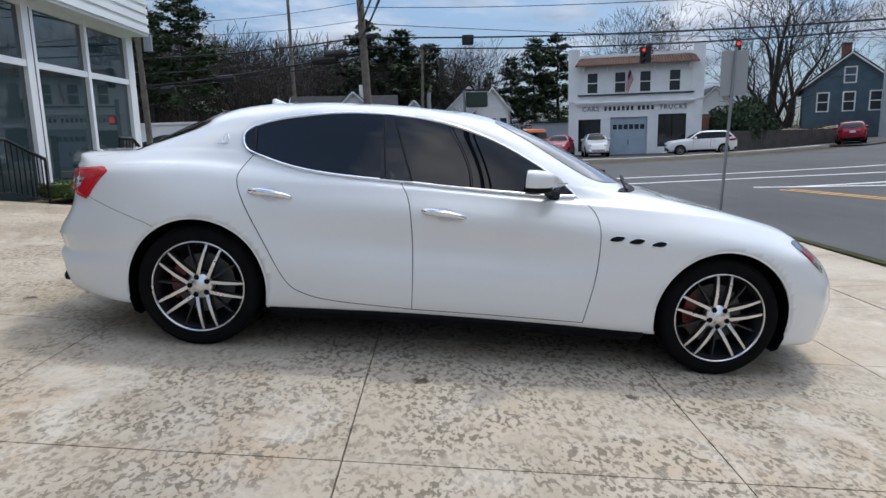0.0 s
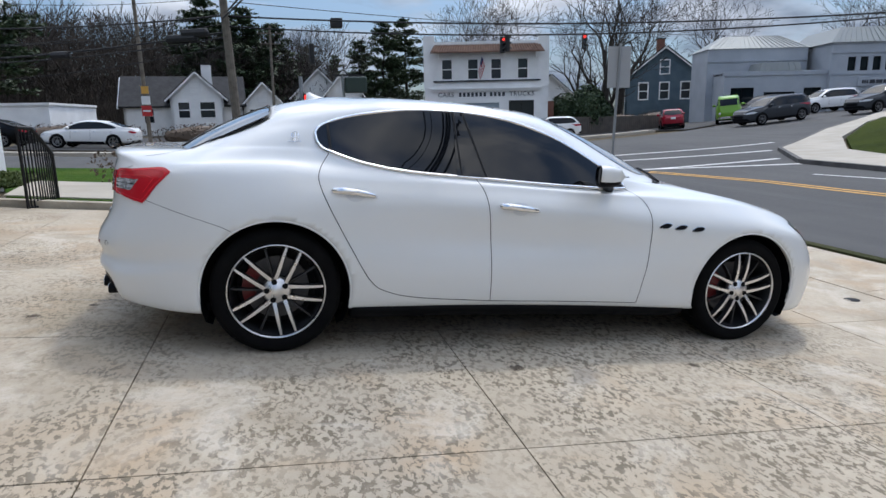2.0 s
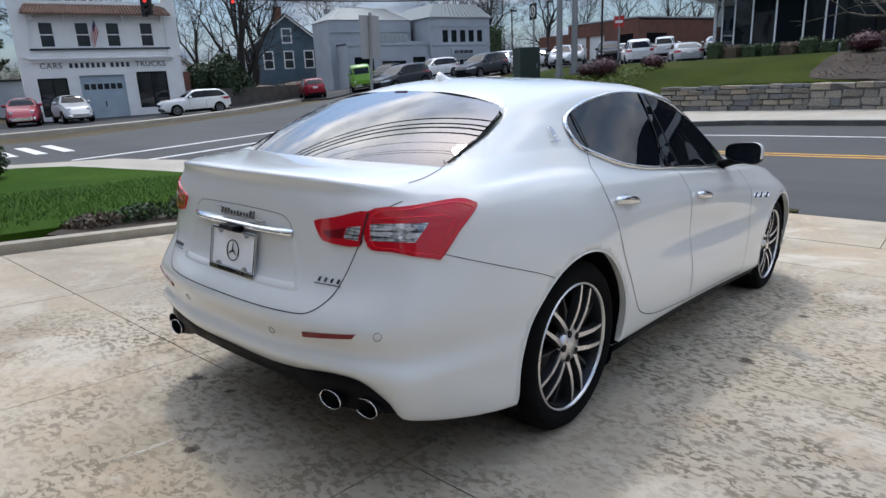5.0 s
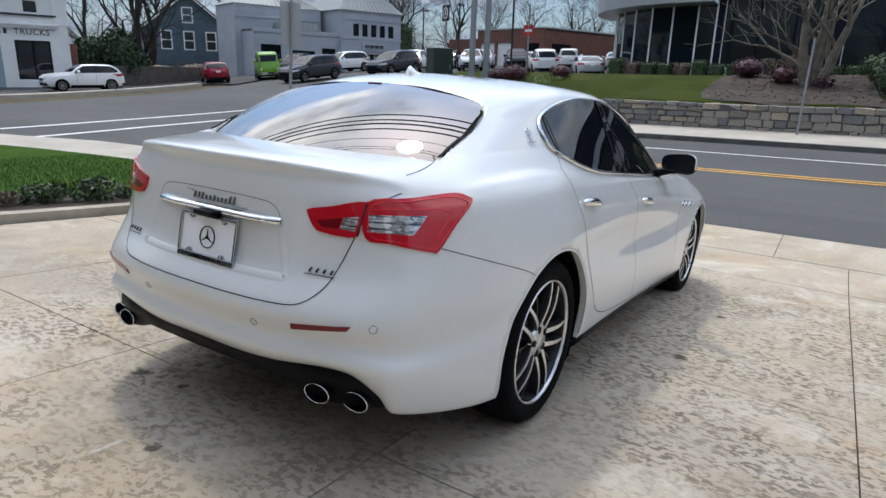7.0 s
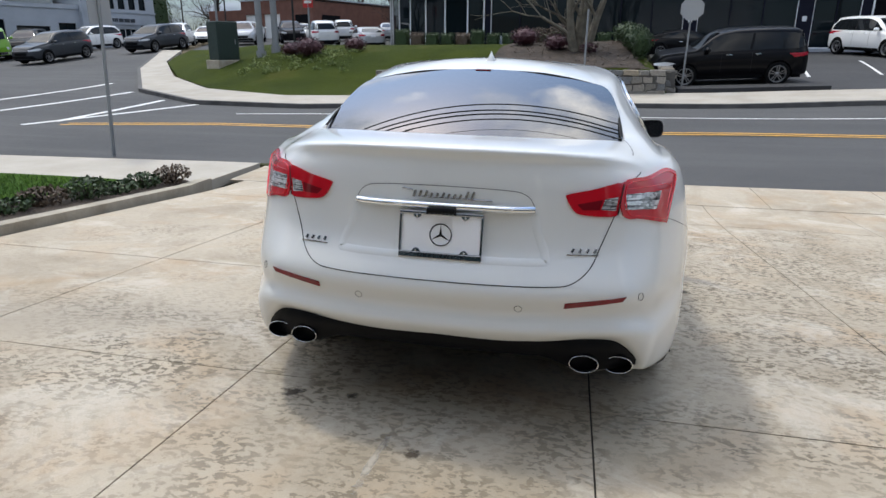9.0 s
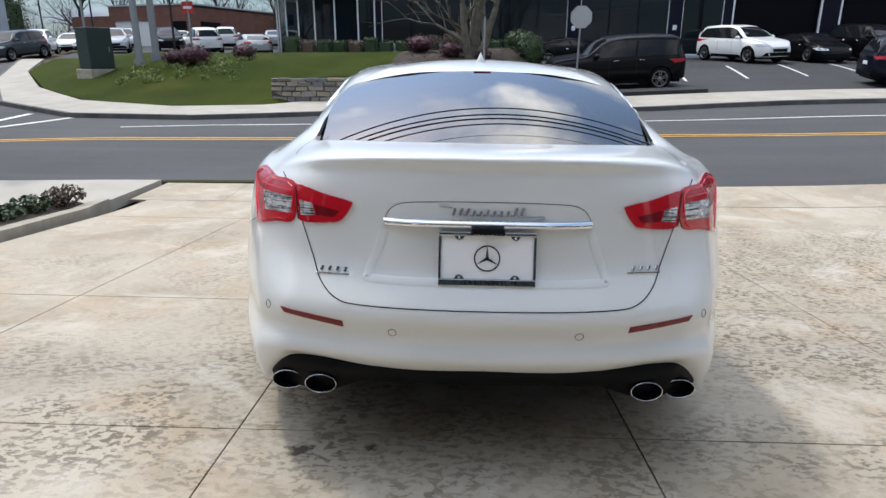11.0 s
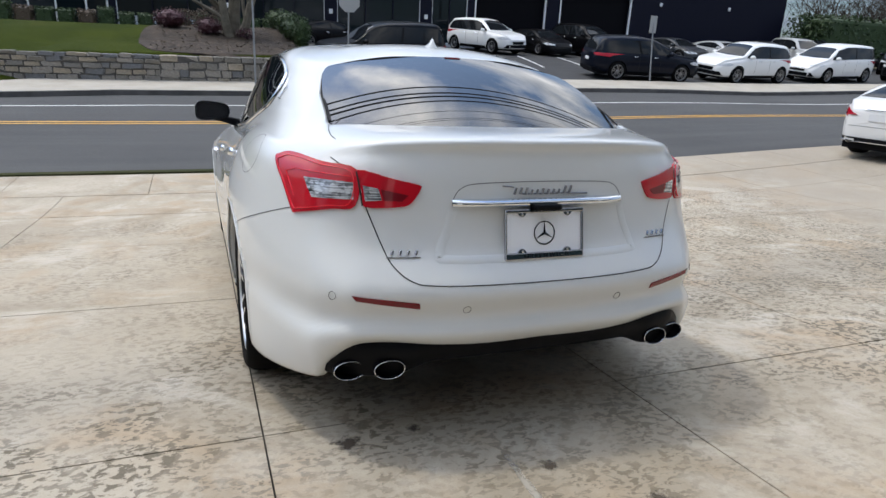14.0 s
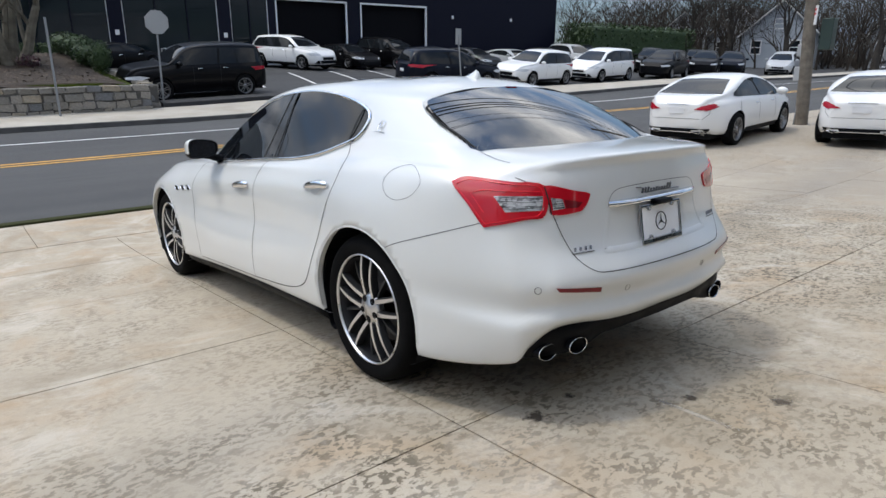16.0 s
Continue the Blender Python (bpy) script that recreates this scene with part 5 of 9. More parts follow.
    rows = []
    for k in range(7):
        t = k / 6
        z = on_skin((-1.21 - .13 * t, 0, 3), (0, 0, -1))[0].z - .004
        h = .004 + .062 * (t ** 1.6) if k < 6 else .045
        w = .032 - .006 * t
        rows.append([bm.verts.new((-1.20 - .13 * t, yy, zz)) for yy, zz in ((-w, z), (-w * .45, z + h * .45), (0, z + h), (w * .45, z + h * .45), (w, z))])
    for a, b in zip(rows, rows[1:]):
        for k in range(4):
            bm.faces.new((a[k], a[k + 1], b[k + 1], b[k]))
    bm.faces.new(rows[0]), bm.faces.new(rows[-1][::-1])
    bmesh.ops.recalc_face_normals(bm, faces=bm.faces)
    part("roof_aerial", bm, PAINT, body, "white shark-fin aerial", True)
    part("brake_light", patch([(-.035, .300), (.035, .300), (.035, .288), (-.035, .288)], "slope", 0.014, 1, 0.03, 0.004), LENS_DARK, glass)
    # fuel flap on the left rear wing
    flap = rounded([(-1.80, 1.025), (-1.87, .995), (-1.90, .955), (-1.86, .905), (-1.78, .885), (-1.71, .905), (-1.675, .955), (-1.71, 1.005)], 5)
    part("fuel_flap", strip(flap, "side", 0.0022, 0.001, 1, True), SEAM, body, "round fuel flap line")


make_saloon()


# ---- apron, lawns, pavements and markings ----
JOINT = plain("joint_dirt", (0.045, 0.040, 0.034), 0.95)
X_CUTS = [-11.0, -9.0, -7.1, -5.4, -3.8, -2.15, -0.49, 1.12, 2.60, 3.74]
Y_CUTS = [-9.9, -8.3, -6.75, -5.2, -3.65, -2.10, -0.58, 0.90, 2.50, 4.14]


def make_apron():
    bed = drape("apron", [(-11.0, -9.9), (3.74, -9.9), (3.74, 4.14), (-11.0, 4.14)], JOINT, -0.010, 0.7, 0.0, "worn cream concrete apron with sawn joints", "pavement")
    gap = 0.0035
    for x0, x1 in zip(X_CUTS, X_CUTS[1:]):
        for y0, y1 in zip(Y_CUTS, Y_CUTS[1:]):
            xs, ys = np.linspace(x0 + gap, x1 - gap, 5), np.linspace(y0 + gap, y1 - gap, 5)
            gx, gy = np.meshgrid(xs, ys, indexing="ij")
            gzz = heights(gx, gy) + 0.002 + random.uniform(-0.0008, 0.0008)
            bm = bmesh.new()
            v = [[bm.verts.new((gx[i, j], gy[i, j], gzz[i, j])) for j in range(5)] for i in range(5)]
            for i in range(4):
                for j in range(4):
                    bm.faces.new((v[i][j], v[i + 1][j], v[i + 1][j + 1], v[i][j + 1]))
            rim = [v[i][0] for i in range(5)] + [v[4][j] for j in range(1, 5)] + [v[i][4] for i in range(3, -1, -1)] + [v[0][j] for j in range(3, 0, -1)]
            low = [bm.verts.new(w.co - Vector((0, 0, 0.02))) for w in rim]
            for k in range(len(rim)):
                bm.faces.new((rim[k - 1], low[k - 1], low[k], rim[k]))
            part("slab", bm, CONCRETE, bed)
    drape("apron_south", [(-16, -60), (3.74, -60), (3.74, -9.9), (-11.0, -9.9), (-11.0, 4.14), (-16, 4.14)], CONCRETE, 0.0, 1.2, 0.05, "plain worn concrete forecourt", "pavement")
    walk = drape("pavement_near", [(3.747, -60), (4.88, -60), (4.88, 4.4), (3.747, 4.4)], JOINT, -0.012, 1.0, 0.0, "pale concrete pavement slabs along the street", "pavement")
    y = -45.48
    while y < 4.3:
        y1 = min(4.38, y + 1.52)
        bm = bmesh.new()
        pts = [(3.752, y + .004), (4.87, y + .004), (4.87, (y + y1) / 2), (4.87, y1 - .004), (3.752, y1 - .004), (3.752, (y + y1) / 2)]
        top = [bm.verts.new((a, b, ground_z(a, b) + 0.004)) for a, b in pts]
        bm.faces.new(top)
        low = [bm.verts.new(w.co - Vector((0, 0, 0.03))) for w in top]
        for k in range(6):
            bm.faces.new((top[k - 1], low[k - 1], low[k], top[k]))
        part("slab", bm, CONCRETE, walk)
        y = y1


make_apron()
# oil and water marks on the apron


def feathered(name, a, b, low, high, most):
    """A stain soaked into the ground: dense in the middle, ragged and thin at its rim."""
    m = Nodes(name, 0.8)
    m.colour(m.mix(m.noise(14.0, 4), a, b))
    far = m.nt.nodes.new("ShaderNodeVectorMath")
    far.operation = "DISTANCE"
    far.inputs[1].default_value = (0.5, 0.5, 0.5)
    flat = m.nt.nodes.new("ShaderNodeMapping")
    flat.inputs["Scale"].default_value = (1, 1, 0)
    flat.inputs["Location"].default_value = (0, 0, 0.5)
    co = m.nt.nodes.new("ShaderNodeTexCoord")
    m.nt.links.new(co.outputs["Generated"], flat.inputs[0])
    m.nt.links.new(flat.outputs[0], far.inputs[0])
    rim = m.mix(0.55, far.outputs["Value"], m.noise(26.0, 5, 0.65))
    m.nt.links.new(m.ramp(rim, [(low, most), (high, 0.0)]), m.bsdf.inputs["Alpha"])
    return m.mat


STAIN = feathered("oil_stain", (0.060, 0.046, 0.032), (0.12, 0.094, 0.068), 0.34, 0.47, 0.85)
for sx, sy, sr in ((-2.29, .63, .055), (-2.26, .385, .034), (-2.63, .04, .040), (-0.2, -1.25, .05), (0.9, -1.3, .04), (-2.9, -.2, .05)):
    rim = [(sx + sr * (1.3 if k % 2 else .95) * random.uniform(.75, 1.15) * math.cos(2 * math.pi * k / 11), sy + sr * random.uniform(.8, 1.35) * math.sin(2 * math.pi * k / 11)) for k in range(11)]
    drape("stain", rounded(rim, 3), STAIN, 0.0042, 0.05, 0.0, "dark dried stain on the concrete", "stain")
PALE = feathered("pale_scuffed_concrete", (0.47, 0.425, 0.35), (0.56, 0.51, 0.43), 0.30, 0.52, 0.7)
for x0, y0, x1, y1, w in ((-2.52, 0.15, -2.89, 0.16, .018),):
    ux, uy = (x1 - x0) / math.hypot(x1 - x0, y1 - y0), (y1 - y0) / math.hypot(x1 - x0, y1 - y0)
    edge = [(x0 + (x1 - x0) * t - uy * w * q * random.uniform(.5, 1.2), y0 + (y1 - y0) * t + ux * w * q * random.uniform(.5, 1.2)) for q, ts in ((1, (0, .2, .4, .6, .8, 1)), (-1, (1, .8, .6, .4, .2, 0))) for t in ts]
    drape("scuff", rounded(edge, 3), PALE, 0.0042, 0.06, 0.0, "pale scuffed streak on the concrete", "stain")
drain = tagged(part("drain_cover", revolve([(0.0, .004), (.05, .004), (.062, .006), (.065, 0)], 20, "z"), TRIM), "small round iron drain cover in the concrete", "drain cover")
drain.location = (3.45, -.05, ground_z(3.45, -.05))

drape("lawn_near", rounded([(-4.7, 4.55), (-1, 4.95), (1.2, 5.1), (2.75, 5.0), (2.85, 7.4), (2.65, 9.8), (2.2, 12.2), (1.0, 14.4), (-4, 15.5), (-12, 15.9), (-12, 9.4), (-6, 9.0), (-4.9, 7.5)], 3), LAWN, 0.07, 0.8, 0.12, "short bright green lawn", "lawn")
drape("planting_bed", rounded([(-1.6, 4.32), (0.8, 4.38), (2.6, 4.5), (3.1, 4.62), (2.75, 5.02), (1.2, 5.12), (-1.0, 4.97)], 3), MULCH, 0.075, 0.5, 0.1, "dark bark mulch bed behind the kerb", "flower bed")
ribbon("kerb_lawn", [(-4.9, 4.28), (-3, 4.25), (-1, 4.24), (1, 4.28), (2.6, 4.36), (3.35, 4.5)], 0.15, KERB, 0.085, "worn cream concrete kerb along the lawn", "kerb", depth=0.25)
drape("pavement_corner", [(2.95, 4.75), (3.4, 4.45), (4.83, 4.45), (4.80, 5.2), (4.50, 8), (4.0, 12), (3.0, 14.5), (1.0, 15.4), (-4, 15.85), (-12, 16.35), (-12, 15.95), (-4, 15.55), (1.05, 14.45), (2.25, 12.25), (2.7, 9.8), (2.9, 7.4)], WALK, 0.055, 1.0, 0.15, "pale concrete pavement round the corner", "pavement")
ribbon("verge", [(4.98, -0.4), (4.98, 2.0), (4.95, 4.0), (4.88, 5.2), (4.6, 8.0), (4.12, 11.6)], 0.13, DULL_GRASS, 0.02, "narrow worn grass verge at the street's edge", "verge", depth=0.1)
drape("path_to_steps", [(-4.75, 4.62), (-3.35, 4.62), (-3.75, 7.0), (-4.1, 9.3), (-5.6, 9.3), (-5.1, 7.0)], WALK, 0.085, 0.8, 0.05, "pale concrete garden path across the lawn", "path")

for dx in (-0.13, 0.13):
    ribbon("centre_line", [(9.9 + dx, -138), (9.9 + dx, -20), (9.9 + dx, 4), (9.6 + dx, 8), (8.7 + dx, 11.5)], 0.11, LINE_YELLOW, -0.036, "worn yellow centre line on the street", "road marking")
ribbon("edge_line", [(13.0, -138), (12.95, -10), (12.8, 2), (12.2, 6.5), (11.6, 8.6)], 0.11, LINE_WHITE, -0.036, "white edge line on the street", "road marking")
for ln in ([(2.5, 15.9), (7, 16.8), (13, 17.7), (19, 18.2)], [(3.4, 14.1), (7, 14.8), (10.3, 15.2), (16.3, 15.3)], [(8.3, 12.3), (13.4, 10.9)], [(9.0, 12.0), (14.2, 12.6)]):
    ribbon("stop_line", ln, 0.20, LINE_WHITE, -0.034, "white painted line across the junction", "road marking")
for k in range(7):
    ribbon("crossing_bar", [(-1.2 + .75 * k, 18.0 + .05 * k), (-1.0 + .75 * k, 20.6 + .05 * k)], 0.32, LINE_WHITE, -0.033, "white bar of a zebra crossing", "road marking")


# far side: pavement, lawn mound, walls and car lots
def front_edge(y):
    """x of the lawn mound's front edge at y."""
    return float(np.interp(y, [-3.4, 5.5, 6.5, 9.0, 12.5, 16.5, 21.0], [17.6, 17.2, 16.2, 15.6, 17.0, 21.0, 27.0]))


def hump(x, y):
    e = front_edge(y)
    h = 1.0 * smooth01(0.0, 7.0, x - e)
    h = max(h, 0.74 * smooth01(0.05, 0.5, x - e) * (1 - smooth01(4.9, 6.6, y)))
    back = 1 - smooth01(25.5, 31.0, x)
    return h * back * smooth01(-0.1, 0.6, y + 3.5)


def mound_z(x, y):
    return ground_z(x, y) + 0.05 + hump(x, y)


drape("pavement_far", [(15.5, -138), (15.5, -10), (14.9, 3), (13.4, 7.5), (13.6, 11), (16.5, 15), (24, 20.5), (34, 26), (33.6, 27.0 - 2.6), (27.2, 21.2), (21, 16.7), (17, 12.7), (15.55, 9.0), (16.1, 6.3), (17.05, 5.3), (17.4, -3.6), (17.6, -12), (17.2, -138)],
      WALK, 0.075, 1.2, 0.16, "pale concrete pavement with a kerb", "pavement")
# dark strip: kerb stone with its shaded face put into the colour
ribbon("kerb_far", [(15.44, -138), (15.44, -10), (14.84, 3), (13.33, 7.5), (13.53, 11.03), (16.46, 15.06), (23.97, 20.56), (33.97, 26.06)], 0.14, DARK_KERB, 0.085, "granite kerb along the far pavement, its face shade painted in", "kerb", depth=0.25)
drape("lawn_mound", [(17.6, -3.4), (17.2, 5.5), (16.2, 6.5), (15.6, 9.0), (17.0, 12.5), (21, 16.5), (27, 21), (34, 24), (35, 17), (31.5, 9), (31, 0), (30, -3.4), (24, -3.4)], MOUND_GRASS, 0.05, 0.7, 0.3, "sloping green lawn mound above a stone wall", "lawn", hump=hump)
drape("mulch_bank", rounded([(18.2, -3.1), (18.1, 1.5), (20, 2.6), (23, 2.8), (27, 2.0), (28, -1), (27, -3.2), (22, -3.2)], 3), MULCH, 0.075, 0.6, 0.05, "brown leaf and bark mulch bank round a tree", "flower bed", hump=hump)
drape("car_lot", [(17.5, -120), (17.6, -12), (17.45, -3.65), (30, -3.65), (31.2, 0), (31.7, 9), (35.2, 17), (34.2, 24.2), (50, 31.5), (62, 37), (64, 20), (46, 10), (36, 3), (33.2, -14), (31.5, -25), (29.4, -36), (29, -60), (45, -120)], LOT, -0.02, 2.0, 0.0, "dark asphalt car lot sloping up from the street", "car park")
drape("vintage_lot", [(-14, 30), (-6, 28.5), (4, 27.5), (11, 30.5), (22, 35.5), (26, 38), (20, 39), (9, 41.5), (6, 48), (-10, 52), (-18, 46)], LOT, -0.03, 2.0, 0.0, "dark asphalt yard in front of the old garage", "car park")
drape("amg_forecourt", [(25.5, 33.2), (34, 37.4), (46, 43.8), (47, 40.5), (36, 43), (27, 44), (23, 38)], LOT, -0.02, 2.0, 0.0, "asphalt forecourt before the grey showroom", "car park")
ribbon("kerb_far_left", [(2, 27.0), (11, 29.8), (16, 32.0), (24, 35.2)], 0.8, WALK, 0.06, "pale concrete strip pavement beside the yard", "pavement", depth=0.2)
ribbon("kerb_left", [(-40, 28.3), (-12, 25.3), (-4, 24.6), (1, 25.0)], 0.9, WALK, 0.06, "pale pavement on the far side of the side street", "pavement", depth=0.2)
for k in range(7):
    a = (20.8 + .32 * k, -8.6 - 2.45 * k)
    ribbon("bay_line", [a, (a[0] + 4.4, a[1] - .9)], 0.11, LINE_WHITE, -0.01, "white parking bay line on asphalt", "road marking")
for ln in ([(18.6, -3.9), (18.9, -8.6)], [(22.3, -4.4), (27.5, -5.2)]):
    ribbon("bay_line", ln, 0.12, LINE_WHITE, -0.01, "white parking bay line on asphalt", "road marking")

# stone wall below the mound: each stone a piece of its own
STONES = []
for nm, tone in (("a", (0.20, 0.185, 0.16)), ("b", (0.28, 0.255, 0.22)), ("c", (0.15, 0.15, 0.15)), ("d", (0.32, 0.275, 0.21))):
    STONES.append(mottled("field_stone_" + nm, tuple(.75 * v for v in tone), tuple(1.15 * v for v in tone), 6.0, 0.9, 50, 0.5, 0.01))
MORTAR = mottled("wall_mortar", (0.06, 0.056, 0.05), (0.10, 0.094, 0.086), 5.0, 0.95, 60, 0.4, 0.006)


def stone_meshes(n=10):
    out = []
    rng = random.Random(4)
    for k in range(n):
        bm = bmesh.new()
        bmesh.ops.create_cube(bm, size=1.0)
        bmesh.ops.bevel(bm, geom=list(bm.edges), offset=0.10, segments=1, affect="EDGES")
        for v in bm.verts:
            v.co += Vector([rng.uniform(-.07, .07) for _ in range(3)])
        me = bpy.data.meshes.new("stone")
        bm.to_mesh(me)
        bm.free()
        me.materials.append(STONES[k % len(STONES)])
        out.append(me)
    return out


def stone_wall(name, line, height, label, first=17):
    pts = np.array(line)
    core = ribbon(name, line, 0.34, MORTAR, height - 0.03, label, "wall", depth=height + 0.3)
    meshes = stone_meshes()
    rng = random.Random(first)
    for (x0, y0), (x1, y1) in zip(line, line[1:]):
        ln = math.hypot(x1 - x0, y1 - y0)
        ang = math.degrees(math.atan2(y1 - y0, x1 - x0))
        z = 0.0
        while z < height - 0.05:
            h = min(rng.uniform(.13, .27), height - z)
            if height - z - h < .1:
                h = height - z
            s = 0.0
            while s < ln - 0.05:
                w = min(rng.uniform(.22, .58), ln - s)
                if ln - s - w < .12:
                    w = ln - s
                t = (s + w / 2) / ln
                x, y = x0 + (x1 - x0) * t, y0 + (y1 - y0) * t
                shared("stone", rng.choice(meshes), core, Matrix.Translation((x, y, ground_z(x, y) + z + h / 2 + rng.uniform(-.012, .012))) @ pose(0, 0, 0, 0, rng.uniform(-3.5, 3.5), ang) @ Matrix.Diagonal((w - .012, .40 + rng.uniform(-.03, .05), h - .010 + rng.uniform(-.02, .012), 1)))
                s += w
            z += h
    return core


stone_wall("stone_wall", [(17.25, 6.3), (17.35, 2.0), (17.45, -3.3)], 0.80, "low wall of grey and tan field stones")
stone_wall("stone_wall_return", [(17.65, -3.45), (20.2, -3.45), (22.8, -3.45)], 0.74, "low field-stone wall running back from the street", 5)
drape("low_bank", [(17.7, -3.75), (18.3, -3.75), (18.35, -8.3), (17.75, -8.3)], LOT, 0.16, 0.6, 0.4, "low asphalt kerb bank between pavement and lot", "bank")


# ---- buildings ----
def holed_wall(w, h, t, holes, bm=None, m=None):
    """A wall along x, its face at y = 0 and its back at y = t, with rectangular holes (x0, x1, z0, z1) through it."""
    bm = bm or bmesh.new()
    xs = sorted({0, w, *[v for o in holes for v in o[:2]]})
    zs = sorted({0, h, *[v for o in holes for v in o[2:]]})
    solid = lambda i, j: not any(o[0] <= (xs[i] + xs[i + 1]) / 2 <= o[1] and o[2] <= (zs[j] + zs[j + 1]) / 2 <= o[3] for o in holes)
    vs = {}

    def v(i, y, j):
        if (i, y, j) not in vs:
            vs[i, y, j] = bm.verts.new((xs[i], y * t, zs[j]))
        return vs[i, y, j]
    nx, nz = len(xs) - 1, len(zs) - 1
    for i in range(nx):
        for j in range(nz):
            if not solid(i, j):
                continue
            bm.faces.new((v(i, 0, j), v(i + 1, 0, j), v(i + 1, 0, j + 1), v(i, 0, j + 1)))
            bm.faces.new((v(i, 1, j), v(i, 1, j + 1), v(i + 1, 1, j + 1), v(i + 1, 1, j)))
            for di, dj, q in ((-1, 0, ((i, j), (i, j + 1))), (1, 0, ((i + 1, j + 1), (i + 1, j))), (0, -1, ((i + 1, j), (i, j))), (0, 1, ((i, j + 1), (i + 1, j + 1)))):
                a, b = i + di, j + dj
                if 0 <= a < nx and 0 <= b < nz and solid(a, b):
                    continue
                (p, r), (s, u) = q
                bm.faces.new((v(p, 0, r), v(s, 0, u), v(s, 1, u), v(p, 1, r)))
    if m is not None:
        bmesh.ops.transform(bm, matrix=m, verts=list(vs.values()))
    return bm


def window_unit(parent, x, z, w, h, frame_mat, pane_mat, y=0.0, m=None, bar=0.07, cross=True, mull=0, depth=0.1):
    """A window in the x-z plane: frame, meeting rail and pane."""
    bm = bmesh.new()
    for a in ((x, x + bar, z, z + h), (x + w - bar, x + w, z, z + h), (x + bar, x + w - bar, z, z + bar), (x + bar, x + w - bar, z + h - bar, z + h)):
        box(bm, a[0], a[1], y - .02, y + depth, a[2], a[3])
    if cross:
        box(bm, x + bar, x + w - bar, y, y + depth * .7, z + h / 2 - bar * .4, z + h / 2 + bar * .4)
    for k in range(mull):
        c = x + w * (k + 1) / (mull + 1)
        box(bm, c - bar * .35, c + bar * .35, y, y + depth * .7, z + bar, z + h - bar)
    win = part("window", bm, frame_mat, parent)
    pane = part("pane", boxed(x + bar * .5, x + w - bar * .5, y + depth * .4, y + depth * .4 + .02, z + bar * .5, z + h - bar * .5), pane_mat, win)
    if m is not None:
        win.matrix_basis = m
    return win


def clapboard(name, a, b, pitch=0.16):
    """Painted boards: dirt streaks, a lap shadow as relief."""
    m = Nodes(name, 0.65)
    col = m.mix(m.ramp(m.noise(1.2, 5), [(0.35, 0.0), (0.65, 1.0)]), a, b)
    m.colour(m.mix(0.25, col, m.mix(m.noise(30, 3), .3, .7), "OVERLAY"))
    w = m.nt.nodes.new("ShaderNodeTexWave")
    w.wave_type, w.bands_direction, w.wave_profile = "BANDS", "Z", "SAW"
    w.inputs["Scale"].default_value = 1 / pitch / 2 / math.pi * math.pi / 1.0
    m.nt.links.new(m.coords(), w.inputs["Vector"])
    m.bump(w.outputs["Fac"], 0.7, 0.02)
    return m.mat


STUCCO = mottled("white_painted_stucco", (0.70, 0.70, 0.69), (0.82, 0.82, 0.81), 0.9, 0.85, 25, 0.35, 0.008)
CREAM_BOARD = clapboard("white_clapboard", (0.74, 0.74, 0.73), (0.82, 0.82, 0.81))
BLUE_BOARD = clapboard("slate_blue_clapboard", (0.065, 0.105, 0.135), (0.09, 0.135, 0.17))
GREY_PANEL = mottled("pale_grey_render", (0.33, 0.36, 0.40), (0.40, 0.43, 0.47), 0.7, 0.8, 30, 0.2, 0.004)
GREY_BAND = mottled("grey_stone_band", (0.33, 0.36, 0.40), (0.40, 0.43, 0.47), 0.9, 0.8, 30, 0.2, 0.004)
SHINGLE = mottled("grey_roof_shingle", (0.016, 0.0165, 0.018), (0.034, 0.0345, 0.037), 2.0, 0.9, 30, 0.5, 0.02)
LEAD_ROOF = plain("standing_seam_metal", (0.24, 0.26, 0.26), 0.55, 0.2)
TILE_ROOF = mottled("old_clay_tile", (0.10, 0.058, 0.042), (0.17, 0.10, 0.07), 3.0, 0.9, 25, 0.5, 0.02)
WHITE_WOOD = plain("white_joinery", (0.74, 0.74, 0.73), 0.5)
BLUE_DOOR = mottled("faded_blue_door", (0.30, 0.37, 0.43), (0.38, 0.45, 0.50), 2.0, 0.6, 30, 0.1)
NAVY = plain("navy_metal_cladding", (0.005, 0.006, 0.016), 0.45, 0.0, Specular_IOR_Level=0.15)
# black cladding, and also the painted dark inside openings
CLAD_AND_DARK = plain("black_cladding_and_unlit_dark", (0.004, 0.004, 0.006), 0.6, 0.0, Specular_IOR_Level=0.08)
SILVER = plain("silver_fascia", (0.55, 0.57, 0.60), 0.35, 0.7)
PANE = Nodes("window_pane", 0.03, 0.0, (0.018, 0.022, 0.026)).set(IOR=1.5).mat
SHOW_GLASS = Nodes("showroom_glass", 0.02, 0.0, (0.007, 0.012, 0.015)).set(IOR=1.36).mat
CLEAR_GLASS = Nodes("shop_front_glass", 0.02, 0.0, (0.030, 0.048, 0.052)).set(IOR=1.75).mat
BRICK = mottled("brown_brick", (0.13, 0.058, 0.042), (0.19, 0.085, 0.06), 1.5, 0.9, 14, 0.5, 0.02)
ALU = plain("white_aluminium_frame", (0.78, 0.79, 0.80), 0.4)
BLACK_IRON = plain("black_iron", (0.010, 0.010, 0.011), 0.45, 0.3)
INK = plain("dark_sign_paint", (0.03, 0.035, 0.045), 0.6)
RED_PAINT = plain("red_sign_paint", (0.45, 0.02, 0.02), 0.5)


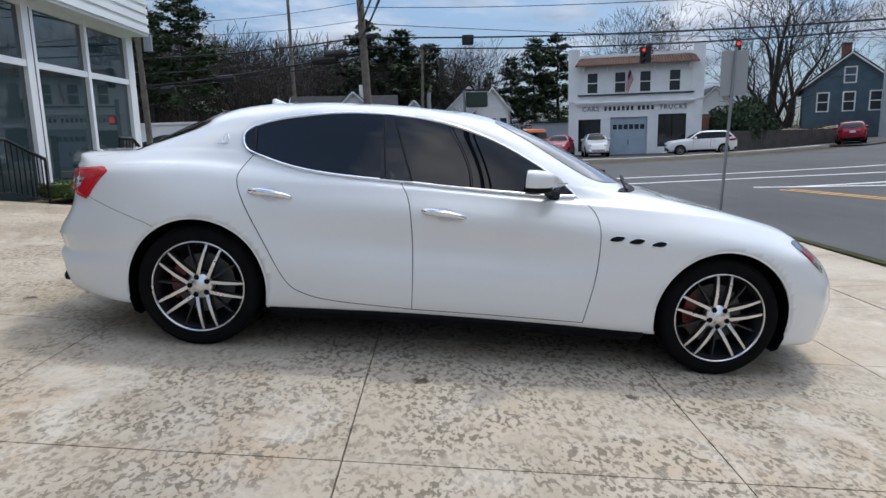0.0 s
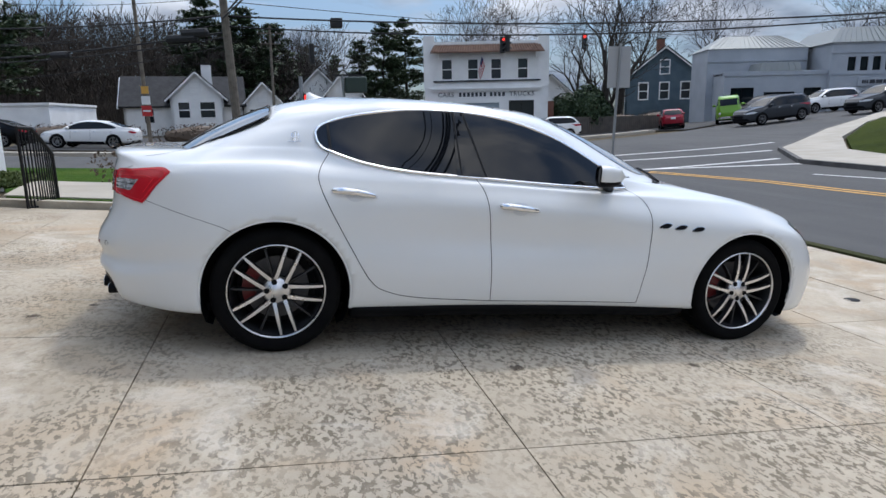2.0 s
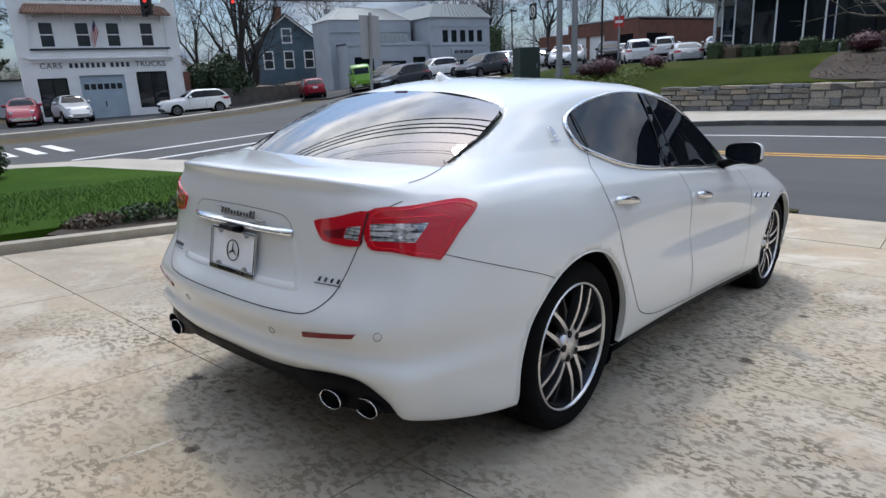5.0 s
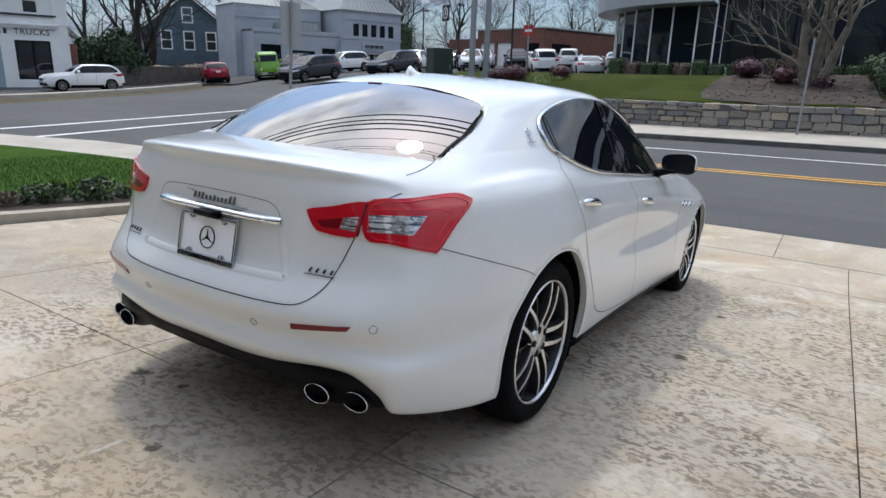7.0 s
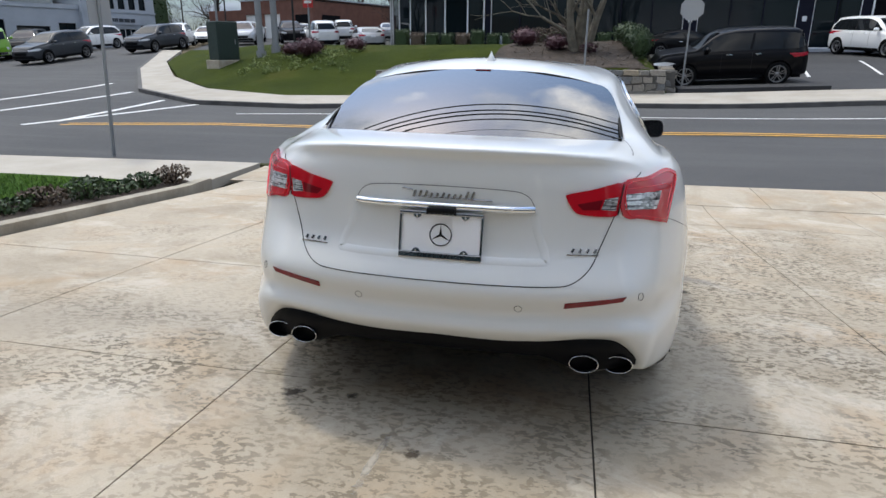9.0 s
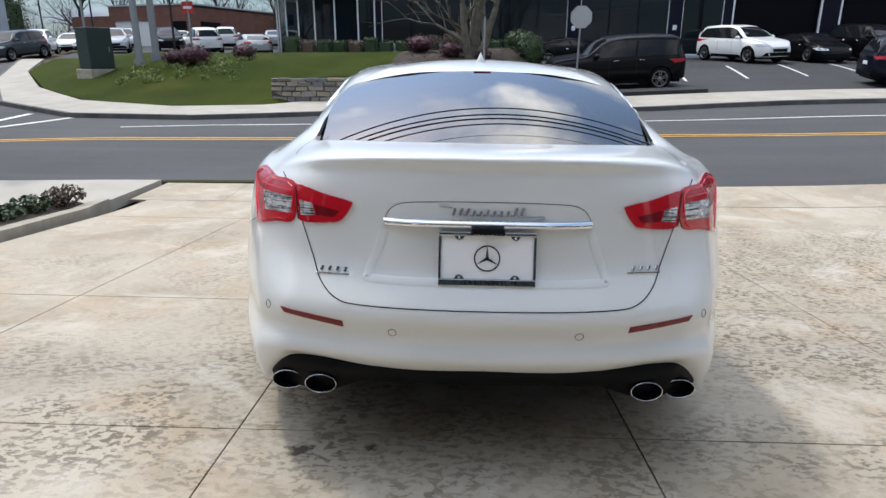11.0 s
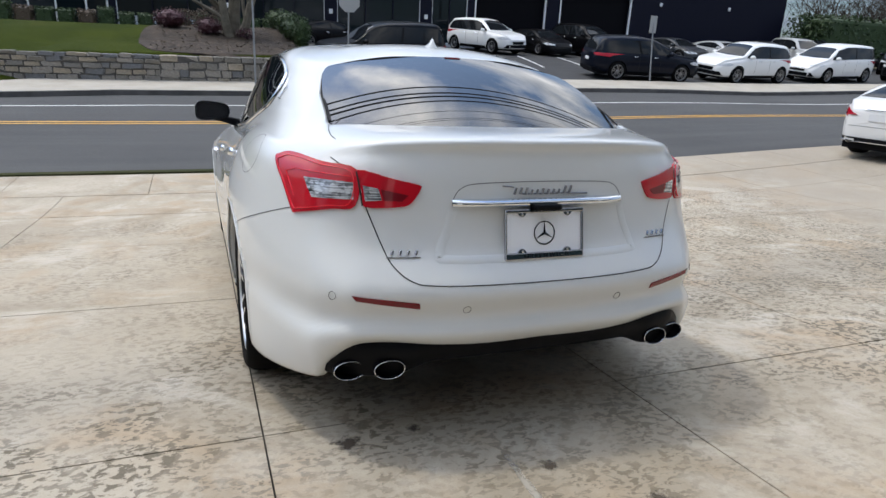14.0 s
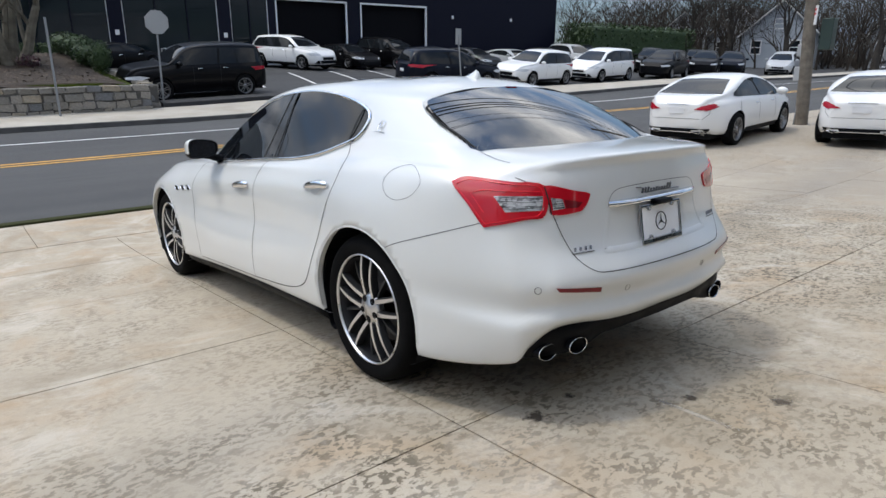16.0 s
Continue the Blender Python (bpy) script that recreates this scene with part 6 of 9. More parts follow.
def gable_roof(parent, w, d, eave, apex, over=0.35, thick=0.16, mat=None, gable_front=True, name="roof"):
    """Two slopes over a box w wide and d deep; the gable looks to the front."""
    bm = bmesh.new()
    half = w / 2
    for s in (-1, 1):
        n = Vector((s * (apex - eave), 0, half)).normalized()
        a = Vector((half + s * (half + over), -over, eave - over * (apex - eave) / half))
        b = Vector((half, -over, apex))
        c, e = b + Vector((0, d + 2 * over, 0)), a + Vector((0, d + 2 * over, 0))
        lo = [bm.verts.new(p) for p in (a, b, c, e)]
        hi = [bm.verts.new(p + n * thick) for p in (a, b, c, e)]
        bm.faces.new(lo), bm.faces.new(hi[::-1])
        for k in range(4):
            bm.faces.new((lo[k - 1], lo[k], hi[k], hi[k - 1]))
    bmesh.ops.recalc_face_normals(bm, faces=bm.faces)
    return part(name, bm, mat or SHINGLE, parent)


def gable_infill(bm, w, eave, apex, y, t):
    f = [bm.verts.new((x, yy, z)) for yy in (y, y + t) for x, z in ((0, eave), (w, eave), (w / 2, apex))]
    bm.faces.new((f[0], f[1], f[2])), bm.faces.new((f[5], f[4], f[3]))
    for a, b in ((0, 1), (1, 2), (2, 0)):
        bm.faces.new((f[a], f[a + 3], f[b + 3], f[b]))
    return bm


def gabled_house(m, w, d, eave, apex, wall_mat, label, windows, side_windows=(), chimney=None, roof_mat=None, trim=WHITE_WOOD, group=""):
    """A house whose gable faces the front (local -y)."""
    house = thing("house", m, label, "house", group)
    holes = [(x, x + a, z, z + b) for x, z, a, b in windows if z + b < eave]
    bm = holed_wall(w, eave, 0.2, holes)
    gable_infill(bm, w, eave, apex, 0.0, 0.2)
    part("wall", bm, wall_mat, house)
    sh = [(x, x + a, z, z + b) for x, z, a, b in side_windows]
    for mm in (Matrix.Translation((0, d, 0)) @ pose(0, 0, 0, 0, 0, -90), Matrix.Translation((w, 0, 0)) @ pose(0, 0, 0, 0, 0, 90)):
        bm = holed_wall(d, eave, 0.2, sh, m=mm)
        part("wall", bm, wall_mat, house)
        for x, z, a, b in side_windows:
            window_unit(house, x, z, a, b, trim, PANE, 0.0, mm, 0.08)
    part("wall", gable_infill(holed_wall(w, eave, 0.2, [], m=Matrix.Translation((0, d - .2, 0))), w, eave, apex, d - .2, .2), wall_mat, house)
    for x, z, a, b in windows:
        window_unit(house, x - .08, z - .08, a + .16, b + .16, trim, PANE, -.03, None, 0.11)
    gable_roof(house, w, d, eave, apex, mat=roof_mat)
    for s in (0, 1):
        bm = bmesh.new()
        tube(bm, [(w * s - (.36 if not s else -.36), -.38, eave - .32), (w / 2, -.38, apex - .02)], .085, 4)
        part("bargeboard", bm, trim, house)
    if chimney:
        cx, cy, cw, top = chimney
        c = part("chimney", boxed(cx, cx + cw, cy, cy + cw, eave, top), BRICK if wall_mat != CREAM_BOARD else STUCCO, house)
        part("chimney_cap", boxed(cx - .06, cx + cw + .06, cy - .06, cy + cw + .06, top, top + .1), SHINGLE, c)
    return house


def make_old_garage():
    g = thing("old_garage", pose(9.1, 40.55, 0.02, 0, 0, -16), "white stucco two-storey garage building with a tiled canopy", "building")
    W, H, D = 8.75, 6.75, 11.0
    ups = [1.26, 3.10, 4.74, 6.62]
    holes = [(.68, 2.2, .24, 2.45), (5.98, 7.77, .5, 2.68), (2.84, 5.30, 0, 2.55)] + [(x, x + .68, 4.22, 5.55) for x in ups]
    part("wall", holed_wall(W, H, .3, holes), STUCCO, g)
    for mm, dd in ((Matrix.Translation((W, .3, 0)) @ pose(0, 0, 0, 0, 0, 90), D - .3), (Matrix.Translation((0, D, 0)) @ pose(0, 0, 0, 0, 0, -90), D - .3)):
        sh = [(x, x + .8, z, z + 1.3) for x in (2.0, 5.0, 8.0) for z in (1.0, 4.2)]
        part("wall", holed_wall(dd, H - .15, .3, sh, m=mm), STUCCO, g)
        for x0, _, z0, _ in sh:
            window_unit(g, x0, z0, .8, 1.3, WHITE_WOOD, PANE, .1, mm)
    part("wall", boxed(0, W, D, D + .3, 0, H), STUCCO, g)
    part("roof", boxed(.3, W - .3, .3, D, H - .9, H - .7), SHINGLE, g)
    for x0, x1 in ((-.04, .75), (W - .72, W + .04)):
        part("pier", boxed(x0, x1, -.06, .36, 3.6, H + .42), STUCCO, g)
    for x0, x1, z0, z1 in ((.68, 2.2, .24, 2.45), (5.98, 7.77, .5, 2.68)):
        window_unit(g, x0, z0, x1 - x0, z1 - z0, TRIM, PANE, .12, None, .06, False, 1)
    for x in ups:
        window_unit(g, x - .07, 4.15, .82, 1.47, STUCCO if x != ups[1] else WHITE_WOOD, PANE, .04, None, .08)
    # sectional door with six lights
    door = part("garage_door", boxed(2.84, 5.30, .14, .20, 0, 2.55), BLUE_DOOR, g, "faded blue garage door")
    for k in range(6):
        x = 3.02 + .36 * k
        part("light", boxed(x, x + .28, .125, .15, 1.72, 2.05), PANE, door)
    for z in (.52, 1.04, 1.56, 2.2):
        part("rail", boxed(2.86, 5.28, .128, .142, z - .02, z + .02), BLUE_DOOR, door)
    part("door_handle", boxed(4.03, 4.09, .10, .14, .7, 1.0), TRIM, door)
    # ledges, canopy and brackets
    part("ledge", boxed(.62, W - .55, -.14, .0, 4.02, 4.12, bevel=.02), INK, g)
    part("cornice", boxed(.45, W - .5, -.24, .0, 3.48, 3.62, bevel=.03), STUCCO, g)
    part("cornice", boxed(.5, W - .55, -.14, .0, 3.36, 3.48), STUCCO, g)
    bm = bmesh.new()
    vs = [bm.verts.new(p) for p in ((.45, -.62, 6.02), (W - .35, -.62, 6.02), (W - .62, 0, 6.55), (.72, 0, 6.55), (.45, -.62, 5.94), (W - .35, -.62, 5.94), (W - .62, 0, 6.4), (.72, 0, 6.4))]
    for q in ((0, 1, 2, 3), (7, 6, 5, 4), (0, 4, 5, 1), (1, 5, 6, 2), (3, 2, 6, 7), (0, 3, 7, 4)):
        bm.faces.new([vs[i] for i in q])
    canopy = part("canopy", bm, TILE_ROOF, g, "rust-brown clay tile canopy")
    for k in range(42):
        x = .6 + k * .18
        bm = tube(bmesh.new(), [(x, -.60, 6.045), (.72 + (x - .45) * (W - 1.34) / (W - .8), -.02, 6.56)], .05, 5)
        part("tile", bm, TILE_ROOF, canopy)
    for x in (.95, 2.5, 5.6, 7.8):
        part("bracket", boxed(x, x + .1, -.42, 0, 5.62, 5.98, bevel=.02), STUCCO, g)
    for word, x, w in (("CARS", 1.50, 0), ("TRUCKS", 6.90, 0)):
        lettering("word", word, .44, .016, INK, g, pose(x, -.02, 3.13, 90, 0, 0), spacing=1.12)
    for k in range(11):     # the firm's name as plain bars
        x = 2.40 + .292 * k + (.16 if k > 6 else 0)
        part("sign_bar", boxed(x + .03, x + .20, -.03, 0, 3.0, 3.28), INK, g)
    # flag between the upper windows
    pole = part("flag_pole", tube(bmesh.new(), [(4.35, -.02, 5.0), (4.05, -.75, 5.75)], .02, 6), WHITE_WOOD, g)
    bm = bmesh.new()
    rows = []
    for i in range(9):
        t = i / 8
        rows.append([bm.verts.new((4.30 - .25 * t - .35 * s * (1 - .2 * t), -.1 - .6 * t - .05 * math.sin(5 * s), 5.1 + .6 * t - 1.0 * s)) for s in [k / 6 for k in range(7)]])
    for i, (a, b) in enumerate(zip(rows, rows[1:])):
        for k in range(6):
            f = bm.faces.new((a[k], a[k + 1], b[k + 1], b[k]))
            f.material_index = 2 if (i > 4 and k < 3) else (i % 2)
    part("flag", bm, [RED_PAINT, WHITE_WOOD, plain("flag_blue", (.02, .03, .10), .8)], pole, "red, white and blue cloth flag")
    # outside stair with a brick side and a low annexe
    part("annexe", boxed(W + .3, W + 2.4, 3.5, 8.5, 0, 3.0), STUCCO, g)
    part("brick_panel", boxed(W + .02, W + .5, .5, 2.2, .2, 2.6), BRICK, g)


def make_grey_showroom():
    g = thing("car_showroom", pose(33.0, 43.0, 0.6, 0, 0, -19), "pale grey car showroom with seamed metal roofs", "building")
    base = 1.0
    # tall rear block, low front wing, tall right block
    part("wall", holed_wall(8.4, 6.4, .3, [], m=Matrix.Translation((1.8, 2.6, 0))), GREY_PANEL, g)
    part("wall", boxed(1.8, 2.1, 2.9, 6.7, 0, 6.4), GREY_PANEL, g)
    wing = [(3.0, 4.9, .9, 3.0), (5.7, 8.2, .9, 2.6), (8.9, 10.3, .9, 2.9)]
    part("wall", holed_wall(8.6, 4.3, .3, [(a - 2.4, b - 2.4, c, e) for a, b, c, e in wing], m=Matrix.Translation((2.4, 0, 0))), GREY_PANEL, g)
    part("wall", boxed(2.4, 2.7, .3, 2.6, 0, 4.3), GREY_PANEL, g)
    part("wing_roof", boxed(2.4, 11, .3, 2.6, 4.05, 4.2), SHINGLE, g)
    for a, b, c, e in wing:
        window_unit(g, a, c, b - a, e - c, TRIM, SHOW_GLASS, .12, None, .06, False, 1)
    part("band", boxed(2.3, 11.05, -.08, 0, 3.95, 4.3, bevel=.02), GREY_BAND, g)
    part("band", boxed(1.8, 10.2, 2.52, 2.6, 5.3, 5.42), GREY_BAND, g)
    ups = [12.0 + .98 * k for k in range(5)]
    right = [(x, x + .62, 4.15, 5.25) for x in ups] + [(11.5, 12.9, 1.2, 2.75), (13.3, 15.5, .9, 2.6), (15.9, 16.9, 1.2, 2.9)]
    part("wall", holed_wall(6.7, 6.4, .3, [(a - 10.7, b - 10.7, c, e) for a, b, c, e in right], m=Matrix.Translation((10.7, -.4, 0))), GREY_PANEL, g)
    part("wall", boxed(10.7, 11.0, -.1, 6.7, 0, 6.4), GREY_PANEL, g)
    part("wall", boxed(17.1, 17.4, -.1, 6.7, 0, 6.4), GREY_PANEL, g)
    part("wall", boxed(1.8, 17.4, 6.7, 7, 0, 6.4), GREY_PANEL, g)
    for a, b, c, e in right:
        window_unit(g, a, c, b - a, e - c, TRIM if c > 3 or a != 13.3 else ALU, SHOW_GLASS, -.3, None, .05, False, 3 if a == 13.3 else 0)
    for z in (3.85, 5.55, 6.28):
        part("band", boxed(10.6, 17.5, -.46, -.4, z, z + .12), GREY_BAND, g)
    sign = part("sign_board", boxed(12.9, 15.9, -.52, -.4, 2.9, 3.6), GREY_BAND, g, "grey sign board with dark marks")
    for k, (x, w) in enumerate(((13.2, .12), (13.38, .12), (13.56, .12), (13.78, .42), (14.28, .5), (14.86, .42))):
        part("mark", boxed(x, x + w, -.55, -.52, 3.10, 3.40), INK, sign)
    # hipped roofs with seams
    for x0, x1, y0, y1, z0, z1, ridge in ((1.7, 10.4, 2.5, 7.4, 6.4, 7.6, 1.9), (10.5, 17.6, -.6, 7.4, 6.4, 7.7, 1.2), (5.2, 8.6, -.1, 2.6, 4.3, 5.0, .2)):
        bm = bmesh.new()
        cx, cy = (x0 + x1) / 2, (y0 + y1) / 2
        rx, ry = max(.1, (x1 - x0) / 2 - ridge), max(.1, (y1 - y0) / 2 - ridge)
        lo = [bm.verts.new((x, y, z0)) for x, y in ((x0, y0), (x1, y0), (x1, y1), (x0, y1))]
        hi = [bm.verts.new((x, y, z1)) for x, y in ((cx - rx, cy - ry), (cx + rx, cy - ry), (cx + rx, cy + ry), (cx - rx, cy + ry))]
        bm.faces.new(hi)
        for k in range(4):
            bm.faces.new((lo[k - 1], lo[k], hi[k], hi[k - 1]))
        bm.faces.new(lo[::-1])
        roof = part("roof", bm, LEAD_ROOF, g, "pale seamed metal roof")
        n = int((x1 - x0) / .45)
        for k in range(1, n):
            t = k / n
            a = Vector((x0 + (x1 - x0) * t, y0, z0 + .03))
            b = Vector((cx - rx + 2 * rx * t, cy - ry, z1 + .03))
            part("seam", tube(bmesh.new(), [a, b], .035, 4), LEAD_ROOF, roof)


def make_brick_block():
    g = thing("brick_building", pose(56.8, 24.7, 2.3, 0, 0, 72), "long low brown brick building with white shutters", "building")
    part("wall", holed_wall(9.6, 3.9, .3, [(.5, 2.3, .1, 2.5), (4.3, 6.5, .1, 2.6), (6.9, 9.1, .1, 2.6)]), BRICK, g)
    part("wall", holed_wall(5.2, 3.1, .3, [(1.4, 2.6, .9, 2.1)], m=Matrix.Translation((9.6, -.3, 0))), BRICK, g)
    for x0, x1 in ((4.3, 6.5), (6.9, 9.1)):
        door = part("shutter_door", boxed(x0, x1, .1, .16, .1, 2.6), WHITE_WOOD, g)
        for k in range(4):
            part("slat", boxed(x0, x1, .085, .1, .5 + .5 * k, .54 + .5 * k), GREY_BAND, door)
    # a black sheet stands in for the dark inside the doorway
    part("opening", boxed(.5, 2.3, .22, .28, .1, 2.5), CLAD_AND_DARK, g)
    part("opening", boxed(11.0, 12.2, -.15, -.1, .9, 2.1), PANE, g)
    part("wall", boxed(0, .3, -14, 0, 0, 3.9), BRICK, g)
    part("wall", boxed(0, 9.6, -14, -13.7, 0, 3.9), BRICK, g)
    part("parapet", boxed(-.1, 9.7, -.05, .4, 3.9, 4.03), GREY_BAND, g)
    part("parapet", boxed(-.1, .4, -14, -.1, 3.9, 4.03), GREY_BAND, g)
    part("entrance", boxed(-.06, .02, -3.8, -1.0, .2, 2.5), CLAD_AND_DARK, g)
    part("roof", boxed(0, 9.6, -13.9, -.02, 3.7, 3.85), SHINGLE, g)
    part("roof", boxed(9.62, 14.8, -9, -.3, 2.95, 3.08), SHINGLE, g)


def make_dealership():
    """Long dark glass front across the street: local x runs along the front to the south, y away from the street."""
    ang = math.degrees(math.atan2(-35.4 - 5.0, 29.1 - 34.4))
    g = thing("dealership", pose(34.4, 5.0, 1.25, 0, 0, ang), "dark glass and navy metal car dealership", "building")
    H = 7.6
    bays = [(0.4, 5.6), (6.1, 11.0), (11.7, 16.4), (17.1, 19.2)]
    dark = [(19.7, 24.0), (25.0, 29.6)]
    holes = [(a, b, .35, 4.5) for a, b in bays] + [(a, b, .2, 3.9) for a, b in dark]
    part("wall", holed_wall(40.8, H, .35, holes), NAVY, g)
    part("plinth", boxed(0, 24, -.25, 0, -1.2, .45, bevel=.03), GREY_PANEL, g)
    part("fascia", boxed(0, 24.6, -.5, -.02, 4.75, 5.35), SILVER, g, "pale silver fascia band")
    for a, b in bays:
        n = max(2, int((b - a) / 1.5))
        win = part("window", boxed(a, b, .12, .14, .35, 4.5), SHOW_GLASS, g, "dark showroom glass")
        for k in range(n + 1):
            x = a + (b - a) * k / n
            part("mullion", boxed(x - .03, x + .03, .02, .12, .35, 4.5), NAVY if k % n else ALU, win)
        part("sill", boxed(a, b, .0, .12, .35, 1.1 if a < 6 else .5), GREY_PANEL if a < 6 else ALU, win)
    # black sheets close these bays and paint their unlit depth
    for a, b in dark:
        bay = part("bay", boxed(a, b, .30, .33, .2, 3.9), CLAD_AND_DARK, g, "black sheet for the dark of an unlit bay")
        for bar in ((a - .06, a + .02, .2, 3.98), (b - .02, b + .06, .2, 3.98), (a + .02, b - .02, 3.88, 3.98)):
            part("bay_frame", boxed(bar[0], bar[1], -.05, .1, bar[2], bar[3]), ALU, bay)
    for x in (5.85, 11.35, 16.75):
        part("wall_lamp", boxed(x - .1, x + .1, -.06, 0, 1.75, 2.0, bevel=.01), ALU, g)
    for x in (31.6, 36.5):
        part("wall_lamp", boxed(x, x + .14, -.08, 0, 3.3, 3.5, bevel=.01), ALU, g)
    part("roof", boxed(0, 40.8, .35, 16, H - .2, H), SHINGLE, g)
    part("wall", boxed(40.5, 40.8, .35, 16, 0, H), CLAD_AND_DARK, g)
    # steps with rails at the entrance
    part("landing", boxed(13.2, 16.2, -1.6, -.25, -1.0, .32), GREY_PANEL, g)
    for x in (13.3, 14.5):
        rail = bmesh.new()
        tube(rail, [(x, -2.3, .2), (x, -1.6, 1.1), (x, -.4, 1.1), (x, -.4, .3)], .025, 6)
        tube(rail, [(x, -1.6, .2), (x, -1.6, 1.1)], .025, 6)
        part("handrail", rail, ALU, g, "bare steel handrail")
    # rounded glass end under a broad silver brim
    bm, cap = bmesh.new(), bmesh.new()
    n = 9
    arc = []
    for k in range(n + 1):
        a = radians(90 + 100 * k / n)
        arc.append((-1.0 + 7.5 * math.cos(a) * 1.0, 7.5 - 7.5 * math.sin(a)))
    pts = [(0.0, 0.0)] + arc
    for (x0, y0), (x1, y1) in zip(pts, pts[1:]):
        f = [bm.verts.new(p) for p in ((x0, y0, .3), (x1, y1, .3), (x1, y1, 4.3), (x0, y0, 4.3))]
        bm.faces.new(f)
    glass = part("curved_window", bm, SHOW_GLASS, g, "curved showroom glass")
    for x, y in pts:
        part("mullion", boxed(x - .04, x + .04, y - .06, y + .02, .2, 4.3), ALU, glass)
    part("plinth", tube(bmesh.new(), [(x, y, .1) for x, y in pts], .3, 4), GREY_PANEL, g)
    rows = []
    for x, y in pts:
        d = Vector((x + 1.0, y - 7.5, 0)).normalized() * 1.3
        rows.append([cap.verts.new(p) for p in ((x, y, 4.3), (x + d.x, y + d.y, 4.35), (x + d.x * 1.15, y + d.y * 1.15, 6.0), (x * .3 - .7, y * .3 + 5.2, 6.1))])
    for a, b in zip(rows, rows[1:]):
        for k in range(3):
            cap.faces.new((a[k], a[k + 1], b[k + 1], b[k]))
    bmesh.ops.recalc_face_normals(cap, faces=cap.faces)
    part("brim", cap, SILVER, g, "broad curved silver brim")
    part("inner_wall", boxed(-6.5, .0, 9.0, 9.2, 0, 4.3), GREY_BAND, g)


def make_near_showroom():
    """Glass corner of the near showroom: front along y at x = -6.2."""
    g = thing("near_showroom", Matrix.Identity(4), "white-framed glass showroom corner with ribbed pale cladding", "building")
    x0, z0, zt, zm = -6.2, 0.48, 3.36, 2.53
    ys = [-8.0, -4.2, -1.2, 1.4, 3.9, 5.44, 7.01, 8.58]
    panes = part("glazing", boxed(x0 - .06, x0 - .04, -8, 8.5, z0, zt), CLEAR_GLASS, g, "dark reflecting shop glass")
    part("glazing", boxed(-18, x0 - .08, 8.50, 8.52, z0, zt), CLEAR_GLASS, g)
    for k, y in enumerate(ys):
        w = .13 if y in (5.44, 8.58, 1.4, -4.2) else .045
        part("mullion", boxed(x0 - .10, x0 + .03, y - w, y + w, z0 - .1, zt + .06), ALU, panes)
        if w > .1 and y < 8:
            part("mullion_groove", boxed(x0 + .028, x0 + .034, y + w * .25, y + w * .38, z0, zt), TRIM, panes)
    part("transom", boxed(x0 - .08, x0 + .015, -8, 8.6, zm - .05, zm + .05), ALU, panes)
    part("head", boxed(x0 - .1, x0 + .02, -8, 8.7, zt, zt + .09), ALU, panes)
    part("sill", boxed(x0 - .1, x0 + .04, -8, 8.7, z0 - .12, z0), ALU, panes)
    part("plinth", boxed(x0 - .3, x0 - .02, -8, 8.6, -.5, z0 - .1), STUCCO, g)
    band = part("fascia", boxed(-18, x0 + .30, -8, 8.86, zt + .09, zt + 3.2), ALU, g, "pale ribbed metal cladding")
    for k in range(17):
        z = zt + .14 + .18 * k
        part("rib", boxed(x0 + .30, x0 + .335, -8, 8.86, z, z + .115, bevel=.008), ALU, band)
        part("rib", boxed(-18, x0 + .30, 8.86, 8.895, z, z + .115), ALU, band)
    part("post", boxed(x0 + .29, x0 + .36, 5.2, 5.32, zt + .09, zt + 3.2), SILVER, band)
    part("ceiling_inside", boxed(-18, x0 - .2, -8, 8.4, zt - .02, zt + .06), WHITE_WOOD, g)
    part("floor_inside", boxed(-18, x0 - .2, -8, 8.4, z0 - .3, z0 - .2), WALK, g)
    part("back_wall", boxed(-18.2, -18, -8, 8.86, -.5, zt + 3.2), STUCCO, g)


make_old_garage()
gabled_house(pose(33.3, 54.45, 0.35, 0, 0, -30), 7.4, 11.0, 4.85, 7.75, BLUE_BOARD, "slate-blue clapboard house with white window frames", [(1.3, 2.75, .85, 1.6), (3.3, 2.75, .85, 1.6), (5.3, 2.75, .85, 1.6), (3.27, 5.2, .85, 1.3)], [(1.5, 2.6, .9, 1.5), (5, 2.6, .9, 1.5)], (3.0, 3.5, .8, 8.9))
make_grey_showroom()
make_brick_block()
make_dealership()
make_near_showroom()
# houses beyond the yard
gabled_house(pose(-9.7, 53.0, 0.2, 0, 0, 4), 4.2, 9, 3.5, 5.5, CREAM_BOARD, "white clapboard gabled house beyond the yard", [(.6, 1.8, .9, 1.3), (2.3, 1.8, 1.2, 1.3), (1.6, 3.8, .8, .9)], [(2, 1.8, .9, 1.3)], (2.6, 1.0, .8, 6.2))
gabled_house(pose(-14.1, 60.8, 0.2, 0, 0, -86), 6.0, 9.6, 3.0, 5.4, CREAM_BOARD, "white clapboard house wing with a dark shingle roof", [(2.5, 1.5, .9, 1.3)], [(1.5, 1.4, .9, 1.3), (4, 1.4, .9, 1.3), (7, 1.4, .9, 1.3)])
gabled_house(pose(-4.0, 55.6, 0.2, 0, 0, 2), 3.4, 8, 2.9, 4.8, CREAM_BOARD, "small white clapboard gabled house", [(.5, 1.2, .8, 1.3), (2.0, 1.2, .9, 1.3), (1.3, 3.1, .8, .8)])
gabled_house(pose(0.6, 66.0, 0.6, 0, 0, 0), 5.5, 9, 3.6, 6.4, CREAM_BOARD, "white clapboard house among bare trees", [(.8, 1.6, .9, 1.4), (3.4, 1.6, .9, 1.4), (2.2, 4.0, .9, .9)])
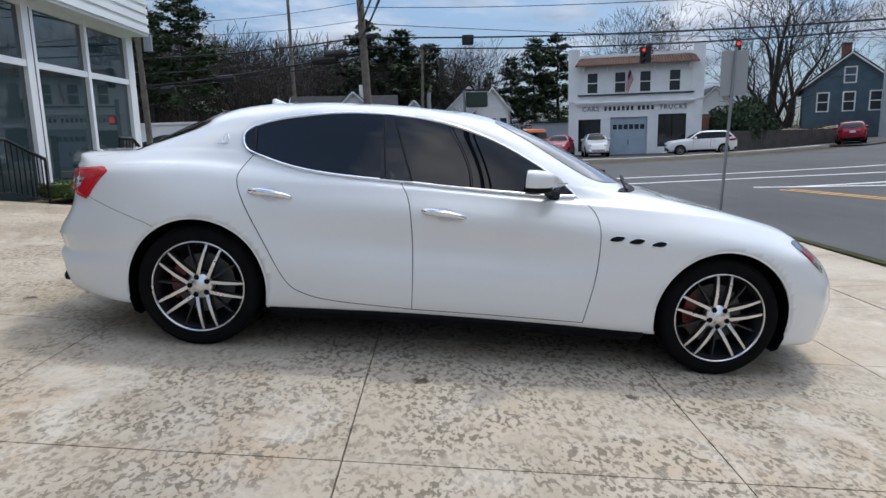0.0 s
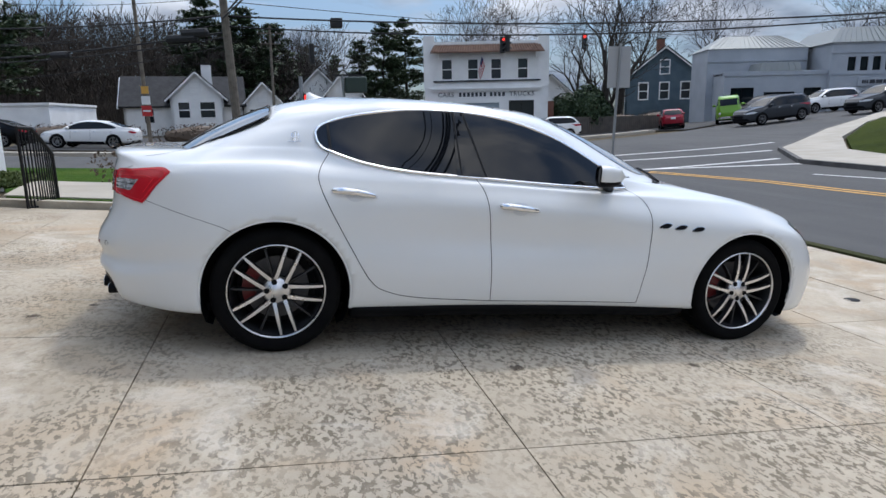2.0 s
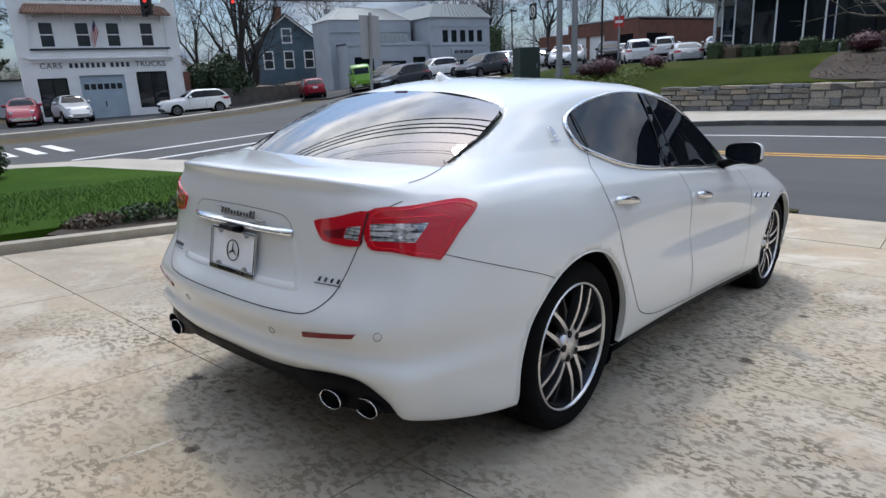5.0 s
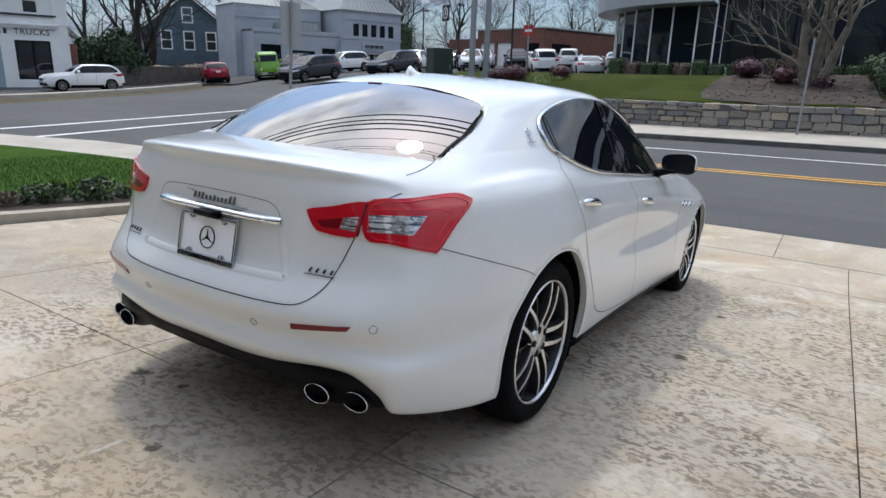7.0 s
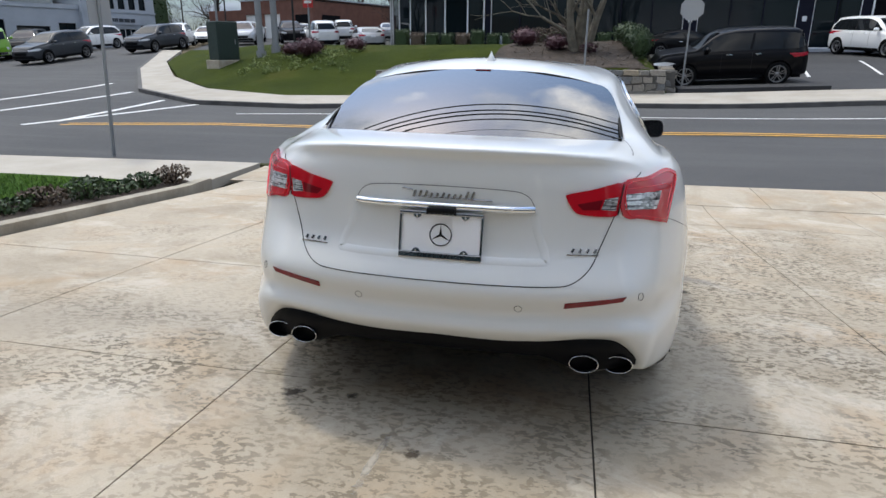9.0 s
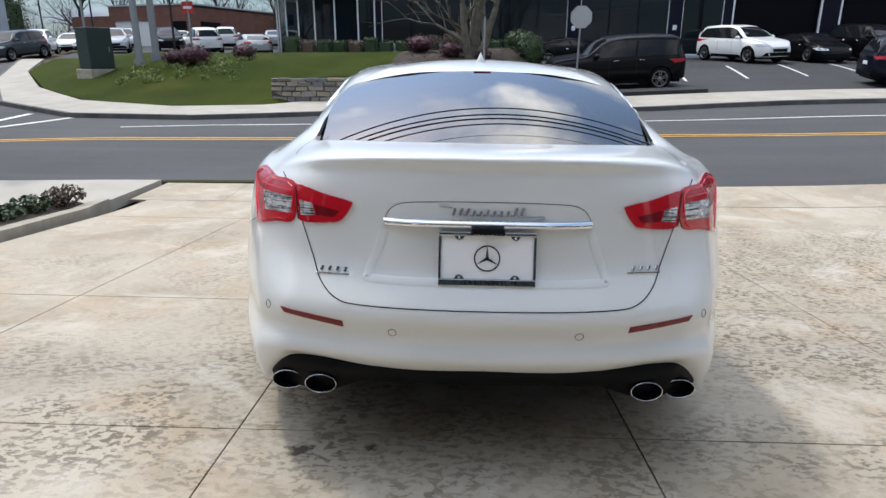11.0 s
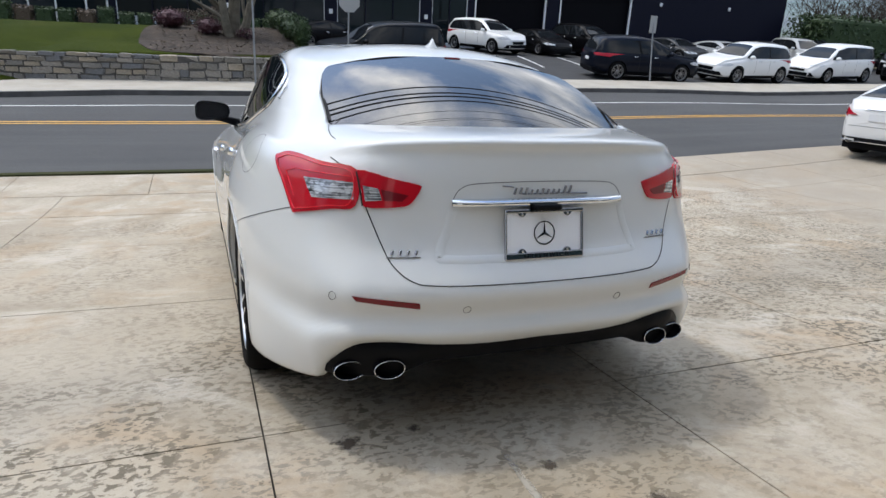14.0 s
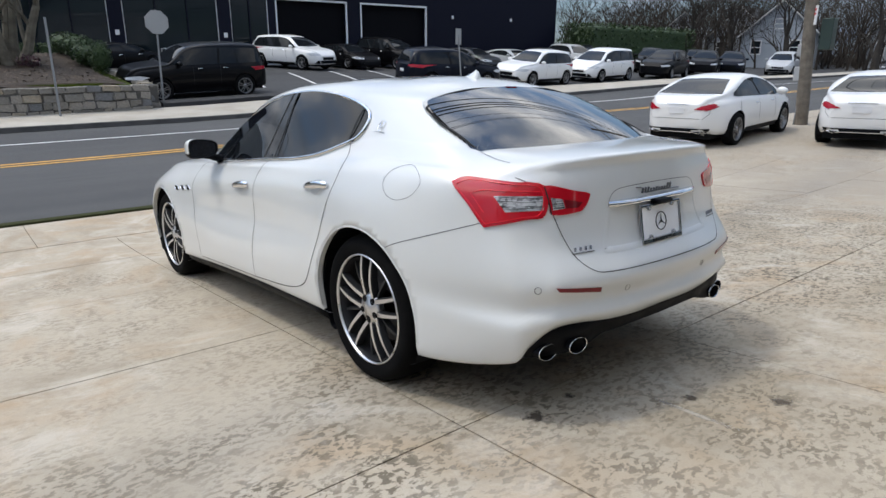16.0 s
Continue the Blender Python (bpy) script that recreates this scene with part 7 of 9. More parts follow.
gabled_house(pose(3.7, 61.0, 0.4, 0, 0, -6), 3.6, 9, 3.7, 6.0, CREAM_BOARD, "tall white clapboard house with a steep gable", [(.35, 1.6, .75, 1.4), (1.4, 1.6, .75, 1.4), (2.5, 1.6, .75, 1.4), (1.4, 4.0, .8, .9)])
gabled_house(pose(28.6, 70.0, 0.2, 0, 0, -12), 6.5, 9, 3.6, 6.4, STUCCO, "pale house half hidden behind trees", [(1, 1.6, .9, 1.3), (4, 1.6, .9, 1.3), (2.7, 4.0, .9, .9)])
for hx, hy, hr in ((30, -66, 20), (38, -74, 10), (22, -78, -20), (48, -78, 25)):
    gabled_house(pose(hx, hy, ground_z(hx, hy) - 0.1, 0, 0, 180 + hr), 7.0, 9, 3.4, 6.6, GREY_BAND, "grey house seen far through bare trees", [(1, 1.4, .9, 1.3), (4.6, 1.4, .9, 1.3), (3, 3.9, .9, .9)], group="houses behind the lot")
shed = thing("shed", pose(8.4, 53.5, 0.1, 0, 0, -12), "low grey shed with a flat roof", "shed")
part("wall", boxed(0, 5.5, 0, 4, 0, 2.5), GREY_BAND, shed)
part("roof", boxed(-.2, 5.7, -.2, 4.2, 2.5, 2.65), SHINGLE, shed)
shed = thing("white_workshop", pose(-23.9, 41.9, 0.2, 0, 0, -8), "low white flat-roofed workshop", "building")
part("wall", holed_wall(9, 2.6, .2, [(1, 2.4, 0, 2.1), (4, 6, .9, 1.9)]), STUCCO, shed)
part("wall", boxed(8.8, 9, .2, 7, 0, 2.6), STUCCO, shed)
part("roof", boxed(-.1, 9.1, -.1, 7, 2.6, 2.75), STUCCO, shed)
window_unit(shed, 4, .9, 2, 1, WHITE_WOOD, PANE, .05)
part("door", boxed(1, 2.4, .08, .13, 0, 2.1), BLUE_DOOR, shed)
# iron railings at the steps: one before the shop front, one beside the path
def railing(path, tops, label):
    rail = thing("railing", Matrix.Identity(4), label, "railing", "stair railings")
    part("handrail", tube(bmesh.new(), tops, .024, 8), BLACK_IRON, rail)
    part("bottom_rail", tube(bmesh.new(), [(x, y, z + .08) for x, y, z in path], .014, 6), BLACK_IRON, rail)
    n = 4 * (len(path) - 1)
    for k in range(n + 1):
        t = min(k / 4, len(path) - 1.001)
        a = Vector(path[int(t)]).lerp(Vector(path[int(t) + 1]), t - int(t))
        b = Vector(tops[int(t)]).lerp(Vector(tops[int(t) + 1]), t - int(t))
        end = k in (0, n)
        part("post" if end else "baluster", tube(bmesh.new(), [a + Vector((0, 0, -.04 if end else .08)), b], .020 if end else .010, 6), BLACK_IRON, rail)


railing([(-6.0, 3.75, .62), (-5.95, 4.25, .60), (-5.85, 4.55, .50), (-5.75, 4.75, .46)], [(-6.0, 3.75, 1.42), (-5.95, 4.25, 1.40), (-5.85, 4.55, 1.24), (-5.75, 4.75, 1.12)], "black iron stair railing before the shop front")
railing([(-4.32, 4.10, .36), (-4.22, 4.24, .36), (-4.17, 4.42, .38), (-4.14, 4.60, .40)], [(-4.32, 4.10, 1.38), (-4.22, 4.24, 1.37), (-4.17, 4.42, 1.20), (-4.14, 4.60, 1.04)], "black iron stair railing beside the pale path")


# ---- other vehicles ----
def dull(mat, weight):
    mat.node_tree.nodes["Principled BSDF"].inputs["Coat Weight"].default_value = weight
    mat.node_tree.nodes["Principled BSDF"].inputs["Specular IOR Level"].default_value = 0.06
    return mat


PAINTS = {
    "white": make_paint("white_gloss_paint", (0.78, 0.78, 0.77), 0.55, 1.45), "black": dull(make_paint("black_gloss_paint", (0.003, 0.003, 0.004), 0.55, 1.45), 0.22), "grey": dull(make_paint("dark_grey_metallic", (0.040, 0.044, 0.050), 0.55, 1.45), 0.5),
    "silver": make_paint("silver_metallic", (0.42, 0.43, 0.44), 0.55, 1.45), "red": make_paint("red_gloss_paint", (0.26, 0.006, 0.022), 0.55, 1.45), "green": make_paint("lime_green_paint", (0.16, 0.34, 0.03), 0.55, 1.45),
    "dark_green": make_paint("moss_green_paint", (0.09, 0.16, 0.05), 0.55, 1.45), "orange": make_paint("orange_paint", (0.55, 0.14, 0.025), 0.55, 1.45), "blue": dull(make_paint("dark_blue_paint", (0.005, 0.007, 0.014), 0.55, 1.45), 0.25), "cream": make_paint("cream_paint", (0.66, 0.66, 0.63), 0.55, 1.45),
}
VEHICLE_GLASS = Nodes("vehicle_glass", 0.03, 0.0, (0.010, 0.012, 0.014)).set(IOR=1.33).mat
HEAD = plain("headlamp_glass", (0.55, 0.57, 0.60), 0.1)
PLATE_WHITE = plain("blank_plate", (0.70, 0.71, 0.72), 0.5)

# side shapes: length, width, wheelbase, wheel radius, top line, belt line, roof half-width share, glass outline (side), screen and rear glass spans
SHAPES = {
    "suv": dict(L=4.85, W=1.94, wb=2.90, r=0.37, low=.26, top=[(-2.42, .95), (-2.36, 1.10), (-2.20, 1.50), (-1.95, 1.63), (-1.2, 1.685), (-.3, 1.69), (.2, 1.64), (.55, 1.50), (1.15, 1.12), (1.7, 1.06), (2.15, .98), (2.36, .84), (2.42, .70)],
                belt=[(-2.42, .90), (-2.2, 1.02), (0, 1.06), (1.1, 1.02), (2.1, .90), (2.42, .66)], roof=.66, glass=[(-2.05, 1.12), (-1.9, 1.42), (-1.6, 1.53), (-.3, 1.575), (.15, 1.53), (.5, 1.40), (.98, 1.10), (.0, 1.08), (-1.2, 1.09)], screen=(.45, 1.10), rear="tail"),
    "box_suv": dict(L=4.88, W=1.98, wb=2.92, r=0.39, low=.28, top=[(-2.44, .95), (-2.40, 1.10), (-2.26, 1.62), (-2.12, 1.78), (-1.2, 1.83), (-.2, 1.82), (.3, 1.76), (.6, 1.64), (1.12, 1.20), (1.7, 1.15), (2.2, 1.08), (2.38, .94), (2.44, .75)],
                belt=[(-2.44, .90), (-2.2, 1.12), (0, 1.14), (1.1, 1.12), (2.1, 1.0), (2.44, .72)], roof=.72, glass=[(-2.2, 1.20), (-2.12, 1.50), (-1.9, 1.66), (-.3, 1.705), (.25, 1.66), (.58, 1.53), (.98, 1.19), (.0, 1.17), (-1.2, 1.18)], screen=(.52, 1.08), rear="tail"),
    "sedan": dict(round=True, L=4.66, W=1.80, wb=2.70, r=0.34, low=.235, top=[(-2.34, .80), (-2.30, .98), (-2.18, 1.04), (-1.85, 1.06), (-1.2, 1.30), (-.75, 1.40), (-.2, 1.44), (.25, 1.39), (.6, 1.27), (1.12, .98), (1.7, .90), (2.1, .80), (2.3, .68), (2.35, .55)],
                belt=[(-2.34, .75), (-2.1, .93), (-1.2, .98), (0, .94), (1.1, .89), (2.0, .76), (2.35, .5)], roof=.64, glass=[(-1.5, 1.02), (-1.2, 1.19), (-.75, 1.30), (-.2, 1.335), (.25, 1.29), (.55, 1.19), (.95, .95), (0, .96), (-.9, .99)], screen=(.5, 1.08), rear=(-1.82, -1.05)),
    "coupe": dict(L=4.45, W=1.86, wb=2.45, r=0.345, low=.18, top=[(-2.22, .72), (-2.18, .88), (-1.95, .98), (-1.3, 1.13), (-.7, 1.25), (-.1, 1.29), (.3, 1.24), (.6, 1.14), (1.05, .90), (1.6, .82), (2.0, .70), (2.2, .55), (2.23, .45)],
                belt=[(-2.22, .68), (-1.9, .88), (-1.2, .92), (0, .88), (1.0, .82), (1.9, .66), (2.23, .42)], roof=.62, glass=[(-1.2, .97), (-.8, 1.12), (-.2, 1.19), (.2, 1.16), (.55, 1.06), (.88, .88), (0, .90), (-.7, .93)], screen=(.5, 1.0), rear=(-1.85, -.95)),
    "minivan": dict(L=5.10, W=1.98, wb=3.05, r=0.35, low=.22, top=[(-2.54, .95), (-2.5, 1.15), (-2.38, 1.60), (-2.2, 1.71), (-1.2, 1.76), (-.2, 1.75), (.45, 1.66), (.95, 1.46), (1.55, 1.10), (2.0, .98), (2.4, .82), (2.54, .62)],
                belt=[(-2.54, .9), (-2.2, 1.08), (0, 1.06), (1.4, 1.0), (2.2, .80), (2.54, .56)], roof=.70, glass=[(-2.3, 1.15), (-2.2, 1.5), (-1.9, 1.60), (-.2, 1.64), (.4, 1.57), (.85, 1.42), (1.3, 1.08), (0, 1.10), (-1.2, 1.12)], screen=(.8, 1.5), rear="tail"),
    "hatch": dict(L=3.94, W=1.61, wb=2.40, r=0.295, low=.20, top=[(-1.95, .75), (-1.92, .92), (-1.80, 1.02), (-1.45, 1.32), (-1.25, 1.37), (-.3, 1.39), (.1, 1.35), (.25, 1.30), (.72, .95), (1.3, .90), (1.8, .84), (1.94, .74), (1.97, .58)],
                belt=[(-1.95, .72), (-1.7, .92), (0, .90), (.7, .88), (1.7, .80), (1.97, .55)], roof=.72, glass=[(-1.62, .98), (-1.35, 1.24), (-1.1, 1.29), (-.1, 1.29), (.2, 1.22), (.55, .94), (0, .93), (-.8, .94)], screen=(.25, .68), rear=(-1.80, -1.48)),
    "bug": dict(L=4.05, W=1.55, wb=2.40, r=0.32, low=.24, top=[(-2.0, .55), (-1.9, .78), (-1.6, 1.02), (-1.15, 1.26), (-.6, 1.44), (-.15, 1.49), (.25, 1.46), (.5, 1.38), (.8, 1.05), (1.2, .98), (1.6, .86), (1.9, .62), (2.02, .45)],
                belt=[(-2.0, .5), (-1.6, .84), (-.8, .98), (.7, .96), (1.4, .80), (2.02, .42)], roof=.60, glass=[(-1.0, 1.06), (-.75, 1.26), (-.3, 1.36), (.2, 1.35), (.42, 1.28), (.62, 1.03), (0, 1.02), (-.6, 1.03)], screen=(.45, .78), rear=(-1.3, -.85)),
    "camper": dict(L=4.40, W=1.74, wb=2.40, r=0.33, low=.28, top=[(-2.18, 1.0), (-2.16, 1.3), (-2.08, 1.75), (-1.85, 1.92), (-.5, 1.96), (1.3, 1.94), (1.7, 1.84), (1.92, 1.55), (2.08, 1.2), (2.16, .9), (2.18, .7)],
                belt=[(-2.18, .95), (-2.0, 1.14), (0, 1.16), (1.6, 1.14), (2.0, 1.05), (2.18, .66)], roof=.76, glass=[(-2.0, 1.24), (-1.95, 1.62), (-1.7, 1.68), (1.2, 1.68), (1.5, 1.6), (1.68, 1.26), (0, 1.24)], screen="nose", rear="tail"),
}
ALLOY = {}


def car_wheel_meshes(r):
    """Tyre and a cheap ten-spoke rim, shared by every wheel of that radius."""
    key = round(r, 3)
    if key not in ALLOY:
        rim = r * 0.70
        bm = revolve([(rim, -.10), (rim + .02, -.115), (r - .02, -.11), (r, -.07), (r, .07), (r - .02, .11), (rim, .10)], 28)
        me = bpy.data.meshes.new("tyre")
        bm.to_mesh(me)
        bm.free()
        me.materials.append(RUBBER)
        bm = revolve([(rim + .004, -.105), (rim - .008, -.112), (rim - .02, -.10), (rim - .03, -.03)], 28)
        for k in range(5):
            a = radians(72 * k + 18)
            for s in (-1, 1):
                c, d = Vector((math.cos(a), 0, math.sin(a))), Vector((-math.sin(a), 0, math.cos(a))) * s
                q = [bm.verts.new(p) for p in (c * .05 + d * .010 + Vector((0, -.085, 0)), c * .05 + d * .035 + Vector((0, -.085, 0)), c * (rim - .01) + d * .06 + Vector((0, -.10, 0)), c * (rim - .01) + d * .028 + Vector((0, -.10, 0)))]
                bm.faces.new(q if s > 0 else q[::-1])
        hub = revolve([(0, -.095), (.06, -.09), (.065, -.05)], 16)
        tmp = bpy.data.meshes.new("hub")
        hub.to_mesh(tmp)
        hub.free()
        bm.from_mesh(tmp)
        m2 = bpy.data.meshes.new("alloy")
        bm.to_mesh(m2)
        bm.free()
        m2.materials.append(RIM_CAR)
        bm = revolve([(0, -.02), (rim - .02, -.02)], 24)
        m3 = bpy.data.meshes.new("wheel_well")
        bm.to_mesh(m3)
        bm.free()
        m3.materials.append(TRIM)
        for m in (me, m2):
            for p in m.polygons:
                p.use_smooth = True
        ALLOY[key] = (me, m2, m3)
    return ALLOY[key]


def vehicle_skin(sh, nx=64):
    L, W = sh["L"], sh["W"]
    u = np.linspace(-1, 1, nx)
    xs = L / 2 * np.sign(u) * (1 - (1 - np.abs(u)) ** 1.6)
    tx, tz = np.array(sh["top"]).T
    bx, bz = np.array(sh["belt"]).T
    sm = lambda x, px, pz: np.mean([np.interp(x + d, px, pz) for d in (-.09, -.045, 0, .045, .09)], axis=0)
    top, belt = sm(xs, tx, tz), sm(xs, bx, bz)
    belt = np.minimum(belt, top - 0.02)
    e = np.abs(xs) / (L / 2)
    w = W / 2 * (1 - .22 * e ** 5 - .16 * e ** 14) if not sh.get("round") else W / 2 * (1 - .20 * e ** 4 - .22 * e ** 11)
    bm = bmesh.new()
    rows = []
    for x, zt, zb, hw, ee in zip(xs, top, belt, w, e):
        cab = min(1.0, max(0.0, (zt - zb - .05) / .45))
        wr = hw * (1 - (1 - sh["roof"]) * cab)
        wr = hw * .86 * (1 - cab) + wr * cab
        low = sh["low"] + (.10 if sh.get("round") else .05) * ee ** 8
        prof = [(hw * .70, low), (hw * .93, low + .02), (hw * .985, low + .12), (hw, (low + zb) * .52), (hw * .985, zb - .10), (hw * .955, zb - .01), (hw * .93 * (1 - cab) + cab * (hw * .93), zb + .03 * cab),
                (wr + (hw * .93 - wr) * .5 * cab, zb + (zt - zb) * .52), (wr * 1.02, zt - .07 * cab - .01), (wr * .90, zt - .025 * cab), (wr * .55, zt - .004), (0, zt)]
        rows.append([bm.verts.new((x, -y, z)) for y, z in prof] + [bm.verts.new((x, y, z)) for y, z in prof[-2::-1]])
    n = len(rows[0])
    for a, b in zip(rows, rows[1:]):
        for k in range(n - 1):
            bm.faces.new((a[k], b[k], b[k + 1], a[k + 1]))
    bm.faces.new(rows[0]), bm.faces.new(rows[-1][::-1])
    bmesh.ops.recalc_face_normals(bm, faces=bm.faces)
    for cx in (sh["wb"] / 2, -sh["wb"] / 2):
        r = sh["r"] + .045
        dead = [f for f in bm.faces if abs(f.calc_center_median().y) > .3 and math.hypot(f.calc_center_median().x - cx, f.calc_center_median().z - sh["r"]) < r]
        bmesh.ops.delete(bm, geom=dead, context="FACES")
        rim = [e for e in bm.edges if len(e.link_faces) == 1 and all(abs(v.co.y) > .3 and v.co.z > sh["low"] + .03 and abs(math.hypot(v.co.x - cx, v.co.z - sh["r"]) - r) < .14 for v in e.verts)]
        for v in {v for e in rim for v in e.verts}:
            d = Vector((v.co.x - cx, v.co.z - sh["r"])).normalized() * r
            v.co.x, v.co.z = cx + d.x, sh["r"] + d.y
    return bm


def build_vehicle(kind, name, label, category):
    """A parked vehicle at the origin, heading along +x, with all its parts."""
    global SKIN
    sh = SHAPES[kind]
    keep = SKIN
    bm = vehicle_skin(sh)
    SKIN = tree_of(bm)
    L, W, r = sh["L"], sh["W"], sh["r"]
    car = thing(name, Matrix.Identity(4), label, category)
    body = part("body", bm, PAINTS["white"], car, "", True)
    part("underbody", boxed(-L * .46, L * .46, -W * .36, W * .36, sh["low"] - .05, sh["low"] + .30), TRIM, car)
    gl = rounded(sh["glass"], 3)
    for s in (1, -1):
        g = part("side_window", patch(gl, "side", .008, s, .12, 0, .06), VEHICLE_GLASS, car, "", True)
        mid = np.mean([p[0] for p in sh["glass"]])
        zt = max(p[1] for p in sh["glass"])
        zb = min(p[1] for p in sh["glass"])
        part("pillar", strip([(mid + .1, zb + .03), (mid, zt - .03)], "side", .07, .010, s, step=.1), TRIM, g)
        part("sill", strip([(-sh["wb"] / 2 + r + .1, sh["low"] + .06), (sh["wb"] / 2 - r - .1, sh["low"] + .06)], "side", .12, .006, s, step=.2), TRIM, body)
        for dx in (mid - .95, mid + .05, mid + 1.0):
            if abs(dx) < L / 2 - .9:
                part("shut_line", strip([(dx, zb - .05), (dx + .02, sh["low"] + .22)], "side", .012, .004, s, step=.1), GAP, body)
        for dx in (mid - .12, mid + .78):
            p, nr = on_skin((dx, 3 * s, zb - .12), (0, -s, 0))
            part("door_handle", tube(bmesh.new(), [p + Vector((-.09, 0, 0)) + nr * .01, p + nr * .03, p + Vector((.09, 0, 0)) + nr * .01], .012, 5), CHROME, body)
        mx = max(p[0] for p in sh["glass"]) - .16
        mz = zb + .06
        bm = bmesh.new()
        bmesh.ops.create_uvsphere(bm, u_segments=10, v_segments=6, radius=1)
        bmesh.ops.transform(bm, matrix=Matrix.Translation((mx, s * (W / 2 + .06), mz)) @ Matrix.Diagonal((.09, .13, .085, 1)), verts=bm.verts)
        part("door_mirror", bm, PAINTS["white"], car, "", True)
        # lamps
        nose = L / 2
        tall = kind in ("suv", "box_suv", "minivan", "camper")
        hz = .62 if kind in ("coupe",) else (.80 if tall else .68)
        if kind in ("bug", "camper", "hatch"):
            q, nr = on_skin((5, s * W * (.30 if kind != "camper" else .32), .72 if kind != "hatch" else .66), (-1, 0, 0))
            bm = revolve([(0, -.03), (.06, -.025), (.085, -.01), (.095, .01)], 16)
            part("headlamp", bm, HEAD, car).matrix_basis = Matrix.Translation(q) @ pose(0, 0, 0, 0, 0, 90)
        else:
            f = lambda y, z: (y * s, z)
            cast = "front"
            bm = patch_front([(W * .26 * s, hz), (W * .44 * s, hz + .07), (W * .47 * s, hz + .02), (W * .45 * s, hz - .06), (W * .28 * s, hz - .06)])
            part("headlamp", bm, HEAD, car)
        tz = .98 if tall else .82
        tl = [(W * .47 * s, tz + .06), (W * .28 * s, tz + .05), (W * .26 * s, tz - .02), (W * .46 * s, tz - .07)]
        if kind == "sedan":
            tl = [(W * .20 * s, tz - .035), (W * .27 * s, tz + .025), (W * .36 * s, tz + .075), (W * .395 * s, tz + .06), (W * .385 * s, tz - .02), (W * .33 * s, tz - .05)]
        if kind == "camper":
            tl = [(W * .44 * s, .95), (W * .36 * s, .95), (W * .36 * s, .72), (W * .44 * s, .72)]
        part("tail_lamp", patch(tl, "tail", .012, 1, .06, .01, .05), LENS_CAR, car)
        part("tail_lamp_end", patch([(-L / 2 + .05, tz - .07), (-L / 2 + .30, tz + .02), (-L / 2 + .12, tz + .07)], "side", .012, s, .06, .01, .05), LENS_CAR, car)
    if sh["screen"] == "nose":
        part("windscreen", patch_front([(-W * .40, 1.26), (W * .40, 1.26), (W * .36, 1.70), (-W * .36, 1.70)]), VEHICLE_GLASS, car)
    else:
        a, b = sh["screen"]
        y0, y1 = W / 2 * sh["roof"] * .90, W / 2 * .78
        part("windscreen", patch([(a - .12, -y0 * .9), (b, -y1), (b + .06, 0), (b, y1), (a - .12, y0 * .9), (a - .14, 0)], "top", .008, 1, .12, 0, .07), VEHICLE_GLASS, car, "", True)
    if sh["rear"] == "tail":
        zt = max(z for _, z in sh["top"])
        zb = dict(camper=1.28).get(kind, 1.14 if kind != "box_suv" else 1.24)
        part("rear_window", patch([(-W * .37, zb), (W * .37, zb), (W * .31, zt - .16), (-W * .31, zt - .16)], "tail", .010, 1, .1, 0, .06), VEHICLE_GLASS, car, "", True)
    else:
        a, b = sh["rear"]
        y0, y1 = W / 2 * .76, W / 2 * sh["roof"] * .88
        part("rear_window", patch([(a, -y0), (b, -y1), (b + .04, 0), (b, y1), (a, y0), (a - .05, 0)], "top", .008, 1, .1, 0, .06), VEHICLE_GLASS, car, "", True)
    # lower bumpers, grille and blank plates
    part("front_bumper", patch_front([(-W * .40, sh["low"] + .08), (W * .40, sh["low"] + .08), (W * .36, sh["low"] + .24), (-W * .36, sh["low"] + .24)]), TRIM if kind not in ("bug", "camper") else CHROME, car)
    if kind not in ("bug", "camper"):
        part("grille", patch_front([(-W * .20, .52), (W * .20, .52), (W * .22, .66), (-W * .22, .66)]), TRIM, car)
    if kind == "sedan":
        part("rear_diffuser", patch([(-W * .33, sh["low"] + .04), (W * .33, sh["low"] + .04), (W * .36, sh["low"] + .17), (-W * .36, sh["low"] + .17)], "tail", .012, 1, .1, .02, .08), TRIM, car)
        part("chrome_strip", strip([(-W * .26, sh["low"] + .075), (W * .26, sh["low"] + .075)], "tail", .018, .022, 1, False, .08, .006), CHROME, car)
        for q in (1, -1):
            part("tailpipe_trim", strip(rounded([(q * W * .27, sh["low"] + .06), (q * W * .27, sh["low"] + .11), (q * W * .345, sh["low"] + .12), (q * W * .345, sh["low"] + .06)], 3), "tail", .014, .022, 1, True, .03, .008), CHROME, car)
        part("boot_strip", strip([(-.26, .885), (.26, .885)], "tail", .014, .006, 1, False, .08, .006), CHROME, car)
        part("boot_line", strip([(-W * .36, .93), (-W * .35, .70), (-W * .30, .60), (W * .30, .60), (W * .35, .70), (W * .36, .93)], "tail", .008, .003, 1, False, .06), SEAM, body)
    else:
        part("rear_bumper", patch([(-W * .42, sh["low"] + .03), (W * .42, sh["low"] + .03), (W * .40, sh["low"] + .20), (-W * .40, sh["low"] + .20)], "tail", .012, 1, .1, .02, .08), TRIM if kind not in ("bug", "camper") else CHROME, car)
    part("plate", patch([(-.16, .70), (.16, .70), (.16, .82), (-.16, .82)], "tail", .014, 1, .1, .01, .1), PLATE_WHITE, car)
    tyre, alloy, well = car_wheel_meshes(r)
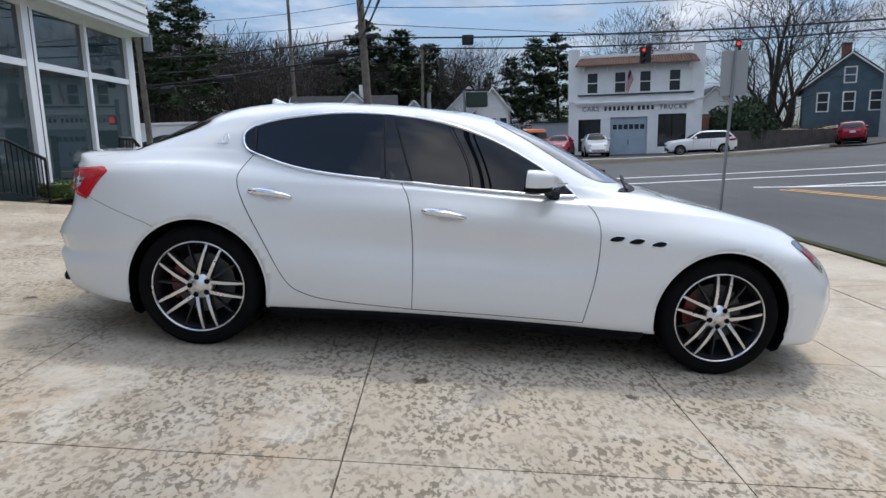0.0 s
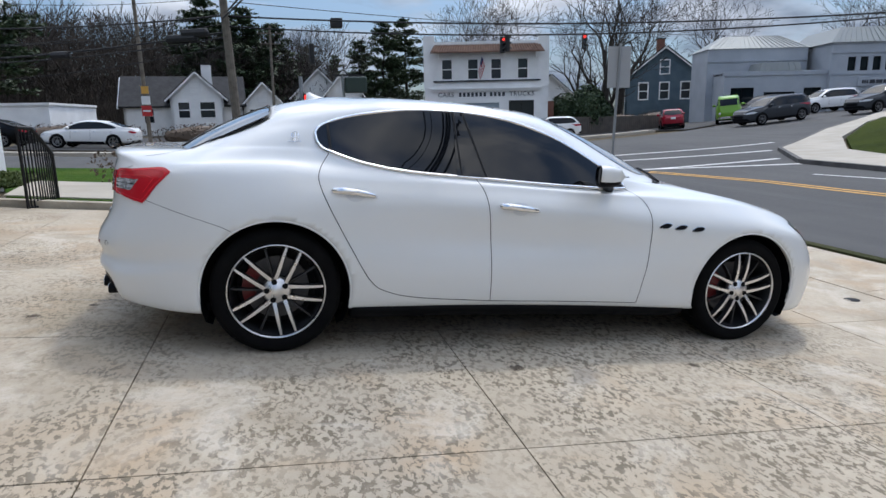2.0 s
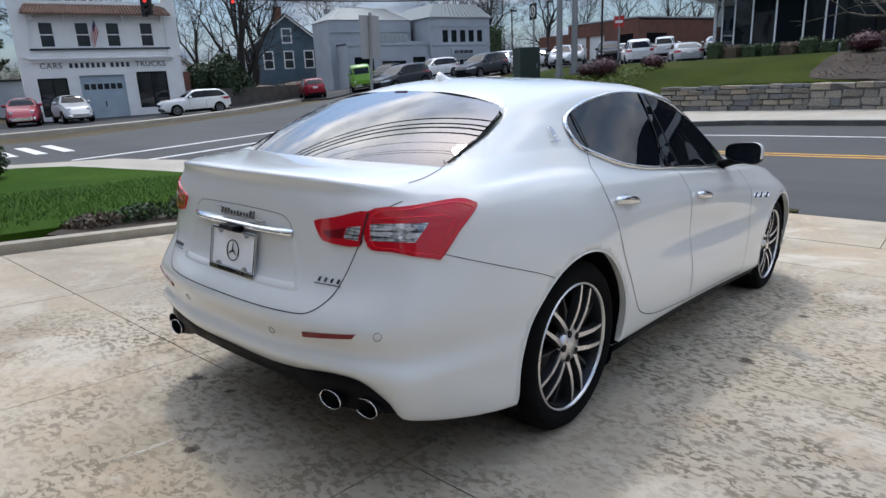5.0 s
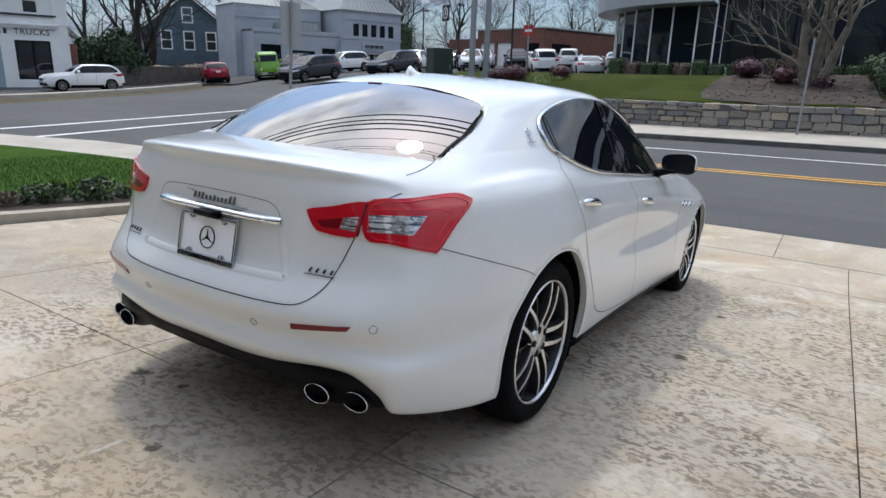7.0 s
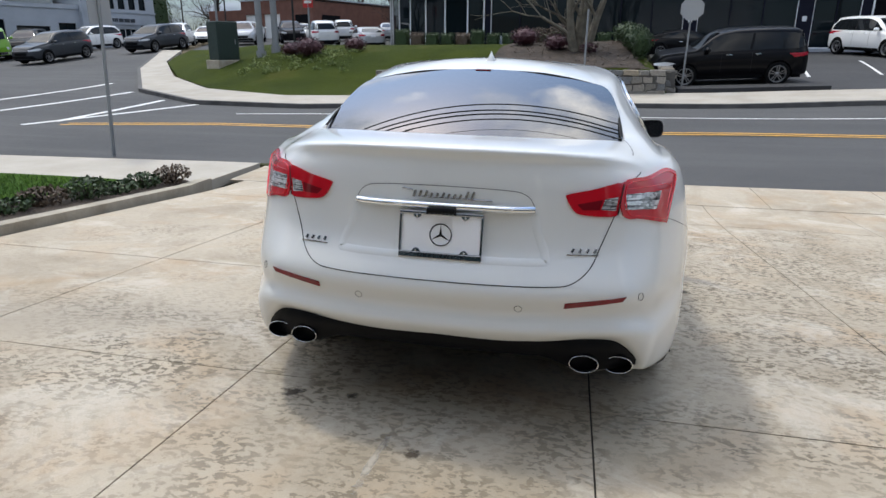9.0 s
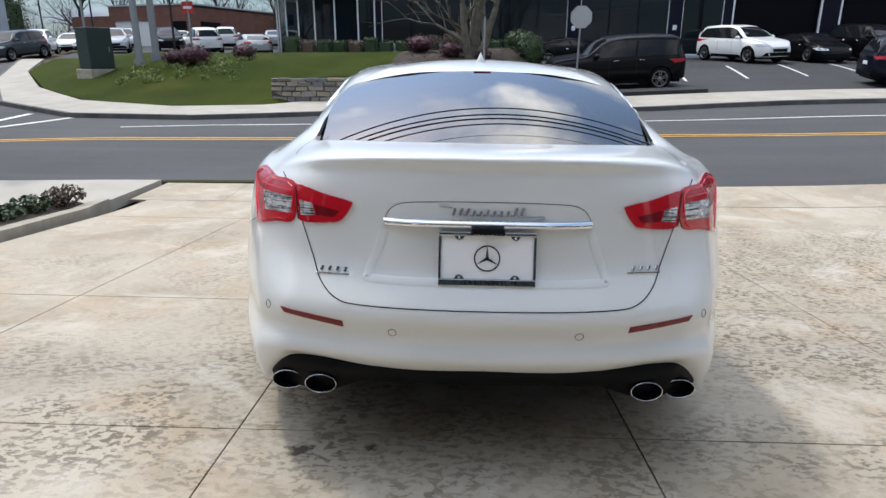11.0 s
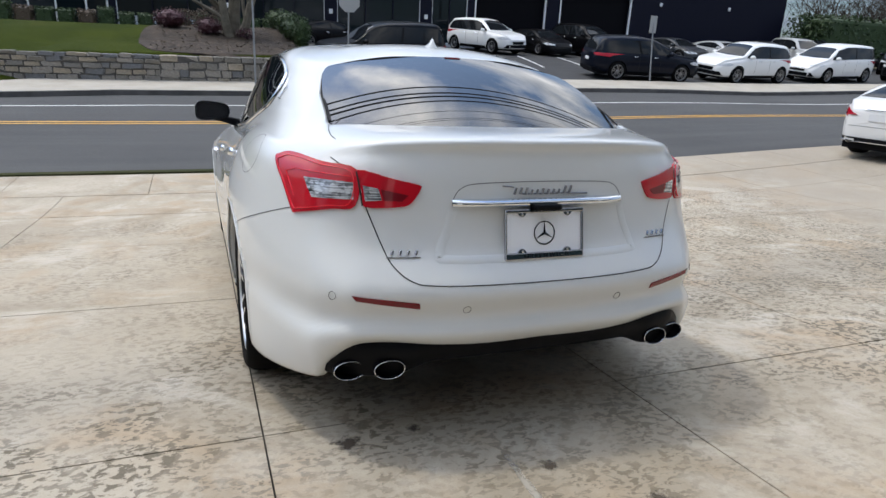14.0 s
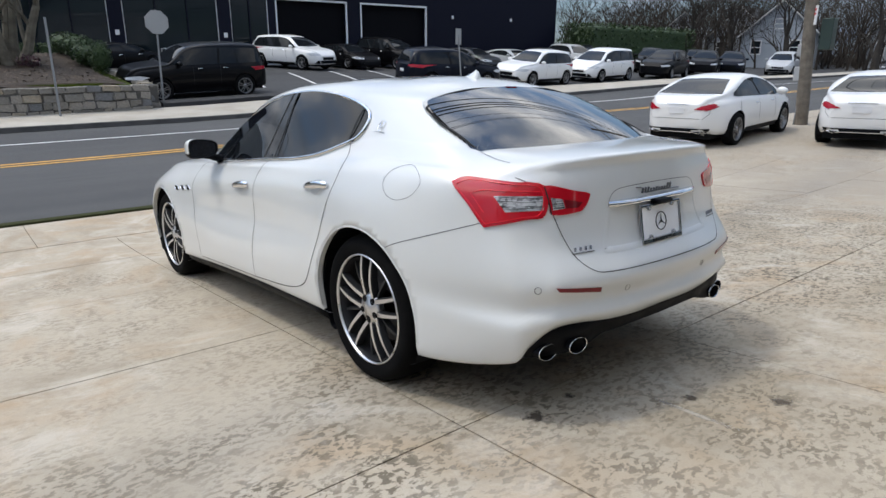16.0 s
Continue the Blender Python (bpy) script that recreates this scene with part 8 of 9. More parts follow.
    for x in (sh["wb"] / 2, -sh["wb"] / 2):
        for s in (1, -1):
            wheel = shared("wheel", tyre, car, pose(x, s * (W / 2 - .115), r, 0, 0, 0 if s < 0 else 180))
            shared("rim", alloy, wheel)
            shared("brake_plate", well, wheel)
            well_bm = bmesh.new()
            rows = []
            for k in range(13):
                a = radians(-20 + 220 * k / 12)
                rows.append([well_bm.verts.new((x + (r + .05) * math.cos(a), s * y, max(sh["low"] - .02, r + (r + .05) * math.sin(a)))) for y in (W / 2 - .03, W / 2 - .42)])
            for a, b in zip(rows, rows[1:]):
                well_bm.faces.new((a[0], a[1], b[1], b[0]))
            well_bm.faces.new([q[1] for q in rows])
            part("wheel_arch_liner", well_bm, TRIM, car)
    SKIN = keep
    return car


def patch_front(outline):
    """Laid on the nose from the front."""
    pts = densify(outline, .06)
    vs, fs = cdt(pts, .1)
    bm = bmesh.new()
    bv = [bm.verts.new(on_skin((5, a, b), (-1, 0, 0), .010)[0]) for a, b in vs]
    for f in fs:
        fc = bm.faces.new([bv[i] for i in f])
        fc.normal_update()
        if fc.normal.x < 0:
            fc.normal_flip()
    return bm


KINDS = {"suv": "suv", "box_suv": "suv", "sedan": "car", "coupe": "sports_car", "minivan": "minivan", "hatch": "hatchback", "bug": "vintage_car", "camper": "camper_van"}
MASTERS = {}


def park(kind, paint, x, y, heading, label, group="", lift=0.0, tilt=None):
    """Stands one vehicle on the ground."""
    z = ground_z(x, y) - 0.02 + lift
    c, s = math.cos(radians(heading)), math.sin(radians(heading))
    b = SHAPES[kind]["wb"] / 2
    zf, zr = ground_z(x + b * c, y + b * s), ground_z(x - b * c, y - b * s)
    zl, zr2 = ground_z(x - .8 * s, y + .8 * c), ground_z(x + .8 * s, y - .8 * c)
    m = pose(x, y, (zf + zr) / 2 - 0.018 + lift, 0, 0, heading) @ pose(0, 0, 0, math.degrees(math.atan2(zl - zr2, 1.6)), -math.degrees(math.atan2(zf - zr, 2 * b)), 0)
    if kind not in MASTERS:
        ob = build_vehicle(kind, KINDS[kind], label, KINDS[kind].replace("_", " "))
        ob.matrix_basis = m
        MASTERS[kind] = ob
    else:
        ob = copy_thing(MASTERS[kind], m)
    tagged(ob, label, "", group)
    for o in ob.children_recursive:
        if o.name.split(".")[0] in ("body", "door_mirror"):
            o.material_slots[0].link = "OBJECT"
            o.material_slots[0].material = PAINTS[paint]
    return ob


LOTG = "cars on the dealership lot"
park("sedan", "white", 3.55, -12.1, -85, "white compact saloon parked on the forecourt", "saloons by the street")
park("sedan", "white", 0.85, -13.8, -82, "white saloon parked beside a utility pole", "saloons by the street")
park("box_suv", "black", 19.9, -5.55, 91, "large glossy black off-road vehicle on the lot", LOTG)
park("coupe", "black", 30.2, -5.6, -85, "black sports coupe before the showroom glass", LOTG)
park("suv", "white", 28.4, -13.7, 200, "white sport utility vehicle facing the street", LOTG)
park("coupe", "black", 28.3, -16.9, 188, "black sports car facing the street", LOTG)
park("suv", "black", 28.0, -19.7, 190, "black sport utility vehicle facing the street", LOTG)
park("coupe", "blue", 27.6, -22.5, 192, "dark sports car in the row", LOTG)
park("coupe", "grey", 27.2, -25.2, 190, "dark grey sports car with its bonnet up the row", LOTG)
park("suv", "blue", 18.9, -16.6, -98, "dark blue sport utility vehicle parked along the lot's edge", LOTG)
park("suv", "white", 18.9, -22.3, 97, "white sport utility vehicle along the lot's edge", LOTG)
park("minivan", "white", 19.4, -28.4, 97, "white minivan along the lot's edge", LOTG)
park("suv", "black", 19.2, -34.6, 104, "black sport utility vehicle along the lot's edge", LOTG)
park("coupe", "silver", 26.3, -28.0, 180, "silver sports car on the lot", LOTG)
park("sedan", "black", 26.0, -30.8, 160, "black saloon on the lot", LOTG)
park("suv", "silver", 25.8, -33.6, 165, "silver sport utility vehicle on the lot", LOTG)
for k, (vx, vy, hd, kd, co) in enumerate(((26.8, -35.8, 140, "suv", "blue"), (23.0, -38.8, 120, "suv", "black"), (27.2, -39.6, 140, "suv", "grey"), (23.6, -43.2, 125, "sedan", "grey"), (20.6, -42.0, 115, "suv", "black"), (20.9, -46.5, 115, "suv", "blue"), (28.0, -43.5, 140, "sedan", "black"), (24.6, -47.5, 125, "suv", "black"), (29.5, -48, 140, "suv", "grey"))):
    park(kd, co, vx, vy, hd, "dark car in the rows at the back of the lot", LOTG)
park("minivan", "silver", 19.0, -51.0, 105, "silver people carrier at the lot's end", LOTG)
park("sedan", "grey", 13.0, -58.0, 92, "grey car far down the street", LOTG)
OLD = "vintage cars in the yard"
park("hatch", "white", 15.6, 33.6, 166, "white vintage hatchback at the kerb", OLD)
park("hatch", "red", 26.6, 36.6, 60, "dark red car parked by the fence", OLD)
park("bug", "silver", 10.2, 37.3, 262, "pale blue-grey vintage beetle-shaped car before the garage", OLD)
park("bug", "red", 8.0, 37.8, 250, "red vintage open car in the yard", OLD)
park("camper", "orange", 6.4, 42.0, 235, "orange and white vintage camper van", OLD)
park("bug", "silver", 5.4, 37.6, 245, "silver vintage beetle-shaped car", OLD)
park("camper", "dark_green", 2.9, 37.3, 262, "moss green vintage camper van", OLD)
park("bug", "cream", -3.4, 40.4, 200, "cream vintage beetle-shaped car", OLD)
park("camper", "silver", -0.9, 43.0, 185, "grey covered vintage van", OLD)
park("sedan", "black", -15.9, 33.2, 172, "dark estate car on the side street", OLD)
park("sedan", "white", -10.7, 32.5, 172, "white coupe on the side street", OLD)
park("sedan", "grey", 0.9, 41.0, 255, "dark car in the yard", OLD)
AMG = "cars before the grey showroom"
park("camper", "green", 31.0, 36.0, 232, "lime green and white vintage camper van", AMG)
park("suv", "grey", 29.6, 30.2, 178, "grey estate car at the kerb", AMG)
park("suv", "white", 38.6, 35.0, 172, "white sport utility vehicle before the showroom", AMG)
park("suv", "black", 34.6, 36.6, 205, "black sport utility vehicle before the showroom", AMG)
park("suv", "grey", 35.2, 27.2, 178, "dark grey sport utility vehicle on the side street", AMG)
park("suv", "white", 39.4, 28.4, 203, "white car on the side street", AMG)
park("suv", "silver", 42.3, 24.6, 205, "silver sport utility vehicle turning on the lot", AMG)
park("suv", "black", 45.5, 22.2, 210, "black sport utility vehicle on the lot", AMG)
park("suv", "white", 39.6, 17.2, 30, "white sport utility vehicle seen from behind", AMG)
park("coupe", "silver", 38.8, 13.6, 28, "white low sports saloon seen from behind", AMG)
park("suv", "grey", 42.5, 9.6, 25, "grey sport utility vehicle by the glass showroom", AMG)
for vx, vy, hd, kd, co in ((46.5, 30.2, 200, "sedan", "white"), (49.5, 27.5, 205, "suv", "silver"), (50.0, 31.5, 200, "suv", "black"), (52.0, 24.0, 210, "sedan", "white"), (48.5, 18.8, 20, "suv", "white"), (50.5, 15.5, 20, "sedan", "silver")):
    park(kd, co, vx, vy, hd, "car parked on the upper lot", AMG)


# ---- trees, hedges and shrubs ----
BARK = mottled("grey_bark", (0.020, 0.017, 0.014), (0.042, 0.036, 0.030), 4.0, 0.95, 30, 0.7, 0.02)
BARK_PALE = mottled("pale_flaking_bark", (0.09, 0.078, 0.058), (0.20, 0.18, 0.14), 3.0, 0.95, 14, 0.7, 0.02)
TWIG = mottled("bare_twigs", (0.026, 0.020, 0.015), (0.048, 0.038, 0.030), 1.0, 0.95, 20, 0.0)


def leaf_material(name, a, b):
    m = Nodes(name, 0.65)
    g = m.nt.nodes.new("ShaderNodeNewGeometry")
    m.colour(m.mix(g.outputs["Random Per Island"], a, b))
    return m.mat


NEEDLES = leaf_material("pine_needles", (0.016, 0.036, 0.014), (0.045, 0.075, 0.028))
LEAF = leaf_material("clipped_hedge_leaf", (0.013, 0.030, 0.008), (0.038, 0.070, 0.018))
PURPLE = leaf_material("purple_barberry_leaf", (0.030, 0.010, 0.015), (0.075, 0.024, 0.032))
LIME_HEDGE = leaf_material("fresh_hedge_leaf", (0.045, 0.075, 0.012), (0.10, 0.135, 0.03))
LIME_LEAF = leaf_material("pale_ground_cover_leaf", (0.09, 0.13, 0.03), (0.20, 0.24, 0.07))
DRY_LEAF = leaf_material("dry_twig_shrub", (0.065, 0.045, 0.030), (0.125, 0.088, 0.060))


class Raw:
    """Collects plain triangles and quads for one mesh."""

    def __init__(self):
        self.v, self.f = [], []

    def rod(self, a, b, ra, rb, sides=4):
        a, b = Vector(a), Vector(b)
        d = (b - a).normalized()
        s = d.orthogonal().normalized()
        u = d.cross(s)
        n = len(self.v)
        for p, r in ((a, ra), (b, rb)):
            for k in range(sides):
                q = 2 * math.pi * k / sides
                self.v.append(tuple(p + (s * math.cos(q) + u * math.sin(q)) * r))
        for k in range(sides):
            self.f.append((n + k, n + (k + 1) % sides, n + sides + (k + 1) % sides, n + sides + k))

    def leaf(self, c, d, n, l, w):
        c, d = Vector(c), Vector(d).normalized()
        s = d.cross(Vector(n)).normalized() * w
        i = len(self.v)
        self.v += [tuple(c - d * l * .5), tuple(c + s), tuple(c + d * l * .5), tuple(c - s)]
        self.f.append((i, i + 1, i + 2, i + 3))

    def mesh(self, name, mat):
        me = bpy.data.meshes.new(name)
        me.from_pydata(self.v, [], self.f)
        me.materials.append(mat)
        return me


def grow(raw, rng, p, d, length, radius, level, sides, spread=38, kids=(2, 3), wander=.18, least=.006):
    """Branches by halving, bending a little as they go."""
    p, d = Vector(p), Vector(d).normalized()
    steps = 3 if level > 2 else 2
    r = radius
    for k in range(steps):
        nd = (d + Vector([rng.uniform(-wander, wander) for _ in range(3)]) + Vector((0, 0, .05))).normalized()
        q = p + nd * length / steps
        r2 = max(least, r * (.86 if k < steps - 1 else .80))
        raw.rod(p, q, r, r2, sides if r > .04 else 3)
        p, d, r = q, nd, r2
        if level > 1 and k < steps - 1 and rng.random() < .75:
            a = d.orthogonal().normalized()
            a.rotate(Matrix.Rotation(rng.uniform(0, 6.28), 3, d))
            grow(raw, rng, p, d * math.cos(radians(spread * 1.2)) + a * math.sin(radians(spread * 1.2)), length * rng.uniform(.5, .75), r * .5, level - 2, sides, spread, kids, wander, least)
    if level <= 0:
        return
    n = rng.randint(*kids)
    t = rng.uniform(0, 6.28)
    for k in range(n):
        a = d.orthogonal().normalized()
        a.rotate(Matrix.Rotation(t + 6.28 * k / n + rng.uniform(-.4, .4), 3, d))
        s = radians(spread * rng.uniform(.55, 1.15))
        grow(raw, rng, p, d * math.cos(s) + a * math.sin(s), length * rng.uniform(.66, .86), r * (.80 if k == 0 else .62), level - 1, sides, spread, kids, wander, least)


BARE = []
for seed, lean, lv in ((3, (.05, .02, 1), 6), (8, (-.04, .05, 1), 6), (21, (.02, -.06, 1), 6)):
    rng = random.Random(seed)
    raw = Raw()
    grow(raw, rng, (0, 0, -.2), lean, 3.4, .36, lv, 8, 34, (2, 3), .16, .013)
    BARE.append(raw.mesh("bare_crown", BARK))


def bare_tree(x, y, scale, k, label, group="bare trees", z=None, turn=0):
    t = thing("tree", Matrix.Translation((x, y, (ground_z(x, y) - .1) if z is None else z)) @ pose(0, 0, 0, 0, 0, turn) @ Matrix.Scale(scale, 4), label, "tree", group)
    shared("trunk", BARE[k % 3], t)
    return t


def pine_meshes(seed, h=14.0):
    rng = random.Random(seed)
    wood, green = Raw(), Raw()
    p = Vector((0, 0, -.2))
    for k in range(7):
        q = Vector((rng.uniform(-.12, .12), rng.uniform(-.12, .12), h * (k + 1) / 7))
        wood.rod(p, q, .24 * (1 - k / 7.6), .24 * (1 - (k + 1) / 7.6), 7)
        p = q
    z = h * rng.uniform(.22, .32)
    while z < h * .99:
        t = (z / h - .25) / .75
        reach = (1.0 + 2.5 * math.sin(math.pi * min(1, max(0, t * .8 + .2))) ** .8) * rng.uniform(.55, 1.15) * (1.15 - .62 * t)
        for b in range(rng.randint(4, 7)):
            a = rng.uniform(0, 6.28)
            tip = Vector((reach * math.cos(a), reach * math.sin(a), z + reach * rng.uniform(-.05, .35)))
            wood.rod((0, 0, z), tip, .05, .015, 4)
            for c in range(int(9 + 13 * reach)):
                f = rng.uniform(.35, 1.05)
                c0 = Vector((0, 0, z)).lerp(tip, f) + Vector((rng.gauss(0, .22), rng.gauss(0, .22), rng.gauss(.06, .12)))
                for l in range(3):
                    green.leaf(c0 + Vector([rng.gauss(0, .08) for _ in range(3)]), (rng.gauss(0, 1), rng.gauss(0, 1), rng.gauss(.2, .5)), (rng.gauss(0, .6), rng.gauss(0, .6), 1), rng.uniform(.30, .55), rng.uniform(.05, .11))
        z += h * rng.uniform(.030, .060)
    return wood.mesh("pine_trunk", BARK), green.mesh("pine_crown", NEEDLES)


PINES = [pine_meshes(5), pine_meshes(12)]


def pine(x, y, scale, k, z=None, wide=1.0):
    t = thing("pine_tree", Matrix.Translation((x, y, ground_z(x, y) if z is None else z)) @ pose(0, 0, 0, 0, 0, 67 * k) @ Matrix.Diagonal((scale * wide, scale * wide, scale, 1)), "tall dark green pine with open tiers of branches", "tree", "pines behind the houses")
    shared("trunk", PINES[k % 2][0], t)
    shared("crown", PINES[k % 2][1], t)


def leafy(raw, rng, centre, radii, n, size, box_like=False):
    """Small leaves over and inside a rounded or boxy volume."""
    for _ in range(n):
        if box_like:
            p = Vector([rng.uniform(-1, 1) for _ in range(3)])
            ax = rng.randrange(3)
            p[ax] = math.copysign(rng.uniform(.82, 1.04), p[ax])
            nrm = Vector([0, 0, 0])
            nrm[ax] = math.copysign(1, p[ax])
        else:
            p = Vector([rng.gauss(0, 1) for _ in range(3)]).normalized()
            nrm = p.copy()
            p = p * rng.uniform(.72, 1.06)
        c = Vector(centre) + Vector((p.x * radii[0], p.y * radii[1], p.z * radii[2]))
        d = Vector([rng.gauss(0, 1) for _ in range(3)])
        raw.leaf(c, d, nrm + Vector([rng.gauss(0, .5) for _ in range(3)]), size * rng.uniform(.7, 1.4), size * rng.uniform(.25, .5))


def shrub(name, x, y, z, radii, n, size, mat, label, category="shrub", group="", boxy=False, core=True, seed=1):
    rng = random.Random(seed * 31 + int(x * 10))
    s = thing(name, Matrix.Translation((x, y, z)), label, category, group)
    raw = Raw()
    leafy(raw, rng, (0, 0, radii[2] * .95), radii, n, size, boxy)
    if boxy or core:
        bm = bmesh.new()
        if boxy:
            box(bm, -radii[0] * .86, radii[0] * .86, -radii[1] * .86, radii[1] * .86, 0, radii[2] * 1.8, bevel=min(radii) * .2)
        else:
            bmesh.ops.create_icosphere(bm, subdivisions=2, radius=1)
            for v in bm.verts:
                v.co = Vector((v.co.x * radii[0] * .80, v.co.y * radii[1] * .80, radii[2] * .95 + v.co.z * radii[2] * .82)) * rng.uniform(.96, 1.04)
        part("inner_growth", bm, mat, s)
    else:
        stem = Raw()
        for k in range(26):
            a, e = rng.uniform(0, 6.28), rng.uniform(.4, 1.4)
            tip = Vector((radii[0] * math.cos(a) * math.cos(e), radii[1] * math.sin(a) * math.cos(e), radii[2] * 1.9 * math.sin(e)))
            stem.rod((0, 0, 0), tip, .012, .004, 3)
        tagged(shared("inner_growth", stem.mesh("inner_growth", TWIG), s), kind="stuff")
    shared("foliage", raw.mesh("foliage", mat), s)
    return s


# clipped balls and shrubs on the near lawn
shrub("round_shrub", -0.1, 13.0, ground_z(-.1, 13) + .06, (.44, .44, .40), 2000, .06, LEAF, "clipped round evergreen shrub on the lawn", group="clipped shrubs", seed=3)
shrub("round_shrub", -0.72, 13.1, ground_z(-.72, 13.1) + .06, (.24, .24, .24), 700, .06, LEAF, "clipped round evergreen shrub on the lawn", group="clipped shrubs", seed=4)
shrub("dry_shrub", -3.7, 6.9, ground_z(-3.7, 6.9) + .07, (.62, .5, .38), 260, .06, DRY_LEAF, "leafless twiggy shrub on the lawn", core=False, seed=5)
shrub("dry_shrub", -1.9, 12.7, ground_z(-1.9, 12.7) + .07, (.4, .4, .25), 150, .06, DRY_LEAF, "leafless twiggy shrub on the lawn", core=False, seed=6)
for k in range(9):
    bx = -1.2 + .5 * k
    by = 4.68 + .05 * math.sin(k * 2.1)
    shrub("low_shrub", bx, by, ground_z(bx, by) + .07, (.28, .20, .065 + .03 * (k % 3)), 420, .045, LEAF if k % 4 else DRY_LEAF, "low evergreen shrub in the mulch bed", group="shrubs along the kerb", core=False, seed=k)
for k in range(8):
    by = 5.1 + .45 * k
    shrub("low_hedge", -5.72, by, ground_z(-5.72, by) - .02, (.26, .26, .11), 520, .05, LIME_HEDGE, "low clipped green hedge at the shop front", "hedge", "hedge at the shop front", boxy=True, seed=70 + k)
# blades on the near lawn
GRASS = leaf_material("lawn_blade", (0.030, 0.080, 0.005), (0.075, 0.14, 0.012))
rng = random.Random(12)
blades = Raw()
edge = [(-4.6, 4.75), (-1, 5.15), (1.2, 5.3), (2.6, 5.2), (2.7, 7.4), (2.5, 9.8), (-5.5, 9.8), (-4.8, 7.5)]
spots = [(rng.uniform(-5.5, 2.7), 4.75 + 5.0 * rng.random() ** 1.5) for _ in range(15000)]
spots = [(x, y) for x, y in spots if inside(edge, x, y) and not (y < 5.35 and x > -1.6) and not inside([(-4.8, 4.5), (-3.3, 4.5), (-3.7, 7.0), (-4.05, 9.4), (-5.7, 9.4), (-5.2, 7.0)], x, y)]
for (x, y), z in zip(spots, heights([s[0] for s in spots], [s[1] for s in spots])):
    blades.leaf((x, y, z + .085), (rng.gauss(0, .35), rng.gauss(0, .35), 1), (rng.gauss(0, 1), rng.gauss(0, 1), .2), rng.uniform(.05, .09), .0045)
tagged(new("grass_blades", blades.mesh("grass_blades", GRASS)), "short bright green grass blades on the lawn", "grass", kind="stuff")
# lawn mound: barberries, ground cover, tree, hedge
for k, (x, y, r) in enumerate(((21.6, 10.6, .75), (22.6, 8.9, .55), (22.0, 11.6, .5), (24.6, 1.8, .75), (23.2, 0.4, .60), (25.4, .2, .8), (26.5, 1.2, .7), (22.6, -.9, .4))):
    shrub("barberry", x, y, mound_z(x, y) - .02, (r, r * .9, r * .55), int(900 * r), .08, PURPLE if k not in (5, 6) else DRY_LEAF, "dark purple barberry bush on the mound", group="barberry bushes", core=k < 5, seed=k)
rng = random.Random(9)
cover = Raw()
for k in range(60):
    x, y = rng.uniform(19.2, 22.2), rng.uniform(8.2, 13.2)
    leafy(cover, rng, (x, y, mound_z(x, y) + .06), (.22, .22, .11), 34, .07)
tagged(new("ground_cover", cover.mesh("ground_cover", LIME_LEAF)), "pale green ground cover plants on the mound", "ground cover", kind="stuff")
for k in range(15):
    x, y = 28.6 + .05 * k, 8.4 - .78 * k
    shrub("hedge_box", x, y, mound_z(x, y), (.42, .33, .50 if k % 5 else .58), 520, .09, LEAF if k not in (1, 4) else DRY_LEAF, "clipped boxy hedge plant before the showroom", "hedge", "clipped hedge row", True, seed=k)
shrub("column_shrub", 20.7, -2.75, mound_z(20.7, -2.75), (.36, .36, .55), 1500, .06, LEAF, "clipped column of evergreen by the wall", "shrub", seed=2)
for k, (x, y) in enumerate(((22.6, -2.8), (24.0, -2.7), (25.2, -2.5))):
    shrub("spreading_shrub", x, y, mound_z(x, y), (.8, .6, .42), 900, .09, LEAF, "spreading evergreen shrub on the bank", group="evergreens on the bank", seed=k + 20)
rng = random.Random(31)
t = thing("multi_stem_tree", Matrix.Translation((23.0, -0.5, mound_z(23, -.5))), "bare multi-stemmed tree with pale flaking bark", "tree")
for a, tilt in ((0.4, .30), (2.3, .22), (4.2, .34), (5.4, .15)):
    raw = Raw()
    d = Vector((math.cos(a) * tilt, math.sin(a) * tilt, 1))
    grow(raw, rng, (math.cos(a) * .18, math.sin(a) * .18, -.2), d, 2.3, .19, 5, 8, 36, (2, 3), .20, .008)
    shared("stem", raw.mesh("stem", BARK_PALE), t)
leaves = Raw()
for k in range(1400):
    x, y = rng.uniform(18.4, 27), rng.uniform(-3, 2.4)
    leaves.leaf((x, y, mound_z(x, y) + .045), (rng.gauss(0, 1), rng.gauss(0, 1), 0), (rng.gauss(0, .3), rng.gauss(0, .3), 1), .09, .035)
tagged(new("fallen_leaves", leaves.mesh("fallen_leaves", DRY_LEAF)), "dry fallen leaves on the mulch bank", "leaves", kind="stuff")

